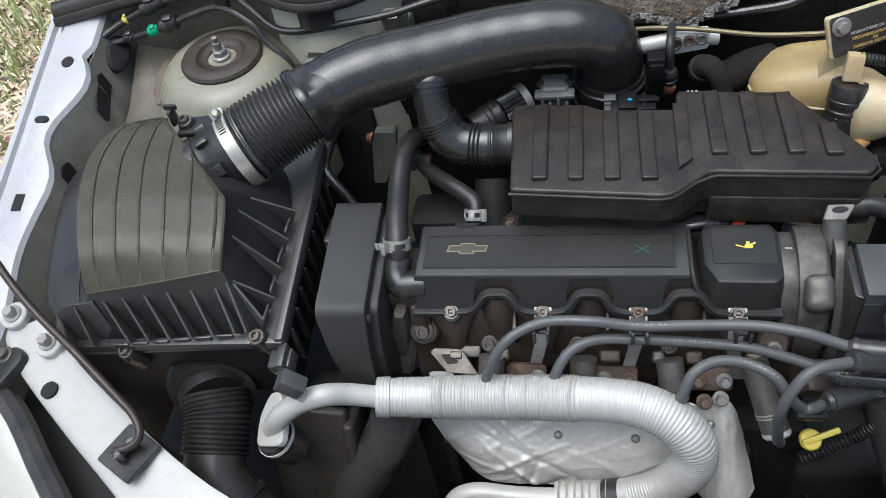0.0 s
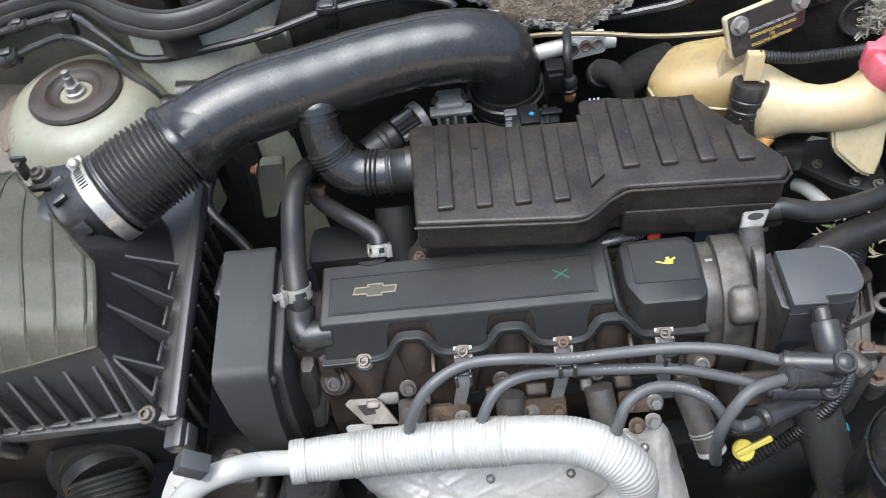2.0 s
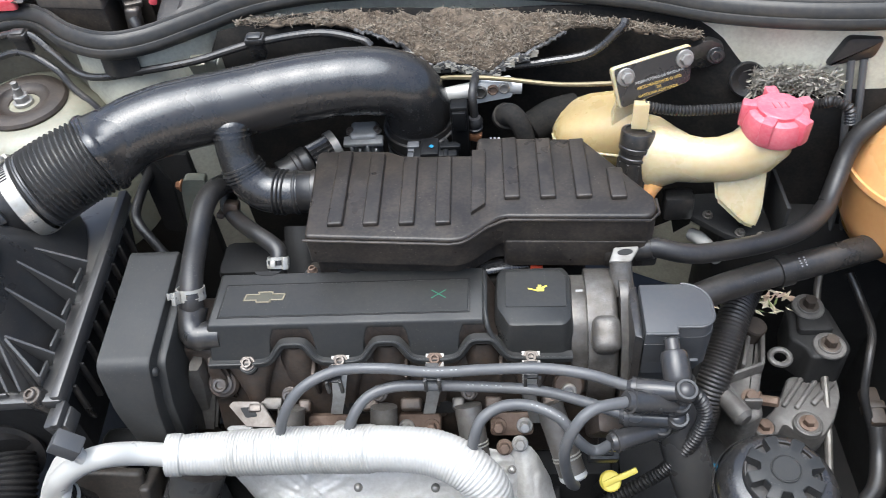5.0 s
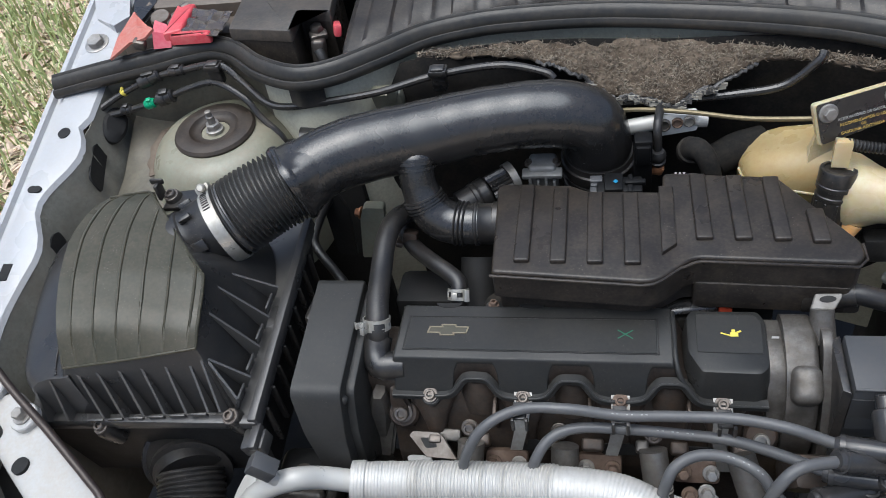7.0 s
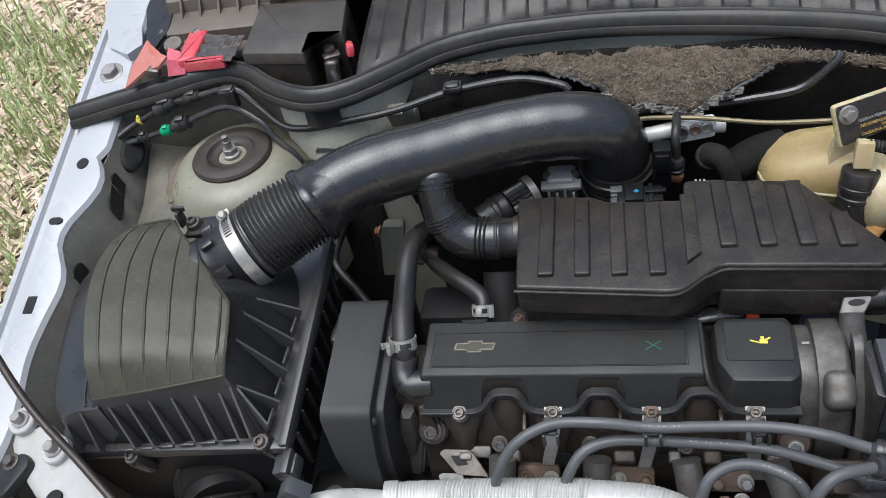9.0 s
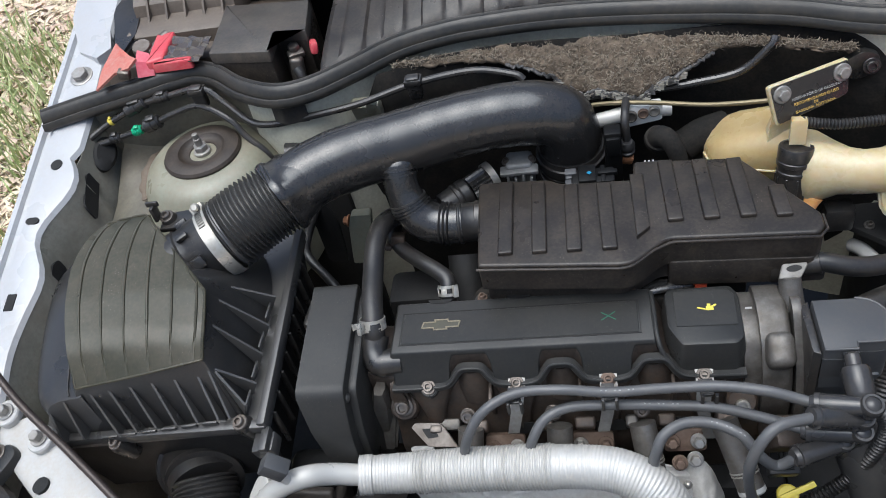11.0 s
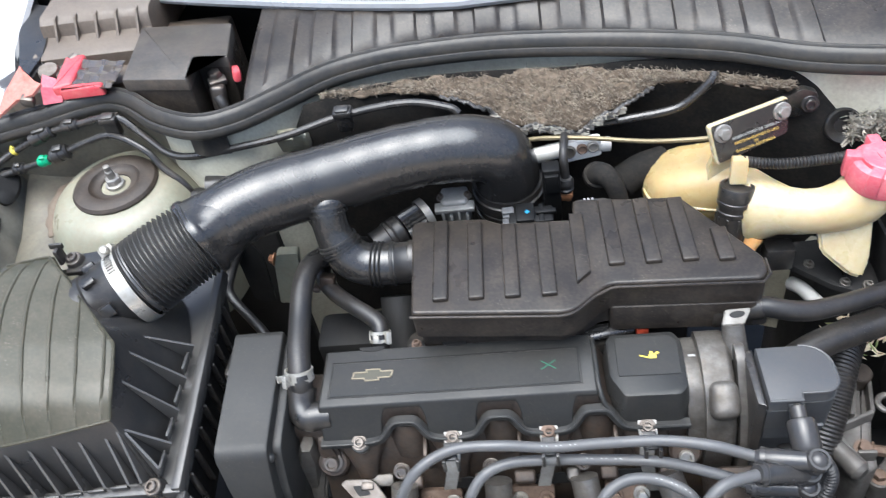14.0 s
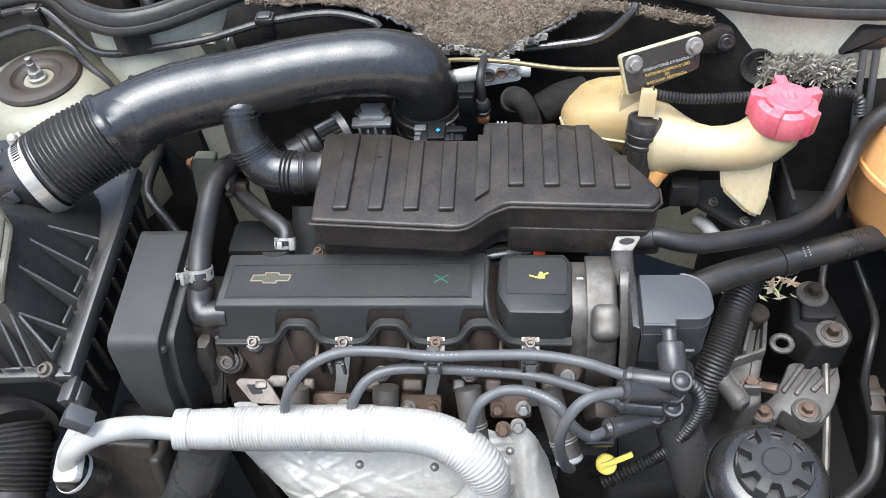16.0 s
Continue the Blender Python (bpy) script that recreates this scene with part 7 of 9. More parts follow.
    bm = bmesh.new()
    box(bm, (0.026, 0.012, 0.02), at((0.19, 0.433, 0.684), (0, -0.4, 1)), 0.002)
    pk = part("plug", bm, M_COVER, s)
    bm = bmesh.new()
    box(bm, (0.015, 0.006, 0.01), at((0.19, 0.4295, 0.693), (0, -0.4, 1)), 0.001)
    part("plug_socket", bm, M_IRONSHADE, pk)
    bm = bmesh.new()
    box(bm, (0.012, 0.01, 0.018), at((0.302, 0.462, 0.60), (0.2, 0, 1)), 0.002)
    single("wiring_clip", bm, M_BLUE, "small bright blue wiring clip", "clip", (0.302, 0.462, 0.59))


build_right_hoses()


def build_dipstick():
    d = thing("oil_dipstick", (0.2, 0.436, 0.62), "bright yellow plastic oil dipstick handle", "dipstick")
    m = at((0.2, 0.4355, 0.632), (0.05, -0.55, 0.85))
    bm = bmesh.new()
    lathe(bm, [(0.0085, -0.006), (0.010, -0.004), (0.010, 0.0), (0.0085, 0.0015), (0.004, 0.0015)], m, 26)
    part("stopper", bm, M_YELLOW, d)
    bm = bmesh.new()
    prism(bm, rounded([(-0.008, -0.0028), (0.027, -0.0028), (0.027, 0.0028), (-0.008, 0.0028)], 0.0015), 0.001, 0.005, m @ pose(0, 0, 0, 0, -12, 24), bevel=0.001)
    part("lever", bm, M_YELLOW, d)
    bm = bmesh.new()
    tube(bm, [(0.2, 0.4375, 0.627), (0.197, 0.452, 0.595), (0.19, 0.47, 0.54)], 0.006, 12)
    part("tube", bm, M_IRONSHADE, d)


build_dipstick()

# ---- car body round the engine ----
def rail_z(y):
    return 0.779 + (y - 0.463) * 0.2937


def rail_inner(y):
    """The wavy inner edge of the wing rail."""
    if y > 0.77:
        return -0.568 - max(0, (y - 0.85)) * 0.05
    return -0.577 + 0.0145 * math.sin((y - 0.70) * 46) * min(1, max(0.25, (y - 0.55) / 0.1))


def build_fender():
    f = thing("front_wing", (-0.6, 0.65, 0.6), "silver-white painted wing rail with holes and a wavy inner edge", "car wing")
    rows = []
    n = 60
    for i in range(n + 1):
        y = 0.40 + 0.85 * i / n
        z = rail_z(y)
        inner = rail_inner(y)
        rows.append([(-0.658 - 0.02 * max(0, y - 0.6), y, z - 0.09), (-0.650 - 0.02 * max(0, y - 0.6), y, z - 0.028), (-0.640, y, z - 0.010), (-0.634, y, z - 0.003), (-0.629, y, z - 0.003), (-0.627, y, z - 0.009), (-0.62, y, z - 0.0095), (-0.6175, y, z - 0.005), (-0.612, y, z - 0.005), (-0.61, y, z), (inner - 0.012, y, z + 0.001), (inner, y, z - 0.001), (inner + 0.003, y, z - 0.006)])
    bm = bmesh.new()
    sheet(bm, rows, 0.0012)
    part("rail", bm, M_PAINT, f, angle=40)
    for x, y, r in ((-0.590, 0.758, 0.0075),):
        bm = bmesh.new()
        lathe(bm, [(r, -0.004), (r, 0.0008), (r - 0.001, 0.0008)], at((x, y, rail_z(y) + 0.0024), (0, -0.28, 1)), 22)
        part("hole", bm, M_IRONSHADE, f, "dark round hole")
    bm = bmesh.new()
    prism(bm, [(0.0055 * math.cos(a) + (0.003 if math.cos(a) > 0 else -0.003), 0.0045 * math.sin(a)) for a in (2 * math.pi * (k + 0.5) / 20 for k in range(20))], -0.004, 0.0008, at((-0.5995, 0.683, rail_z(0.683) + 0.0024), (0, -0.28, 1)))
    part("hole", bm, M_IRONSHADE, f, "dark oblong hole")
    bm = bmesh.new()
    box(bm, (0.011, 0.02, 0.006), at((-0.595, 0.583, rail_z(0.583)), (0, -0.28, 1)))
    part("slot", bm, M_IRONSHADE, f, "dark square slot")
    bolt(f, (-0.594, 0.892, rail_z(0.892) + 0.001), (0, -0.28, 1), 0.0125, M_STEEL, "hex", 0.007)
    bm = bmesh.new()
    strip(bm, [(-0.658 - 0.02 * max(0, y - 0.6), y, rail_z(y) - 0.089) for y in (0.4, 0.6, 0.9, 1.25)], [(-0.72, y, 0.45) for y in (0.4, 0.6, 0.9, 1.25)])
    part("outer_skin", bm, M_PAINT, f)
    return f


build_fender()


def build_inner_wall():
    w = thing("inner_wing_panel", (-0.5, 0.75, 0.4), "dusty grey-green inner wing panel with a domed strut tower", "inner wing")
    rows = []
    for i in range(40):
        y = 0.40 + 0.5 * i / 39
        z = rail_z(y)
        inner = rail_inner(y)
        rows.append([(inner + 0.002, y, z - 0.005), (inner + 0.006, y, z - 0.02), (inner + 0.012, y, z - 0.05), (inner + 0.02, y, z - 0.085), (-0.54, y, z - 0.14), (-0.53, y, 0.50)])
    bm = bmesh.new()
    sheet(bm, rows, 0.0012)
    part("side_panel", bm, M_SIDE, w, angle=60)
    for y, l in ((0.742, 0.066), (0.627, 0.06)):
        bm = bmesh.new()
        prism(bm, rounded([(-l / 2, -0.011), (l / 2 - 0.006, -0.011), (l / 2, 0.004), (l / 2 - 0.012, 0.012), (-l / 2 + 0.008, 0.012)], 0.006), -0.0014, 0.0014, at((rail_inner(y) + 0.0075, y, rail_z(y) - 0.03), (0.97, 0.17, 0.2), (-0.18, 1, 0.29)))
        part("opening", bm, M_IRONSHADE, w, "dark pressed opening")
    # strut tower
    m = at((-0.4155, 0.783, 0.8445), (0.02, -0.05, 1))
    bm = bmesh.new()
    lathe(bm, [(0.112, -0.16), (0.107, -0.1), (0.096, -0.055), (0.083, -0.025), (0.075, -0.012), (0.066, -0.004), (0.055, 0.0), (0.03, 0.001)], m, 56)
    part("strut_tower", bm, M_INNER, w, "pale grey-green pressed strut dome", angle=60)
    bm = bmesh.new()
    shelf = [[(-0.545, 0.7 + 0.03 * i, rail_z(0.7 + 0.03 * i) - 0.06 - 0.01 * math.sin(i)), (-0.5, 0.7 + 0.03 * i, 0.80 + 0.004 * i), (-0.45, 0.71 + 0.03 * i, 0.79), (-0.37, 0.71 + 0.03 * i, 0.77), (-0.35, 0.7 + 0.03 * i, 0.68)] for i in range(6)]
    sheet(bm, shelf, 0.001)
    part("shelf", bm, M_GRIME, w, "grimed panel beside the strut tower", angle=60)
    bm = bmesh.new()
    arc = [m @ V(0.087 * math.cos(a), 0.087 * math.sin(a), -0.026 + 0.003 * math.sin(5 * a)) for a in (2.2 + 1.5 * k / 20 for k in range(21))]
    sweep(bm, arc, lambda s, i: 0.002 + 0.006 * math.sin(math.pi * s) + 0.0016 * math.sin(i * 1.7), 10, squash=0.35)
    part("stained_seam", bm, M_STAIN, w, "rust-brown stained seam round the strut dome")
    s = thing("strut_mount", (-0.418, 0.779, 0.838), "dusty black rubber strut mount with a threaded rod and nut", "strut mount")
    bm = bmesh.new()
    lathe(bm, [(0.0472, -0.001), (0.0478, 0.003), (0.0455, 0.0062), (0.04, 0.0078), (0.033, 0.0082), (0.029, 0.0072), (0.0265, 0.0035), (0.022, 0.0015), (0.017, 0.002), (0.0155, -0.001), (0.01, -0.001)], m, 48)
    part("rubber_cap", bm, M_CAP, s)
    bm = bmesh.new()
    lathe(bm, [(0.0045, 0), (0.0045, 0.022), (0.0035, 0.023), (0.0035, 0.029), (0.002, 0.0295)], m, 14)
    part("rod", bm, M_STEEL, s)
    bm = bmesh.new()
    lathe(bm, [(0.0105, 0.002), (0.0105, 0.005), (0.008, 0.006)], m, 20)
    prism(bm, [(0.0085 * math.cos(a), 0.0085 * math.sin(a)) for a in (math.pi / 3 * k for k in range(6))], 0.005, 0.013, m, bevel=0.0008, steps=1)
    part("nut", bm, M_STEEL, s)


build_inner_wall()

SEAL = [(-0.622, 0.822, 0.898), (-0.56, 0.832, 0.906), (-0.50, 0.842, 0.912), (-0.455, 0.857, 0.914), (-0.42, 0.862, 0.915), (-0.385, 0.846, 0.915), (-0.345, 0.812, 0.914), (-0.30, 0.79, 0.914), (-0.262, 0.796, 0.914), (-0.22, 0.822, 0.915), (-0.17, 0.86, 0.915), (-0.12, 0.878, 0.915), (-0.07, 0.885, 0.915), (0.026, 0.884, 0.915), (0.147, 0.863, 0.915), (0.25, 0.832, 0.916), (0.33, 0.79, 0.918), (0.42, 0.765, 0.92), (0.52, 0.755, 0.922), (0.64, 0.75, 0.922)]


def build_cowl():
    seal = thing("bonnet_seal", SEAL[0], "weathered black rubber bonnet seal along the bulkhead", "rubber seal")
    line, _ = spline(SEAL, 0.008)
    bm = bmesh.new()
    prof = [(-0.018, -0.017), (-0.0188, -0.013), (-0.0182, -0.0085), (-0.016, -0.0045), (-0.0138, -0.004), (-0.0118, -0.0058), (-0.0112, -0.0035), (-0.0098, 0.001), (-0.0076, 0.0058), (-0.0046, 0.0095), (-0.0016, 0.0112), (-0.0008, 0.0104), (0.0002, 0.0126), (0.0016, 0.0142), (0.0036, 0.0138), (0.0046, 0.010), (0.006, -0.014)]
    rings = []
    for i, p in enumerate(line):
        d = (line[min(i + 1, len(line) - 1)] - line[max(i - 1, 0)]).normalized()
        side = V(0, 0, 1).cross(d).normalized()
        rings.append([p + side * a * 0.82 + V(0, 0, b * 0.72 - 0.002) for a, b in prof])
    loft(bm, [r[:6] + [r[5] + V(0.001, 0, -0.012)] for r in rings])
    part("base_strip", bm, M_SEAL, seal, angle=40)
    bm = bmesh.new()
    loft(bm, [[r[6] + V(0, 0, -0.01)] + r[6:] for r in rings])
    part("sealing_lip", bm, M_SEAL, seal, "raised rounded sealing lip", angle=40)
    # bulkhead below the seal
    b = thing("bulkhead", (0.0, 0.85, 0.5), "pale painted bulkhead panel with a dark insulated middle", "bulkhead", kind="structure")
    rows = []
    for i, p in enumerate(line[::3]):
        rows.append([p + V(0, 0.012, -0.008), p + V(0, 0.006, -0.012), p + V(0, 0.003, -0.03), p + V(0, 0.0, -0.07), p + V(0, 0.012, -0.42)])
    bm = bmesh.new()
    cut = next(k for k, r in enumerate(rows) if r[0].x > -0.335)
    sheet(bm, rows[cut - 1 :], 0.0012)
    part("panel", bm, M_WALL, b, angle=50)
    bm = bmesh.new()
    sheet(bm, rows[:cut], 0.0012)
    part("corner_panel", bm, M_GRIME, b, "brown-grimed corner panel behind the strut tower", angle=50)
    bm = bmesh.new()
    rows = []
    for k in range(9):
        x = -0.314 + 0.0053 * k
        y = 0.79 + 0.49 * max(0.0, -0.3 - x) + 0.05 * max(0.0, x + 0.3) - 0.0045
        rows.append([(x, y, 0.9), (x, y - 0.001, 0.887), (x, y - 0.0025, 0.872)])
    sheet(bm, rows, -0.003)
    part("dark_patch", bm, M_PLASTIC, b, "dark square pad")
    # black insulation mat behind the duct
    bm = bmesh.new()
    rows = []
    for i in range(-7, 51):
        u = i / 36
        x = -0.19 + 0.56 * u
        topz = 0.897 + 0.006 * math.sin(min(u, 0.9) * 9) - 0.03 * max(0, u - 0.62) - 0.05 * min(1, max(0, (u - 0.9) / 0.12))
        topz -= 0.085 * min(1, max(0, -u * 12))
        yb = 0.826 + 0.03 * math.sin(math.pi * min(1, max(0, u) * 1.15)) - 0.1 * max(0, u - 0.75)
        wall = [(a, b) for a, b in zip(SEAL, SEAL[1:]) if a[0] <= x <= b[0]]
        if wall and x > 0.2:
            (x0, y0, _), (x1, y1, _) = wall[0]
            yb = min(yb, y0 + (y1 - y0) * (x - x0) / (x1 - x0) + 0.004)
        rows.append([(x, yb, topz), (x, yb - 0.012, topz - 0.03 + 0.004 * math.sin(i)), (x, yb - 0.004, topz - 0.08), (x, yb, 0.72), (x, yb + 0.01, 0.55)])
    sheet(bm, rows, 0.004)
    single("insulation_mat", bm, M_MATSHADE, "black insulation mat hanging on the bulkhead", "insulation", (0.0, 0.83, 0.7), angle=60)
    build_felt()
    # cable tray and pale blocks beside the mat
    bm = bmesh.new()
    box(bm, (0.034, 0.016, 0.026), at((-0.207, 0.806, 0.866), (0, -0.4, 1)), 0.003)
    box(bm, (0.012, 0.012, 0.02), at((-0.2, 0.8, 0.873), (0.3, -0.4, 1)), 0.002)
    single("pale_bracket", bm, M_INNER, "pale painted bracket on the bulkhead", "bracket", (-0.205, 0.812, 0.855))
    bm = bmesh.new()
    lathe(bm, [(0.016, 0), (0.0165, 0.03), (0.0165, 0.04), (0.014, 0.041)], at((-0.315, 0.79, 0.823), (1, 0.05, 0.02)), 22)
    tube(bm, [(-0.275, 0.792, 0.824), (-0.24, 0.79, 0.832), (-0.215, 0.795, 0.835)], 0.013, 16)
    single("heater_stub", bm, M_PLASTIC, "black hose stub behind the strut tower", "hose", (-0.315, 0.79, 0.82))


def build_felt():
    f = thing("torn_insulation", (0.1, 0.83, 0.84), "torn shaggy grey-brown fibre insulation with crinkled foil edge", "insulation")
    rnd = random.Random(11)
    rows = []
    nx, ny = 70, 16
    def surf(u, v):
        x = -0.172 + 0.482 * u
        top_y = np.interp(x, (-0.17, -0.1, -0.04, 0.0, 0.03, 0.12, 0.17, 0.22, 0.3), (0.833, 0.841, 0.846, 0.842, 0.852, 0.845, 0.828, 0.818, 0.784))
        low_y = np.interp(x, (-0.17, -0.1, -0.035, 0.005, 0.034, 0.07, 0.102, 0.135, 0.16, 0.184, 0.22, 0.3), (0.828, 0.829, 0.815, 0.804, 0.795, 0.788, 0.786, 0.796, 0.807, 0.814, 0.81, 0.778))
        top_z = np.interp(x, (-0.17, -0.04, 0.03), (0.904, 0.902, 0.893))
        low_z = np.interp(x, (-0.17, -0.035, 0.005, 0.034, 0.07, 0.102, 0.135, 0.184, 0.3), (0.9, 0.897, 0.888, 0.868, 0.863, 0.86, 0.873, 0.886, 0.888))
        y = top_y + (low_y - top_y) * v + 0.002 * noise.noise(V(x * 60, 2, 9)) * v
        z = top_z + (low_z - top_z) * v ** 1.4
        big = min(1.0, (top_y - low_y) / 0.03)
        return V(x, y, z + big * (0.006 * noise.noise(V(x * 75, v * 4.5, 0)) + 0.006 * noise.noise(V(x * 26, v * 2, 4))) + 0.0025 * noise.noise(V(x * 200, v * 14, 2)))
    for j in range(ny + 1):
        rows.append([surf(i / nx, j / ny) for i in range(nx + 1)])
    bm = bmesh.new()
    sheet(bm, rows, 0.004)
    body = part("felt", bm, M_FELT, f, angle=180)
    bm = bmesh.new()
    sweep(bm, [surf(i / 260, 1.0) + V(0, -0.001 - 0.002 * noise.noise(V(i * 0.35, 5, 0)), -0.003 + 0.003 * noise.noise(V(i * 0.45, 0, 0))) for i in range(70, 190)], lambda s, i: 0.0022 + 0.0016 * noise.noise(V(i * 0.9, 2, 0)), 6)
    part("foil_edge", bm, M_FOILDARK, f, "crinkled dark foil edge", angle=10)
    for q in range(70):
        u = rnd.uniform(0.38, 0.66)
        p = surf(u, 1.0) + V(0, -0.002, -0.004)
        bm = bmesh.new()
        w, h = rnd.uniform(0.002, 0.006), rnd.uniform(0.001, 0.0045)
        rows = [[p + V(w * (a - 1), -0.002 * rnd.random(), -h * b + 0.003 * rnd.random()) for a in range(3)] for b in range(3)]
        sheet(bm, rows, 0.0004)
        part("foil_scrap", bm, M_SHRED if q % 2 else M_FOILDARK, f, angle=5)
    verts, faces = [], []
    for k in range(9000):
        u, v = rnd.random(), rnd.random() ** 0.7
        x = -0.172 + 0.482 * u
        if rnd.random() > 0.2 + 0.6 * math.exp(-((x - 0.09) / 0.09) ** 2):
            continue
        p = surf(u, v) + V(0, 0, 0.001)
        d = V(rnd.uniform(-1, 1), rnd.uniform(-1, 0.6), rnd.uniform(0.0, 1.0)).normalized()
        w = d.cross(V(rnd.uniform(-1, 1), rnd.uniform(-1, 1), rnd.uniform(-1, 1))).normalized() * rnd.uniform(0.0003, 0.0006)
        if k % 4:
            c, turn, rr = d.cross(w).normalized(), rnd.uniform(2.5, 5.0), rnd.uniform(0.0012, 0.003)
            i0 = len(verts)
            for q in range(7):
                a = turn * q / 6
                o = p + d * (rr * math.sin(a)) + c * (rr * (1 - math.cos(a)))
                verts += [o - w * 0.7, o + w * 0.7]
            faces += [(i0 + 2 * q, i0 + 2 * q + 1, i0 + 2 * q + 3, i0 + 2 * q + 2) for q in range(6)]
            continue
        l = rnd.uniform(0.004, 0.008)
        b = d.cross(w).normalized() * l * rnd.uniform(-0.4, 0.4)
        i0 = len(verts)
        verts += [p - w, p + w, p + d * l * 0.5 + b + w, p + d * l * 0.5 + b - w, p + d * l]
        faces += [(i0, i0 + 1, i0 + 2, i0 + 3), (i0 + 3, i0 + 2, i0 + 4)]
    me = bpy.data.meshes.new("fibre_mat")
    me.from_pydata([v - ORIGIN[f] for v in verts], [], faces)
    me.materials.append(M_FIBRE)
    ob = new("fibre_mat", me)
    ob.parent = f
    ORIGIN[ob] = ORIGIN[f]
    tagged(ob, "loose pale fibres", kind="stuff")
    # second tuft by the tank pipes
    g = thing("insulation_tuft", (0.4, 0.785, 0.84), "frayed grey insulation tuft beside a rubber grommet", "insulation")
    verts, faces = [], []
    for k in range(2600):
        u = rnd.random()
        p = V(0.366 + 0.08 * u, 0.77 - 0.012 * u + rnd.uniform(-0.012, 0.012), 0.838 + 0.006 * math.sin(3 * u) + rnd.uniform(-0.012, 0.012))
        d = V(rnd.uniform(-1, 1), rnd.uniform(-1, 0.3), rnd.uniform(-0.4, 1.0)).normalized()
        w = d.cross(V(rnd.uniform(-1, 1), rnd.uniform(-1, 1), rnd.uniform(-1, 1))).normalized() * rnd.uniform(0.0004, 0.0013)
        l = rnd.uniform(0.004, 0.012)
        i0 = len(verts)
        verts += [p - w, p + w, p + d * l + w * 0.6, p + d * l - w * 0.6]
        faces += [(i0, i0 + 1, i0 + 2, i0 + 3)]
    me = bpy.data.meshes.new("fibre_mat")
    me.from_pydata([v - ORIGIN[g] for v in verts], [], faces)
    me.materials.append(M_SHRED)
    ob = new("fibre_mat", me)
    ob.parent = g
    ORIGIN[ob] = ORIGIN[g]
    tagged(ob, kind="stuff")
    bm = bmesh.new()
    box(bm, (0.06, 0.02, 0.016), at((0.405, 0.775, 0.833), (0, -0.3, 1)), 0.006, 3)
    part("pad", bm, M_FELT, g)


build_cowl()


def build_bulkhead_fittings():
    hose("brake_pipe_black", [(0.045, 0.80, 0.85), (0.116, 0.800, 0.852), (0.16, 0.80, 0.855), (0.205, 0.800, 0.863), (0.233, 0.800, 0.889), (0.238, 0.805, 0.897)], 0.0045, M_SMOOTH, "thin black pipe along the insulation", 10, "pipe").name = "black_pipe"
    hose("brass_pipe", [(0.03, 0.79, 0.845), (0.06, 0.785, 0.851), (0.109, 0.772, 0.855), (0.166, 0.760, 0.853), (0.217, 0.745, 0.861), (0.226, 0.743, 0.864)], 0.0026, M_BRASS, "thin brass-coloured pipe running to the reservoir", 10, "pipe")
    b = thing("pipe_block", (0.09, 0.78, 0.83), "white metal pipe union block with two ports", "pipe union")
    bm = bmesh.new()
    prism(bm, rounded([(0.08, 0.822), (0.122, 0.829), (0.1215, 0.85), (0.081, 0.848)], 0.004), -0.785, -0.775, Matrix(((1, 0, 0, 0), (0, 0, -1, 0), (0, 1, 0, 0), (0, 0, 0, 1))), bevel=0.001)
    part("plate", bm, M_WHITE, b)
    bm = bmesh.new()
    tube(bm, [(0.03, 0.783, 0.826), (0.055, 0.781, 0.832), (0.085, 0.78, 0.839)], 0.0085, 16)
    tube(bm, [(0.115, 0.782, 0.84), (0.122, 0.782, 0.838), (0.131, 0.783, 0.837)], 0.008, 16)
    part("pipe", bm, M_ALU, b)
    for x, z, r, mt in ((0.088, 0.838, 0.0072, M_TUBE), (0.1015, 0.8405, 0.0058, M_RUST), (0.113, 0.842, 0.0062, M_STEEL)):
        bm = bmesh.new()
        lathe(bm, [(r, 0), (r, 0.003), (r * 0.8, 0.004), (r * 0.7, 0.002), (r * 0.2, 0.0015)], at((x, 0.775, z), (0, -1, 0.1)), 18)
        part("port", bm, mt, b)
    bm = bmesh.new()
    tube(bm, [(0.113, 0.756, 0.815), (0.115, 0.748, 0.826), (0.12, 0.742, 0.831), (0.128, 0.736, 0.824), (0.134, 0.731, 0.808), (0.139, 0.727, 0.785)], lambda s, i: 0.0125 - 0.0045 * s, 18)
    lathe(bm, [(0.0125, -0.006), (0.0142, -0.005), (0.0142, 0.001), (0.0125, 0.002)], at((0.1145, 0.75, 0.8235), (0.2, -0.6, 0.8)), 22)
    single("bent_hose", bm, M_MATSHADE, "short bent black hose behind the resonator", "hose", (0.1, 0.735, 0.79))
    bm = bmesh.new()
    tube(bm, [(0.145, 0.775, 0.79), (0.165, 0.78, 0.80), (0.19, 0.79, 0.80)], 0.018, 16)
    single("rear_hose", bm, M_MATSHADE, "dark hose end in the shade behind the resonator", "hose", (0.145, 0.775, 0.79))
    p = thing("map_sensor", (0.115, 0.715, 0.80), "small black sensor with a pale label and screw", "sensor")
    bm = bmesh.new()
    box(bm, (0.032, 0.022, 0.02), at((0.105, 0.713, 0.806), (0, -0.4, 1)), 0.003)
    s = part("case", bm, M_PLASTIC, p)
    bm = bmesh.new()
    for k in range(3):
        for q in range(4):
            box(bm, (0.002, 0.0022, 0.0004), at((0.098 + 0.004 * k, 0.7095 + 0.003 * q, 0.8155 + 0.0012 * q), (0, -0.4, 1)))
    part("print_marks", bm, M_PRINT, s, "tiny pale print marks")
    bolt(p, (0.125, 0.715, 0.808), (0, -0.4, 1), 0.005, M_STEEL)
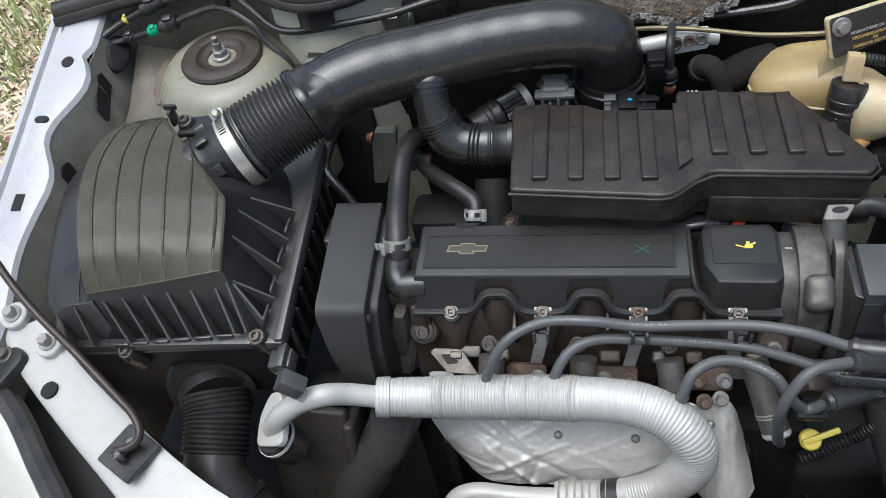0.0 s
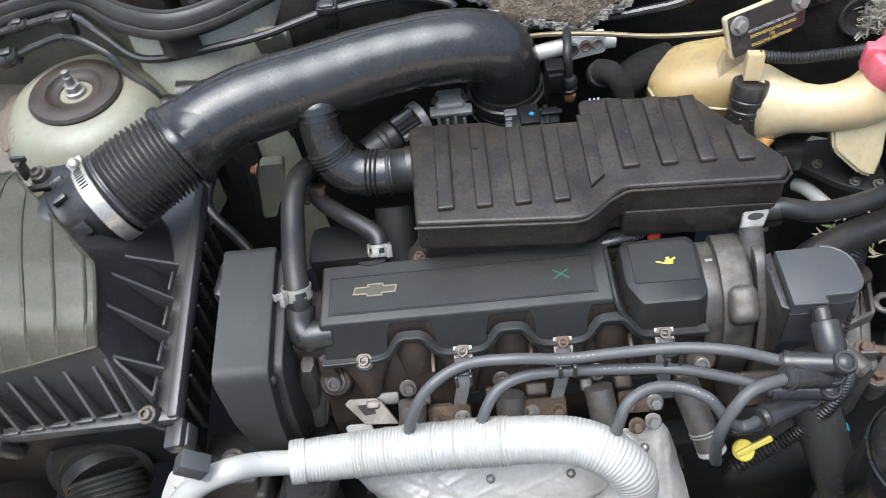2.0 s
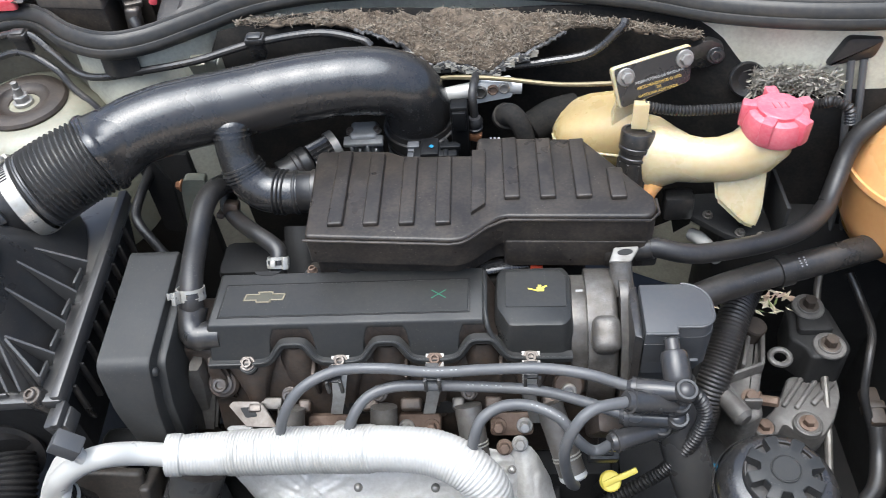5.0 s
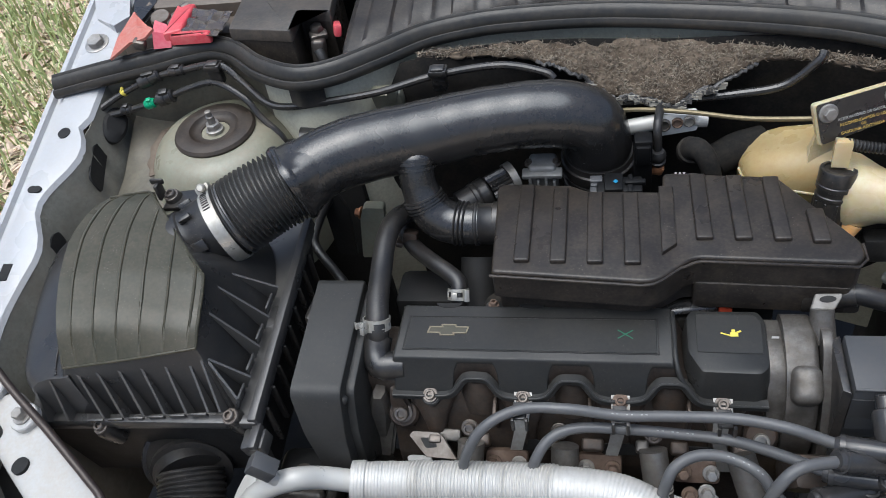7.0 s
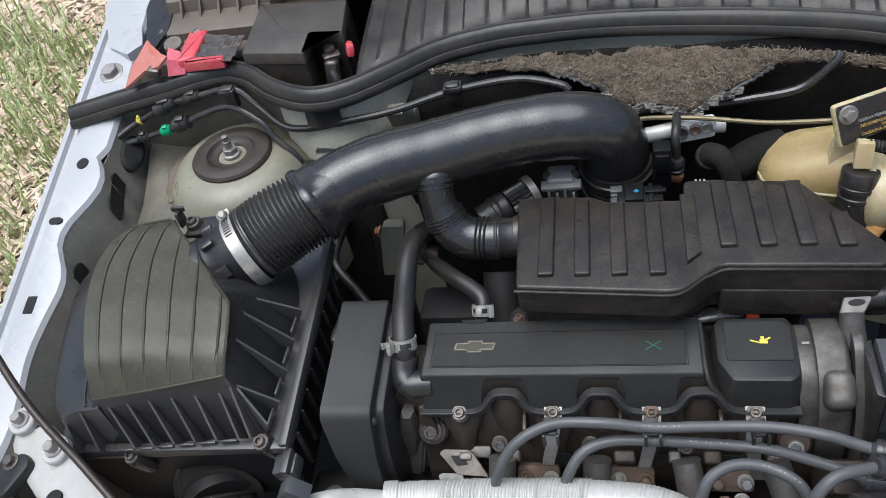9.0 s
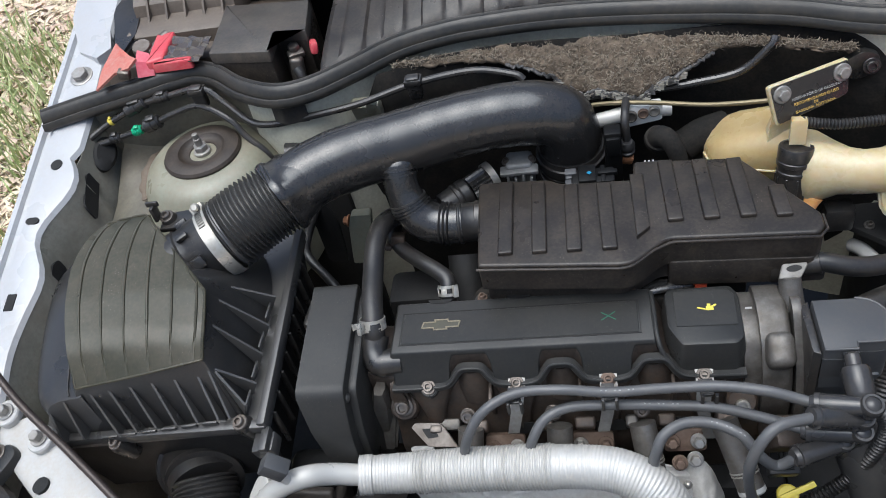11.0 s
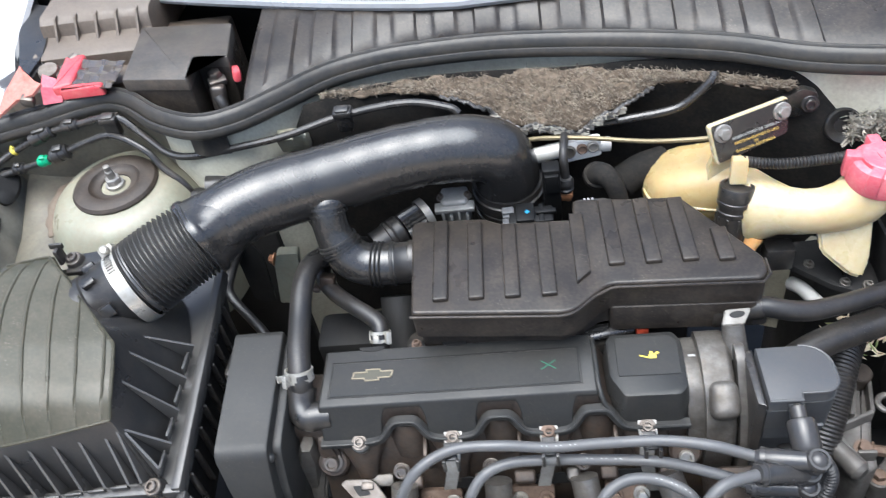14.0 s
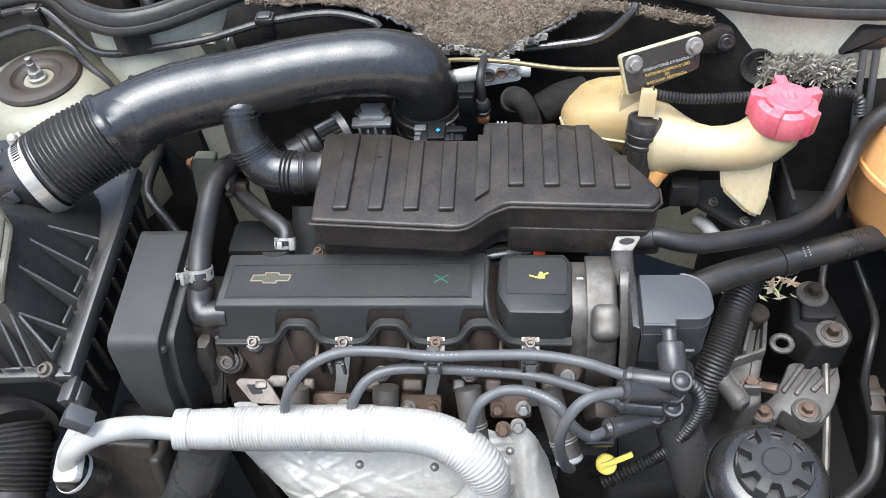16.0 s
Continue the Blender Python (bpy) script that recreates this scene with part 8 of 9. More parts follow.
    # bracket arm of the notice plate, grommet, white tube, twin pipes
    bm = bmesh.new()
    prism(bm, rounded([(0.285, 0.865), (0.318, 0.885), (0.334, 0.878), (0.336, 0.862), (0.322, 0.852), (0.30, 0.852)], 0.006), -0.786, -0.778, Matrix(((1, 0, 0, 0), (0, 0, -1, 0), (0, 1, 0, 0), (0, 0, 0, 1))), bevel=0.001)
    arm = single("plate_bracket", bm, M_PLASTIC, "black bracket arm behind the notice plate", "bracket", (0.31, 0.78, 0.86))
    bolt(arm, (0.327, 0.777, 0.867), (0, -1, 0.3), 0.007, M_PLASTIC)
    bm = bmesh.new()
    lathe(bm, [(0.008, -0.002), (0.010, 0.001), (0.017, 0.004), (0.0185, 0.002), (0.0185, -0.004)], at((0.362, 0.772, 0.84), (0, -1, 0.4)), 26)
    single("grommet", bm, M_RUBBER, "round black rubber grommet in the bulkhead", "grommet", (0.362, 0.795, 0.838))
    bm = bmesh.new()
    tube(bm, [(0.42, 0.79, 0.845), (0.45, 0.782, 0.849), (0.488, 0.775, 0.851), (0.52, 0.77, 0.85)], 0.0085, 14)
    single("pale_tube", bm, M_WHITE, "short pale tube beside the frayed insulation", "pipe", (0.42, 0.79, 0.845))
    for dx in (0, 0.012):
        hose("fuel_pipe", [(0.453 + dx, 0.756, 0.868), (0.456 + dx, 0.746, 0.83), (0.462 + dx, 0.742, 0.79), (0.470 + dx, 0.738, 0.74), (0.478 + dx, 0.738, 0.68), (0.48 + dx, 0.73, 0.6)], 0.0036, M_LEAD, "thin upright dark pipe on the bulkhead", 10, "pipe")
    bm = bmesh.new()
    prism(bm, rounded([(0.43, 0.86), (0.475, 0.868), (0.48, 0.89), (0.445, 0.892)], 0.006), -0.772, -0.755, Matrix(((1, 0, 0, 0), (0, 0, -1, 0), (0, 1, 0, 0), (0, 0, 0, 1))), bevel=0.004)
    single("pipe_grommet", bm, M_RUBBER, "black rubber grommet holding two pipes", "grommet", (0.45, 0.76, 0.87))
    # fuel lines across the bulkhead
    for pts, r, lab in (
        ([(-0.585, 0.79, 0.858), (-0.574, 0.800, 0.864), (-0.541, 0.820, 0.877), (-0.495, 0.830, 0.892), (-0.458, 0.832, 0.898), (-0.41, 0.832, 0.903), (-0.381, 0.820, 0.887), (-0.349, 0.800, 0.870), (-0.32, 0.792, 0.868), (-0.277, 0.788, 0.875), (-0.211, 0.789, 0.884), (-0.146, 0.798, 0.896), (-0.077, 0.798, 0.904), (-0.032, 0.789, 0.899), (-0.022, 0.785, 0.893)], 0.0042, "long thin black fuel line clipped along the bulkhead"),
        ([(-0.585, 0.79, 0.85), (-0.578, 0.800, 0.856), (-0.537, 0.810, 0.860), (-0.491, 0.815, 0.869), (-0.45, 0.822, 0.88), (-0.416, 0.824, 0.884), (-0.379, 0.810, 0.869), (-0.363, 0.800, 0.851), (-0.34, 0.790, 0.829), (-0.335, 0.785, 0.80)], 0.004, "thin black fuel line with a green connector"),
    ):
        line = hose("fuel_line", pts, r, M_PLASTIC, lab, 10, "fuel line")
    for p, d, mt, r, l, lab in (
        ((-0.5, 0.829, 0.891), (1, 0.18, 0.3), M_PLASTIC, 0.0085, 0.03, "black quick connector"),
        ((-0.463, 0.832, 0.898), (1, 0.02, 0.1), M_PLASTIC, 0.0065, 0.02, "black quick connector"),
        ((-0.503, 0.813, 0.867), (1, 0.1, 0.2), M_GREEN, 0.0062, 0.013, "green quick connector"),
        ((-0.482, 0.817, 0.872), (1, 0.1, 0.25), M_PLASTIC, 0.009, 0.022, "black quick connector"),
        ((-0.535, 0.811, 0.861), (1, 0.1, 0.1), M_PLASTIC, 0.007, 0.014, "black quick connector"),
        ((-0.537, 0.822, 0.879), (1, 0.3, 0.4), M_YELLOW, 0.0055, 0.006, "small yellow line clip"),
    ):
        bm = bmesh.new()
        lathe(bm, [(r * 0.8, -l / 2), (r, -l / 2 + 0.002), (r, 0), (r * 0.85, 0.001), (r * 0.85, l / 2 - 0.003), (r, l / 2 - 0.002), (r * 0.7, l / 2)], at(p, d), 16)
        box(bm, (l * 0.5, r * 0.9, r * 0.9), at(V(p) + V(0, -0.2, 1) * r * 0.8, (0, -0.3, 1), d), 0.001)
        single("line_connector", bm, mt, lab + " on the fuel line", "connector", p, "fuel line connectors")
    for p in ((-0.414, 0.829, 0.895), (-0.144, 0.797, 0.893)):
        bm = bmesh.new()
        box(bm, (0.016, 0.012, 0.03), at(p, (0, -0.1, 1)), 0.003)
        box(bm, (0.02, 0.016, 0.008), at(V(p) + V(0, 0, 0.008)), 0.002)
        single("line_clip", bm, M_PLASTIC, "black plastic clip holding the fuel lines", "clip", p, "fuel line clips")
    bm = bmesh.new()
    ball(bm, at((-0.33, 0.787, 0.815)) @ Matrix.Diagonal((1.4, 1, 0.8, 1)), 0.012, 14, 8)
    single("rubber_plug", bm, M_RUBBER, "small black rubber plug below the fuel line", "grommet", (-0.33, 0.787, 0.81))
    bm = bmesh.new()
    lathe(bm, [(0.021, -0.004), (0.021, 0.004), (0.016, 0.007), (0.008, 0.007)], at((-0.555, 0.80, 0.846), (0.8, -0.3, 0.6)) @ Matrix.Diagonal((0.7, 1.1, 1, 1)), 22)
    single("wall_grommet", bm, M_IRONSHADE, "black rubber grommet where the lines leave the bay", "grommet", (-0.577, 0.79, 0.84))


build_bulkhead_fittings()


def build_battery():
    b = thing("car_battery", (-0.43, 0.95, 0.74), "dusty brown car battery with a faded red terminal flap", "battery")
    bm = bmesh.new()
    box(bm, (0.25, 0.14, 0.17), at((-0.435, 0.957, 0.828)), 0.006)
    part("case", bm, M_BATTERY, b)
    # stepped ledge and its gussets
    bm = bmesh.new()
    side = [(0.926, 0.905), (0.928, 0.93), (0.932, 0.933), (0.962, 0.934), (0.972, 0.936), (0.976, 0.95), (0.985, 0.957), (1.08, 0.962), (1.09, 0.90)]
    prism(bm, side, -0.532, -0.392, Matrix(((0, 0, 1, 0), (1, 0, 0, 0), (0, 1, 0, 0), (0, 0, 0, 1))), bevel=0.002, steps=2)
    part("top_ridge", bm, M_BATTERY, b, "dusty brown stepped ridge")
    for k in range(5):
        bm = bmesh.new()
        x = -0.512 + 0.026 * k
        prism(bm, [(0.957, 0.93), (0.976, 0.93), (0.985, 0.958), (0.978, 0.957)], x, x + 0.003, Matrix(((0, 0, 1, 0), (1, 0, 0, 0), (0, 1, 0, 0), (0, 0, 0, 1))))
        part("ridge_tooth", bm, M_BATTERY, b)
    bm = bmesh.new()
    loft(bm, [[(-0.592, 1.07, z0), (-0.545, 1.05, z0), (-0.53, 0.99, z0 - 0.002), (-0.516, 0.935, z0 - 0.008), (-0.524, 0.895, z0 - 0.014), (-0.546, 0.915, z0 - 0.012), (-0.572, 0.99, z0 - 0.004)] for z0 in (0.86, 0.934, 0.942)])
    bmesh.ops.bevel(bm, geom=bm.edges[:], offset=0.004, segments=2, affect="EDGES")
    part("end_pad", bm, M_RUBBER, b, "black rubber pad beside the ridge")
    # folded flap over the live terminal
    bm = bmesh.new()
    sheet(bm, [[(-0.535, 0.825, 0.92), (-0.532, 0.85, 0.932), (-0.528, 0.899, 0.94)], [(-0.508, 0.835, 0.934), (-0.506, 0.858, 0.94), (-0.514, 0.88, 0.944)], [(-0.489, 0.837, 0.937), (-0.484, 0.853, 0.94), (-0.496, 0.862, 0.942)]], -0.003)
    tc = part("terminal_flap", bm, M_FADEDRED, b, "faded dusty red plastic terminal flap", angle=30)
    bm = bmesh.new()
    sheet(bm, [[(-0.487, 0.842, 0.922), (-0.487, 0.852, 0.938), (-0.488, 0.868, 0.943)], [(-0.469, 0.85, 0.918), (-0.47, 0.859, 0.93), (-0.475, 0.868, 0.937)]], -0.003)
    part("flap_fold", bm, M_CAPRED, tc, "darker red folded side", angle=30)
    bm = bmesh.new()
    box(bm, (0.014, 0.01, 0.012), at((-0.499, 0.838, 0.932), (0.3, -0.2, 1)), 0.002)
    part("clip", bm, M_OLDBOLT, tc)
    bm = bmesh.new()
    lathe(bm, [(0.0125, -0.02), (0.0125, 0.006), (0.011, 0.009), (0.006, 0.009)], at((-0.497, 0.897, 0.928), (0.1, -0.3, 1)), 22)
    box(bm, (0.012, 0.03, 0.012), at((-0.481, 0.9, 0.926), (0.2, 0, 1)), 0.003)
    part("terminal", bm, M_OLDBOLT, b)
    bm = bmesh.new()
    lathe(bm, [(0.0055, 0), (0.0055, 0.02), (0.008, 0.021), (0.008, 0.03), (0.005, 0.032)], at((-0.488, 0.898, 0.927), (0.5, 0.8, 0.12)), 14)
    part("terminal_bolt", bm, M_OLDBOLT, b)
    # red fuse frame with a crinkled smoky window
    bm = bmesh.new()
    prism(bm, rounded([(-0.468, 0.85), (-0.417, 0.851), (-0.418, 0.86), (-0.458, 0.862)], 0.003), 0.921, 0.9335, bevel=0.003, steps=3)
    prism(bm, rounded([(-0.474, 0.85), (-0.454, 0.858), (-0.46, 0.922), (-0.484, 0.92)], 0.003), 0.912, 0.9365, bevel=0.003, steps=3)
    part("fuse_frame", bm, M_RED, b, "bright red plastic fuse frame")
    bm = bmesh.new()
    rows = [[V(-0.466 + 0.0066 * i, 0.858 + 0.008 * j - 0.001 * i, 0.934 + 0.005 * noise.noise(V(i * 0.9, j * 0.7, 3)) - 0.0004 * i) for i in range(10)] for j in range(8)]
    sheet(bm, rows, -0.0012)
    part("fuse_window", bm, M_SMOKE, b, "crinkled smoky clear film", angle=15)
    f = thing("fuse_box", (-0.33, 0.86, 0.88), "dark plastic fuse box with a flat notched lid beside the battery", "fuse box")
    bm = bmesh.new()
    out = [(-0.402, 0.966), (-0.286, 0.95), (-0.274, 0.872), (-0.314, 0.878), (-0.311, 0.834), (-0.39, 0.848)]
    prism(bm, rounded(out, 0.003), 0.925, 0.939, bevel=0.0025)
    part("lid", bm, M_SHROUD, f)
    bm = bmesh.new()
    prism(bm, rounded([(x * 0.98 - 0.0066, y * 0.98 + 0.0175) for x, y in out], 0.003), 0.85, 0.927, bevel=0.001)
    part("box_body", bm, M_PLENUM, f)
    bm = bmesh.new()
    box(bm, (0.016, 0.014, 0.03), at((-0.292, 0.855, 0.9), (0.1, 0.1, 1)), 0.004, 3)
    box(bm, (0.02, 0.012, 0.008), at((-0.291, 0.862, 0.916), (0.2, -0.2, 1), (1, 0.5, 0)), 0.002)
    lathe(bm, [(0.0075, 0), (0.0075, 0.006), (0.006, 0.008), (0.003, 0.008)], at((-0.293, 0.866, 0.919), (0.1, -0.2, 1)), 6)
    part("terminal", bm, M_OLDBOLT, f)
    bm = bmesh.new()
    tube(bm, [(-0.288, 0.842, 0.908), (-0.282, 0.835, 0.895), (-0.28, 0.832, 0.86)], 0.006, 12)
    part("cable", bm, M_RUBBER, f)
    bm = bmesh.new()
    box(bm, (0.009, 0.026, 0.014), at((-0.27, 0.87, 0.918), (0.1, 0.3, 1), (1, 0.4, 0)), 0.003)
    part("red_wire_end", bm, M_RED, f, "red wire end")
    # water tray and ribbed cover under the windscreen
    c = thing("scuttle_panel", (0.2, 1.0, 0.85), "black ribbed plastic scuttle cover under the windscreen", "scuttle panel")
    def front_edge(x):
        return 0.917 + 0.36 * max(0.0, -0.02 - x) ** 1.25 - 0.14 * max(0.0, x - 0.12)

    def seal_y(x):
        return float(np.interp(x, [p[0] for p in SEAL], [p[1] for p in SEAL]))

    bm = bmesh.new()
    rows = []
    for i in range(330):
        x = -0.252 + 0.003 * i
        wave = max(0.0, min(1.0, 0.95 + 2.4 * math.sin(2 * math.pi * x / 0.046))) if x < 0.34 else 0.0
        a, b = seal_y(x) + 0.007, front_edge(x) + 0.006
        row = [(x, a - 0.001, 0.875), (x, a, 0.908)]
        for v in (0.12, 0.3, 0.5, 0.7, 0.86, 0.97):
            row.append((x, a + (b - a) * v, 0.912 + 0.03 * v ** 0.8 + 0.0034 * wave * min(1.0, 6 * v, 5 * (1 - v))))
        rows.append(row)
    sheet(bm, rows, 0.004)
    part("ribbed_cover", bm, M_PLENUM, c, "dusty fluted black plastic cover", angle=30)
    bm = bmesh.new()
    xs = [-0.6 + 0.02 * k for k in range(60)]
    sheet(bm, [[(x, front_edge(x), 0.942), (x, front_edge(x) + 0.012, 0.95), (x, front_edge(x) + 0.13, 0.976)] for x in xs], 0.003)
    grille = part("air_intake_grille", bm, M_IRONSHADE, c, "dark slotted air intake under the windscreen")
    bm = bmesh.new()
    sweep(bm, [V(x, front_edge(x) + 0.002, 0.945) for x in xs], 0.006, 8)
    part("grille_lip", bm, M_SCUTTLE, grille, "grey front lip with sky sheen in its colour")
    bm = bmesh.new()
    lathe(bm, [(0.007, -0.006), (0.007, 0.004), (0.005, 0.006), (0.002, 0.006)], at((-0.081, front_edge(-0.081) + 0.012, 0.952)), 14)
    part("screw_cap", bm, M_PLUG, grille, "small black screw cap")
    for k in range(118):
        x = -0.57 + 0.0085 * k
        y = front_edge(x)
        a, b = V(x, y + 0.008, 0.951), V(x - 0.006, y + 0.11, 0.975)
        bm = bmesh.new()
        box(bm, ((b - a).length, 0.0044, 0.006), at((a + b) / 2, (0, -0.2, 1), b - a), 0.0012, 1)
        part("louvre", bm, M_SCUTTLE, grille)
    bm = bmesh.new()
    box(bm, (1.5, 0.02, 0.05), at((0.1, 1.13, 0.985), (0, -0.4, 1)), 0.004)
    part("screen_trim", bm, M_PLASTIC, c)
    bm = bmesh.new()
    sheet(bm, [[(-0.62 + 0.1 * i, 0.86, 0.75), (-0.62 + 0.1 * i, 1.1, 0.75), (-0.62 + 0.1 * i, 1.12, 1.0)] for i in range(14)], 0.002)
    part("water_tray", bm, M_IRONSHADE, c)
    bm = bmesh.new()
    loft(bm, [[(-0.606, 0.93, z), (-0.572, 0.908, z), (-0.56, 0.93, z), (-0.585, 1.0, z + 0.012), (-0.602, 1.075, z + 0.03), (-0.61, 1.16, z + 0.05), (-0.66, 1.15, z + 0.05), (-0.64, 1.0, z + 0.014)] for z in (0.86, 0.918, 0.921)])
    part("corner_cover", bm, M_PAINT, c, "pale painted corner panel")


build_battery()


def build_windscreen():
    w = thing("windscreen", (0.1, 1.15, 1.0), "dark glass windscreen above the scuttle", "windscreen")
    bm = bmesh.new()
    box(bm, (1.35, 0.006, 0.75), at((0.08, 1.36, 1.27), (0, 0.62, 0.78)))
    part("pane", bm, M_SMOOTH, w)


build_windscreen()


def build_front():
    f = thing("car_front_crossmember", (-0.4, 0.36, 0.7), "dirty white painted front cross panel with bolts", "car body panel")
    up = [(-0.53, 0.462, 0.772), (-0.503, 0.438, 0.766), (-0.442, 0.392, 0.757), (-0.37, 0.343, 0.751), (-0.322, 0.315, 0.745), (-0.29, 0.302, 0.738), (-0.25, 0.297, 0.733), (-0.12, 0.293, 0.73), (0.1, 0.292, 0.73), (0.25, 0.296, 0.73), (0.42, 0.32, 0.73), (0.56, 0.42, 0.75)]
    lo = [(-0.575, 0.452, 0.765), (-0.55, 0.42, 0.758), (-0.475, 0.358, 0.748), (-0.41, 0.308, 0.74), (-0.37, 0.275, 0.733), (-0.32, 0.25, 0.726), (-0.25, 0.235, 0.722), (-0.12, 0.228, 0.72), (0.1, 0.225, 0.72), (0.25, 0.228, 0.72), (0.45, 0.25, 0.72), (0.62, 0.37, 0.74)]
    bm = bmesh.new()
    a, _ = spline(up, 0.02)
    b, _ = spline(lo, 0.02)
    n = min(len(a), len(b)) - 1
    rows = []
    for i in range(n + 1):
        p, q = a[int(i * (len(a) - 1) / n)], b[int(i * (len(b) - 1) / n)]
        rows.append([p + V(0, 0.003, -0.05), p + V(0, 0.001, -0.006), p, p.lerp(q, 0.15) + V(0, 0, 0.003), p.lerp(q, 0.5) + V(0, 0, 0.001), p.lerp(q, 0.85) + V(0, 0, 0.002), q, q + V(0, -0.002, -0.006), q + V(0, -0.004, -0.05)])
    sheet(bm, rows, -0.0015)
    part("beam", bm, M_PANEL, f, angle=50)
    bm = bmesh.new()
    lathe(bm, [(0.0085, -0.006), (0.0085, 0.002), (0.0075, 0.002)], at((-0.499, 0.392, 0.7565), (-0.1, -0.1, 1)), 22)
    part("hole", bm, M_IRONSHADE, f, "dark round hole")
    for p, r in (((-0.561, 0.463, 0.779), 0.0072), ((-0.511, 0.434, 0.774), 0.0072)):
        bm = bmesh.new()
        lathe(bm, [(0.0165, -0.008), (0.0168, -0.001), (0.0155, 0.0005), (0.01, 0.0005)], at(p, (-0.05, -0.25, 1)) @ Matrix.Diagonal((0.85, 0.85, 1, 1)), 30)
        part("pressed_boss", bm, M_PANEL, f)
        bolt(f, V(p) + V(0, 0, 0.001), (-0.05, -0.25, 1), r, M_STEEL, "hex", 0.008)
    bolt(f, (-0.27, 0.283, 0.733), (0, 0, 1), 0.012, M_STEEL, "hex", 0.006)
    # stay holder and bonnet stay
    s = thing("bonnet_stay", (-0.392, 0.337, 0.752), "dark steel bonnet stay rod hinged in a black plate", "bonnet stay")
    m = at((-0.394, 0.333, 0.753), (-0.05, -0.05, 1), (0.8, -0.45, 0))
    bm = bmesh.new()
    prism(bm, rounded([(-0.022, -0.02), (0.022, -0.02), (0.022, 0.02), (-0.022, 0.02)], 0.003), 0, 0.004, m, bevel=0.001, steps=1)
    part("hinge_plate", bm, M_PLASTIC, s)
    bm = bmesh.new()
    for dy in (-0.007, 0.007):
        lathe(bm, [(0.008, -0.002), (0.008, 0.002)], m @ pose(0, dy, 0.009, 90, 0, 0), 18)
    lathe(bm, [(0.0045, -0.011), (0.0045, 0.011)], m @ pose(0, 0, 0.01, 90, 0, 0), 14)
    part("hinge", bm, M_PLASTIC, s)
    bm = bmesh.new()
    tube(bm, [(-0.402, 0.329, 0.765), (-0.392, 0.331, 0.766), (-0.3825, 0.338, 0.768), (-0.381, 0.346, 0.773), (-0.39, 0.358, 0.777), (-0.403, 0.368, 0.781), (-0.45, 0.402, 0.80), (-0.52, 0.452, 0.832), (-0.60, 0.53, 0.875), (-0.70, 0.64, 0.94), (-0.85, 0.80, 1.04)], 0.0038, 12, 0.006)
    part("rod", bm, M_ROD, s, "dark brown steel rod")
    # corner hinge, headlamp edge
    c = thing("headlamp", (-0.55, 0.34, 0.6), "cloudy headlamp unit with a dark upper edge", "headlamp")
    bm = bmesh.new()
    pts = [[(-0.64, 0.43, 0.745), (-0.60, 0.40, 0.755), (-0.585, 0.405, 0.752)], [(-0.58, 0.34, 0.72), (-0.535, 0.335, 0.738), (-0.52, 0.35, 0.738)], [(-0.50, 0.26, 0.69), (-0.455, 0.27, 0.715), (-0.44, 0.285, 0.716)], [(-0.43, 0.18, 0.66), (-0.38, 0.205, 0.695), (-0.365, 0.22, 0.697)]]
    sheet(bm, pts, -0.004)
    part("lens", bm, M_GLASSY, c, angle=80)
    bm = bmesh.new()
    line, _ = spline([(-0.597, 0.418, 0.752), (-0.54, 0.378, 0.741), (-0.49, 0.325, 0.729), (-0.44, 0.275, 0.718), (-0.37, 0.215, 0.70)], 0.01)
    sweep(bm, line, 0.012, 8)
    part("top_edge", bm, M_PLASTIC, c, "dark upper lip")
    # dark sheet added under the gap by the beam, standing for its shade
    bm = bmesh.new()
    sheet(bm, [[(-0.66, 0.47, 0.71), (-0.55, 0.47, 0.72)], [(-0.62, 0.41, 0.70), (-0.52, 0.42, 0.715)], [(-0.53, 0.34, 0.69), (-0.44, 0.36, 0.70)], [(-0.42, 0.22, 0.67), (-0.33, 0.27, 0.69)]], 0.003)
    part("splash_lip", bm, M_IRONSHADE, c)
    bm = bmesh.new()
    box(bm, (0.2, 0.06, 0.12), at((-0.47, 0.27, 0.63), (0, 0, 1), (0.8, -0.6, 0)), 0.01)
    part("housing", bm, M_IRONSHADE, c)
    bm = bmesh.new()
    prism(bm, rounded([(-0.014, -0.02), (0.014, -0.02), (0.012, 0.022), (-0.012, 0.022)], 0.01), -0.004, 0.008, at((-0.553, 0.413, 0.757), (-0.2, -0.2, 1), (0.8, -0.6, 0)), bevel=0.003)
    h = part("corner_clip", bm, M_COVER, c)
    bolt(h, (-0.5575, 0.424, 0.766), (-0.2, -0.2, 1), 0.007, M_OLDBOLT, "hex")
    # radiator top, fan shroud and dark tray at the front
    r = thing("radiator", (0.05, 0.32, 0.4), "dark radiator and fan shroud behind the front panel", "radiator")
    bm = bmesh.new()
    box(bm, (0.70, 0.03, 0.35), at((0.05, 0.318, 0.50)), 0.006)
    part("core", bm, M_IRONSHADE, r)
    bm = bmesh.new()
    prism(bm, [(0.16 * math.cos(t), 0.16 * math.sin(t)) for t in (2 * math.pi * k / 40 for k in range(40))], 0, 0.02, at((0.18, 0.33, 0.47), (0, 1, 0)), bevel=0.006)
    part("fan_shroud", bm, M_IRONSHADE, r)
    bm = bmesh.new()
    box(bm, (0.085, 0.012, 0.22), at((-0.292, 0.405, 0.55), (0.05, 0.35, 1)), 0.004, 3)
    rb = thing("receiver_bracket", (-0.27, 0.4, 0.45), "dusty brown-grey bent metal plate below the pipe flange", "bracket")
    part("plate", bm, M_SHROUD, rb)
    bm = bmesh.new()
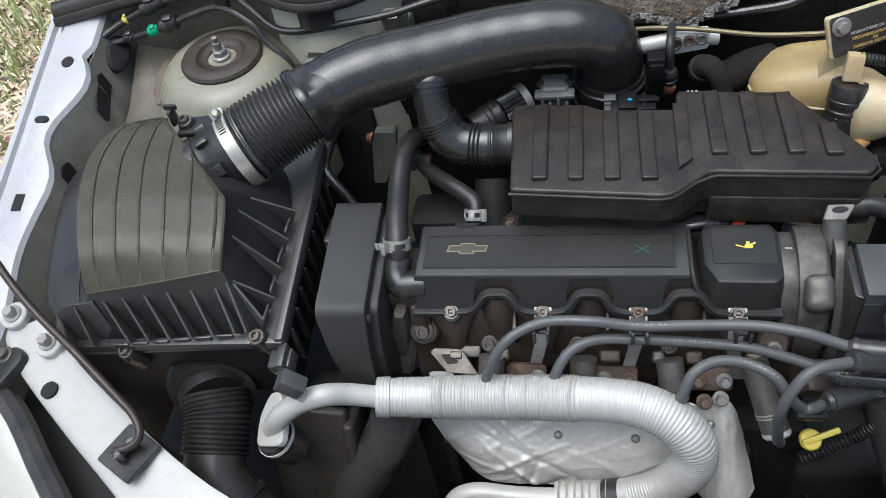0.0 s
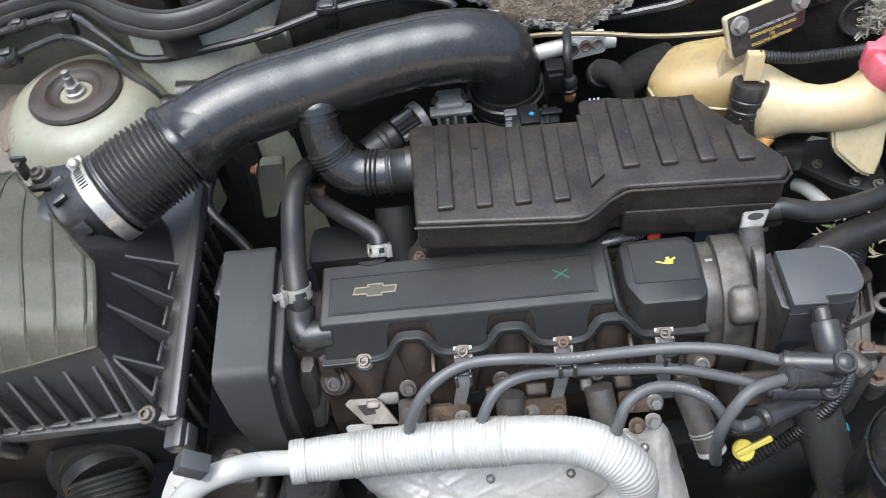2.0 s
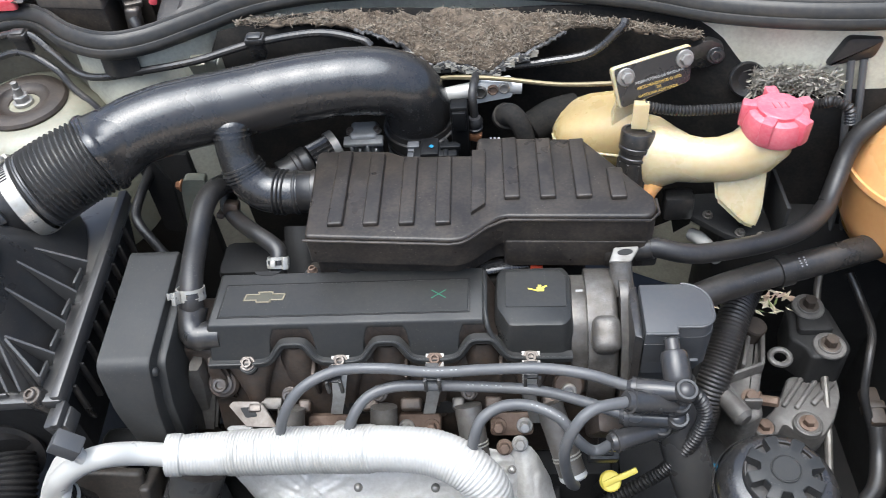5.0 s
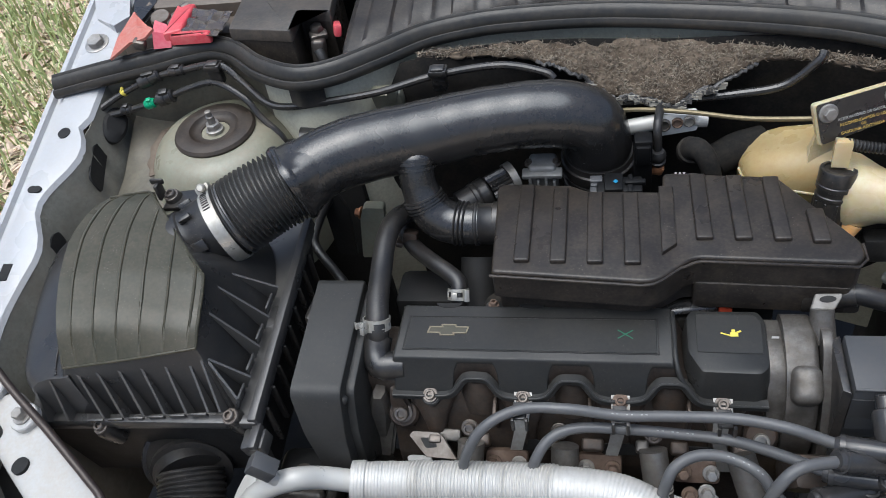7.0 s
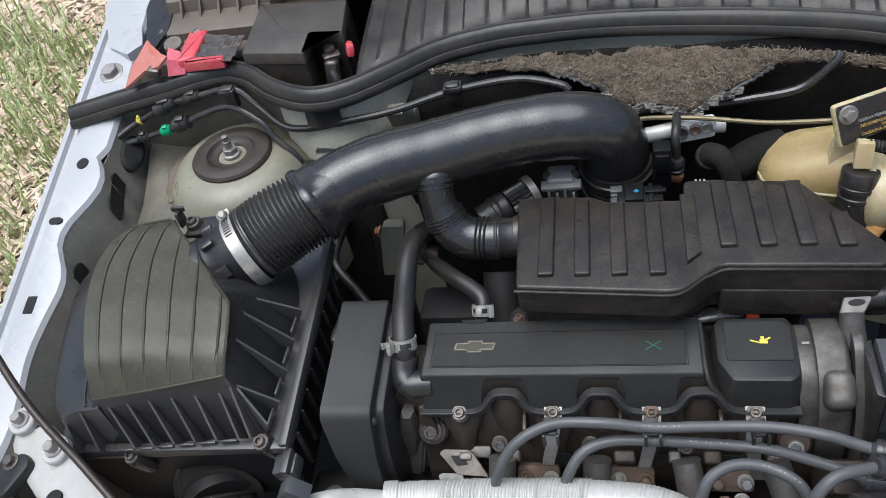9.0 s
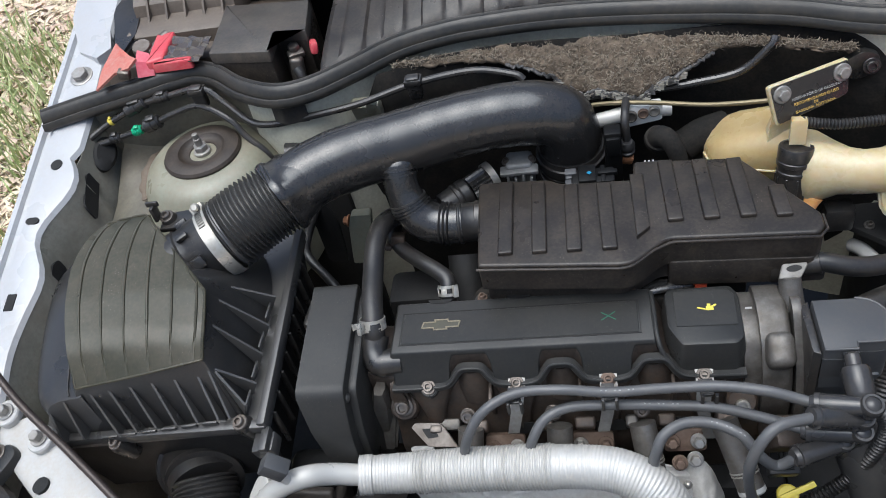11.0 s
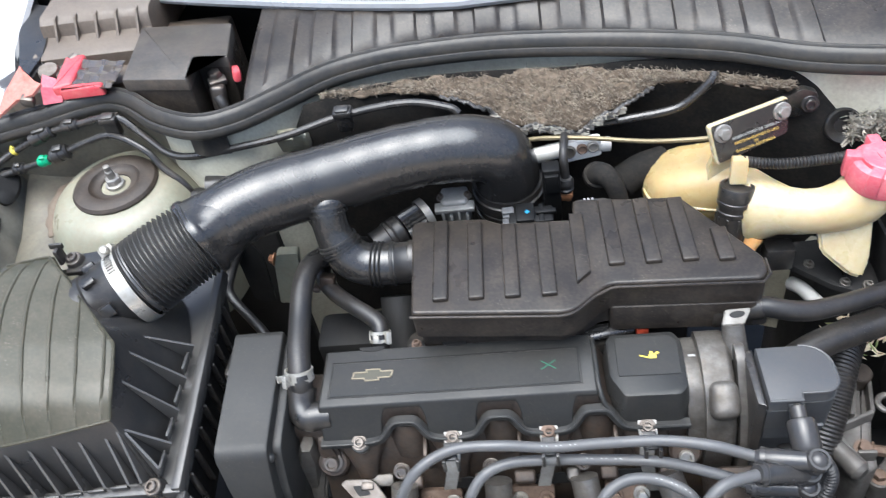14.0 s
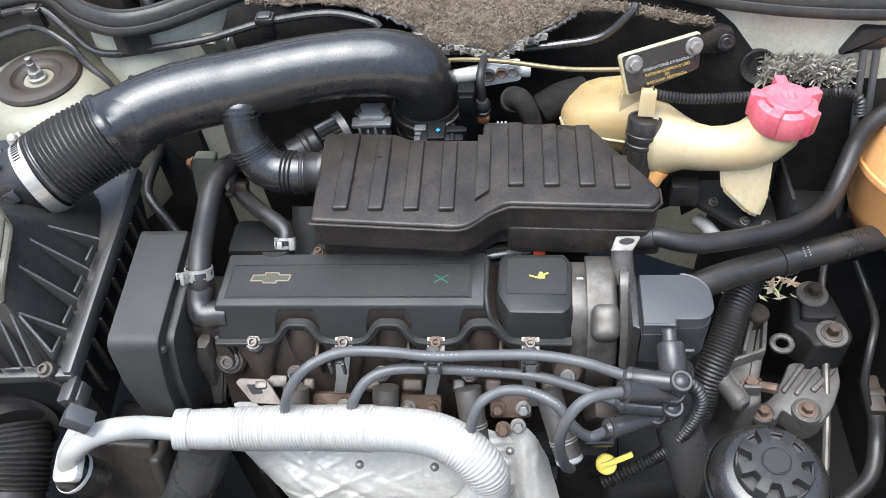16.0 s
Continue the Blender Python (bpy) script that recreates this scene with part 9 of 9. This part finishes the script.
    box(bm, (0.012, 0.05, 0.2), at((-0.248, 0.42, 0.54), (0.05, 0.3, 1)), 0.004, 3)
    part("folded_edge", bm, M_SHROUD, rb)
    bm = bmesh.new()
    lathe(bm, [(0.02, 0), (0.02, 0.01), (0.016, 0.012), (0.008, 0.012)], at((-0.143, 0.37, 0.535)), 24)
    single("pipe_union", bm, M_ALU, "round aluminium union at the foot of the pipe", "pipe union", (-0.143, 0.37, 0.53))
    e = thing("eye_bracket", (-0.135, 0.47, 0.70), "bare zinc lifting tab with an oblong hole on the head", "bracket")
    m = at((-0.135, 0.468, 0.70), (-0.05, -0.55, 0.83), (1, 0, 0.06))
    flat = m.inverted()
    bm = bmesh.new()
    outline = [flat @ V(*p) for p in ((-0.154, 0.4767, 0.7046), (-0.1497, 0.4801, 0.7071), (-0.1254, 0.479, 0.7079), (-0.1202, 0.4757, 0.706), (-0.1054, 0.458, 0.6951), (-0.1362, 0.4601, 0.6947))]
    prism(bm, rounded([(p.x, p.y) for p in outline], 0.0018), -0.003, 0.0, m, bevel=0.0005, steps=1)
    t = part("tab", bm, M_OLDBOLT, e)
    bm = bmesh.new()
    outline = [flat @ V(*p) for p in ((-0.1428, 0.4749, 0.7041), (-0.1298, 0.4748, 0.7048), (-0.1251, 0.4675, 0.7003), (-0.1364, 0.4667, 0.699))]
    prism(bm, rounded([(p.x, p.y) for p in outline], 0.0022), -0.0025, 0.0004, m)
    part("tab_hole", bm, M_IRONSHADE, t, "dark oblong hole")
    bm = bmesh.new()
    outline = [flat @ V(*p) for p in ((-0.155, 0.4599, 0.6935), (-0.151, 0.4615, 0.6948), (-0.1318, 0.4608, 0.6954), (-0.1271, 0.4518, 0.6898), (-0.1519, 0.4528, 0.6889))]
    prism(bm, rounded([(p.x, p.y) for p in outline], 0.0015), -0.0035, -0.0005, m, bevel=0.0005, steps=1)
    part("foot", bm, M_CASTPALE, e)
    bm = bmesh.new()
    box(bm, (0.012, 0.008, 0.03), at((-0.128, 0.478, 0.692), (0, -0.3, 1)), 0.002)
    part("stem", bm, M_OLDBOLT, e)


build_front()


def build_closing():
    """Floor tray and far inner wing that close the bay, near-black for its shade."""
    u = thing("engine_bay_floor", (0, 0.55, 0.25), "bay bottom and far inner wing, near-black in place of shade", "car underside", kind="structure")
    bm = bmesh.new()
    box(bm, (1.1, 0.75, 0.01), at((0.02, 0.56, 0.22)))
    part("tray", bm, M_IRONSHADE, u)
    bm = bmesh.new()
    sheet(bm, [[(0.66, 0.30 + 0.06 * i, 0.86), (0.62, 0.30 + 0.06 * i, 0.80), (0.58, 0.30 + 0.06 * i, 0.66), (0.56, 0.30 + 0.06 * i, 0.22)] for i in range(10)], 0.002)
    part("far_inner_wing", bm, M_IRONSHADE, u, angle=60)
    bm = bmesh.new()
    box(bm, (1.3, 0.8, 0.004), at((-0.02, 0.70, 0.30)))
    part("splash_tray", bm, M_IRONSHADE, u)
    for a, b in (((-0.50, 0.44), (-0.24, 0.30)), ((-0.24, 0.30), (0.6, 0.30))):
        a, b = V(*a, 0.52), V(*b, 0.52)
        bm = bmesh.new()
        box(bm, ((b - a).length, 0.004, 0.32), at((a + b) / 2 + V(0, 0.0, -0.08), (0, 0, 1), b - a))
        part("front_wall", bm, M_MATSHADE, u)
    # dark block added as a backdrop behind the gearbox mount
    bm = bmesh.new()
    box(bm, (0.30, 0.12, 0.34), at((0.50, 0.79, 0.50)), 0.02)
    part("side_rail", bm, M_IRONSHADE, u)
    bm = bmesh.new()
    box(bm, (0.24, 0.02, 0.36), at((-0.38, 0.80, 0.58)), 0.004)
    part("wheel_arch", bm, M_IRONSHADE, u)


build_closing()


def build_far_pipes():
    hose("brake_pipe", [(0.475, 0.72, 0.62), (0.468, 0.69, 0.59), (0.462, 0.62, 0.56), (0.452, 0.54, 0.53), (0.44, 0.47, 0.49), (0.42, 0.43, 0.44)], 0.0042, M_TUBE, "thin grimy steel brake pipe on the far inner wing", 10, "pipe")
    hose("return_hose", [(0.44, 0.40, 0.42), (0.425, 0.435, 0.47), (0.405, 0.45, 0.50), (0.38, 0.435, 0.52), (0.36, 0.41, 0.55)], 0.008, M_RUBBER, "thin black fluid hose beside the steering reservoir", 12)


build_far_pipes()


def build_debris():
    """Leaf and grass bits caught beside the gearbox and under the dipstick."""
    rnd = random.Random(23)
    for base, n, spread in (((0.405, 0.70, 0.585), 70, (0.035, 0.03, 0.008)), ((0.27, 0.40, 0.46), 60, (0.06, 0.05, 0.01)), ((-0.23, 0.40, 0.42), 40, (0.05, 0.04, 0.01))):
        verts, faces = [], []
        for k in range(n):
            p = V(*(rnd.gauss(0, q * 0.6) for q in spread))
            d = V(rnd.uniform(-1, 1), rnd.uniform(-1, 1), rnd.uniform(-0.2, 0.5)).normalized()
            w = d.cross(V(rnd.uniform(-0.3, 0.3), rnd.uniform(-0.3, 0.3), 1)).normalized()
            l, h = rnd.uniform(0.008, 0.022), rnd.uniform(0.001, 0.004)
            i0 = len(verts)
            verts += [p, p + d * l * 0.4 + w * h, p + d * l + V(0, 0, 0.003), p + d * l * 0.4 - w * h]
            faces.append((i0, i0 + 1, i0 + 2, i0 + 3))
        me = bpy.data.meshes.new("leaf_debris")
        me.from_pydata(verts, [], faces)
        for mt in (M_STRAW, M_GRASS, M_LEAF):
            me.materials.append(mt)
        for f in me.polygons:
            f.material_index = rnd.choice((0, 0, 1, 2))
        ob = new("leaf_debris", me)
        ob.location = base
        tagged(ob, "dry leaf and grass bits caught in the engine bay", "debris", kind="stuff")


build_debris()


# ---- ground beside the car ----
def build_ground():
    bm = bmesh.new()
    n = 40
    grid = [[(-60 + 120 * i / n, -60 + 120 * j / n, 0) for i in range(n + 1)] for j in range(n + 1)]
    vs = [[bm.verts.new(p) for p in r] for r in grid]
    for j in range(n):
        for i in range(n):
            bm.faces.new((vs[j][i], vs[j][i + 1], vs[j + 1][i + 1], vs[j + 1][i]))
    single("ground", bm, M_GROUND, "bare reddish soil strewn with straw and grass", "ground", kind="structure")
    rnd = random.Random(3)

    def blades(name, count, mat, lo, hi, wide, flat, label):
        verts, faces = [], []
        for _ in range(count):
            if rnd.random() < 0.72:
                x, y = -0.8 - 2.2 * rnd.random() ** 1.3, rnd.uniform(0.2, 3.6)
            else:
                x, y = rnd.uniform(-5.5, 4.5), rnd.uniform(-3.5, 6.0)
                if -0.75 < x < 0.75 and y > 0.1:
                    continue
            dens = noise.noise(V(x * 1.7, y * 1.7, 0)) + 0.5
            if not flat and rnd.random() > (dens - 0.25) * 1.7:
                continue
            l, w = rnd.uniform(lo, hi), rnd.uniform(wide * 0.5, wide)
            a = rnd.uniform(0, 2 * math.pi)
            d = V(math.cos(a), math.sin(a), 0)
            s = V(-d.y, d.x, 0) * w
            p = V(x, y, 0)
            i0 = len(verts)
            if flat:
                z = rnd.uniform(0.003, 0.03)
                verts += [p - s + V(0, 0, z), p + s + V(0, 0, z), p + d * l * 0.5 + s * 1.3 + V(0, 0, z + rnd.uniform(0, 0.015)), p + d * l * 0.5 - s * 1.3 + V(0, 0, z + rnd.uniform(0, 0.015)), p + d * l + V(0, 0, z * 0.5)]
                faces += [(i0, i0 + 1, i0 + 2, i0 + 3), (i0 + 3, i0 + 2, i0 + 4)]
            else:
                b = rnd.uniform(0.1, 0.7)
                verts += [p - s, p + s, p + V(0, 0, l * 0.5) + d * l * b * 0.3 + s * 0.8, p + V(0, 0, l * 0.5) + d * l * b * 0.3 - s * 0.8, p + V(0, 0, l * 0.95 * (1 - b * 0.4)) + d * l * b]
                faces += [(i0, i0 + 1, i0 + 2, i0 + 3), (i0 + 3, i0 + 2, i0 + 4)]
        me = bpy.data.meshes.new(name)
        me.from_pydata(verts, [], faces)
        me.materials.append(mat)
        return tagged(new(name, me), label, "grass", kind="stuff")
    blades("grass", 20000, M_GRASS, 0.05, 0.22, 0.0055, False, "sparse green and yellowing grass tufts on the soil")
    blades("straw_litter", 24000, M_STRAW, 0.04, 0.16, 0.0035, True, "dry straw lying on the soil")
    blades("leaf_litter", 9000, M_LEAF, 0.03, 0.08, 0.017, True, "dry fallen leaves and bark scraps")


build_ground()
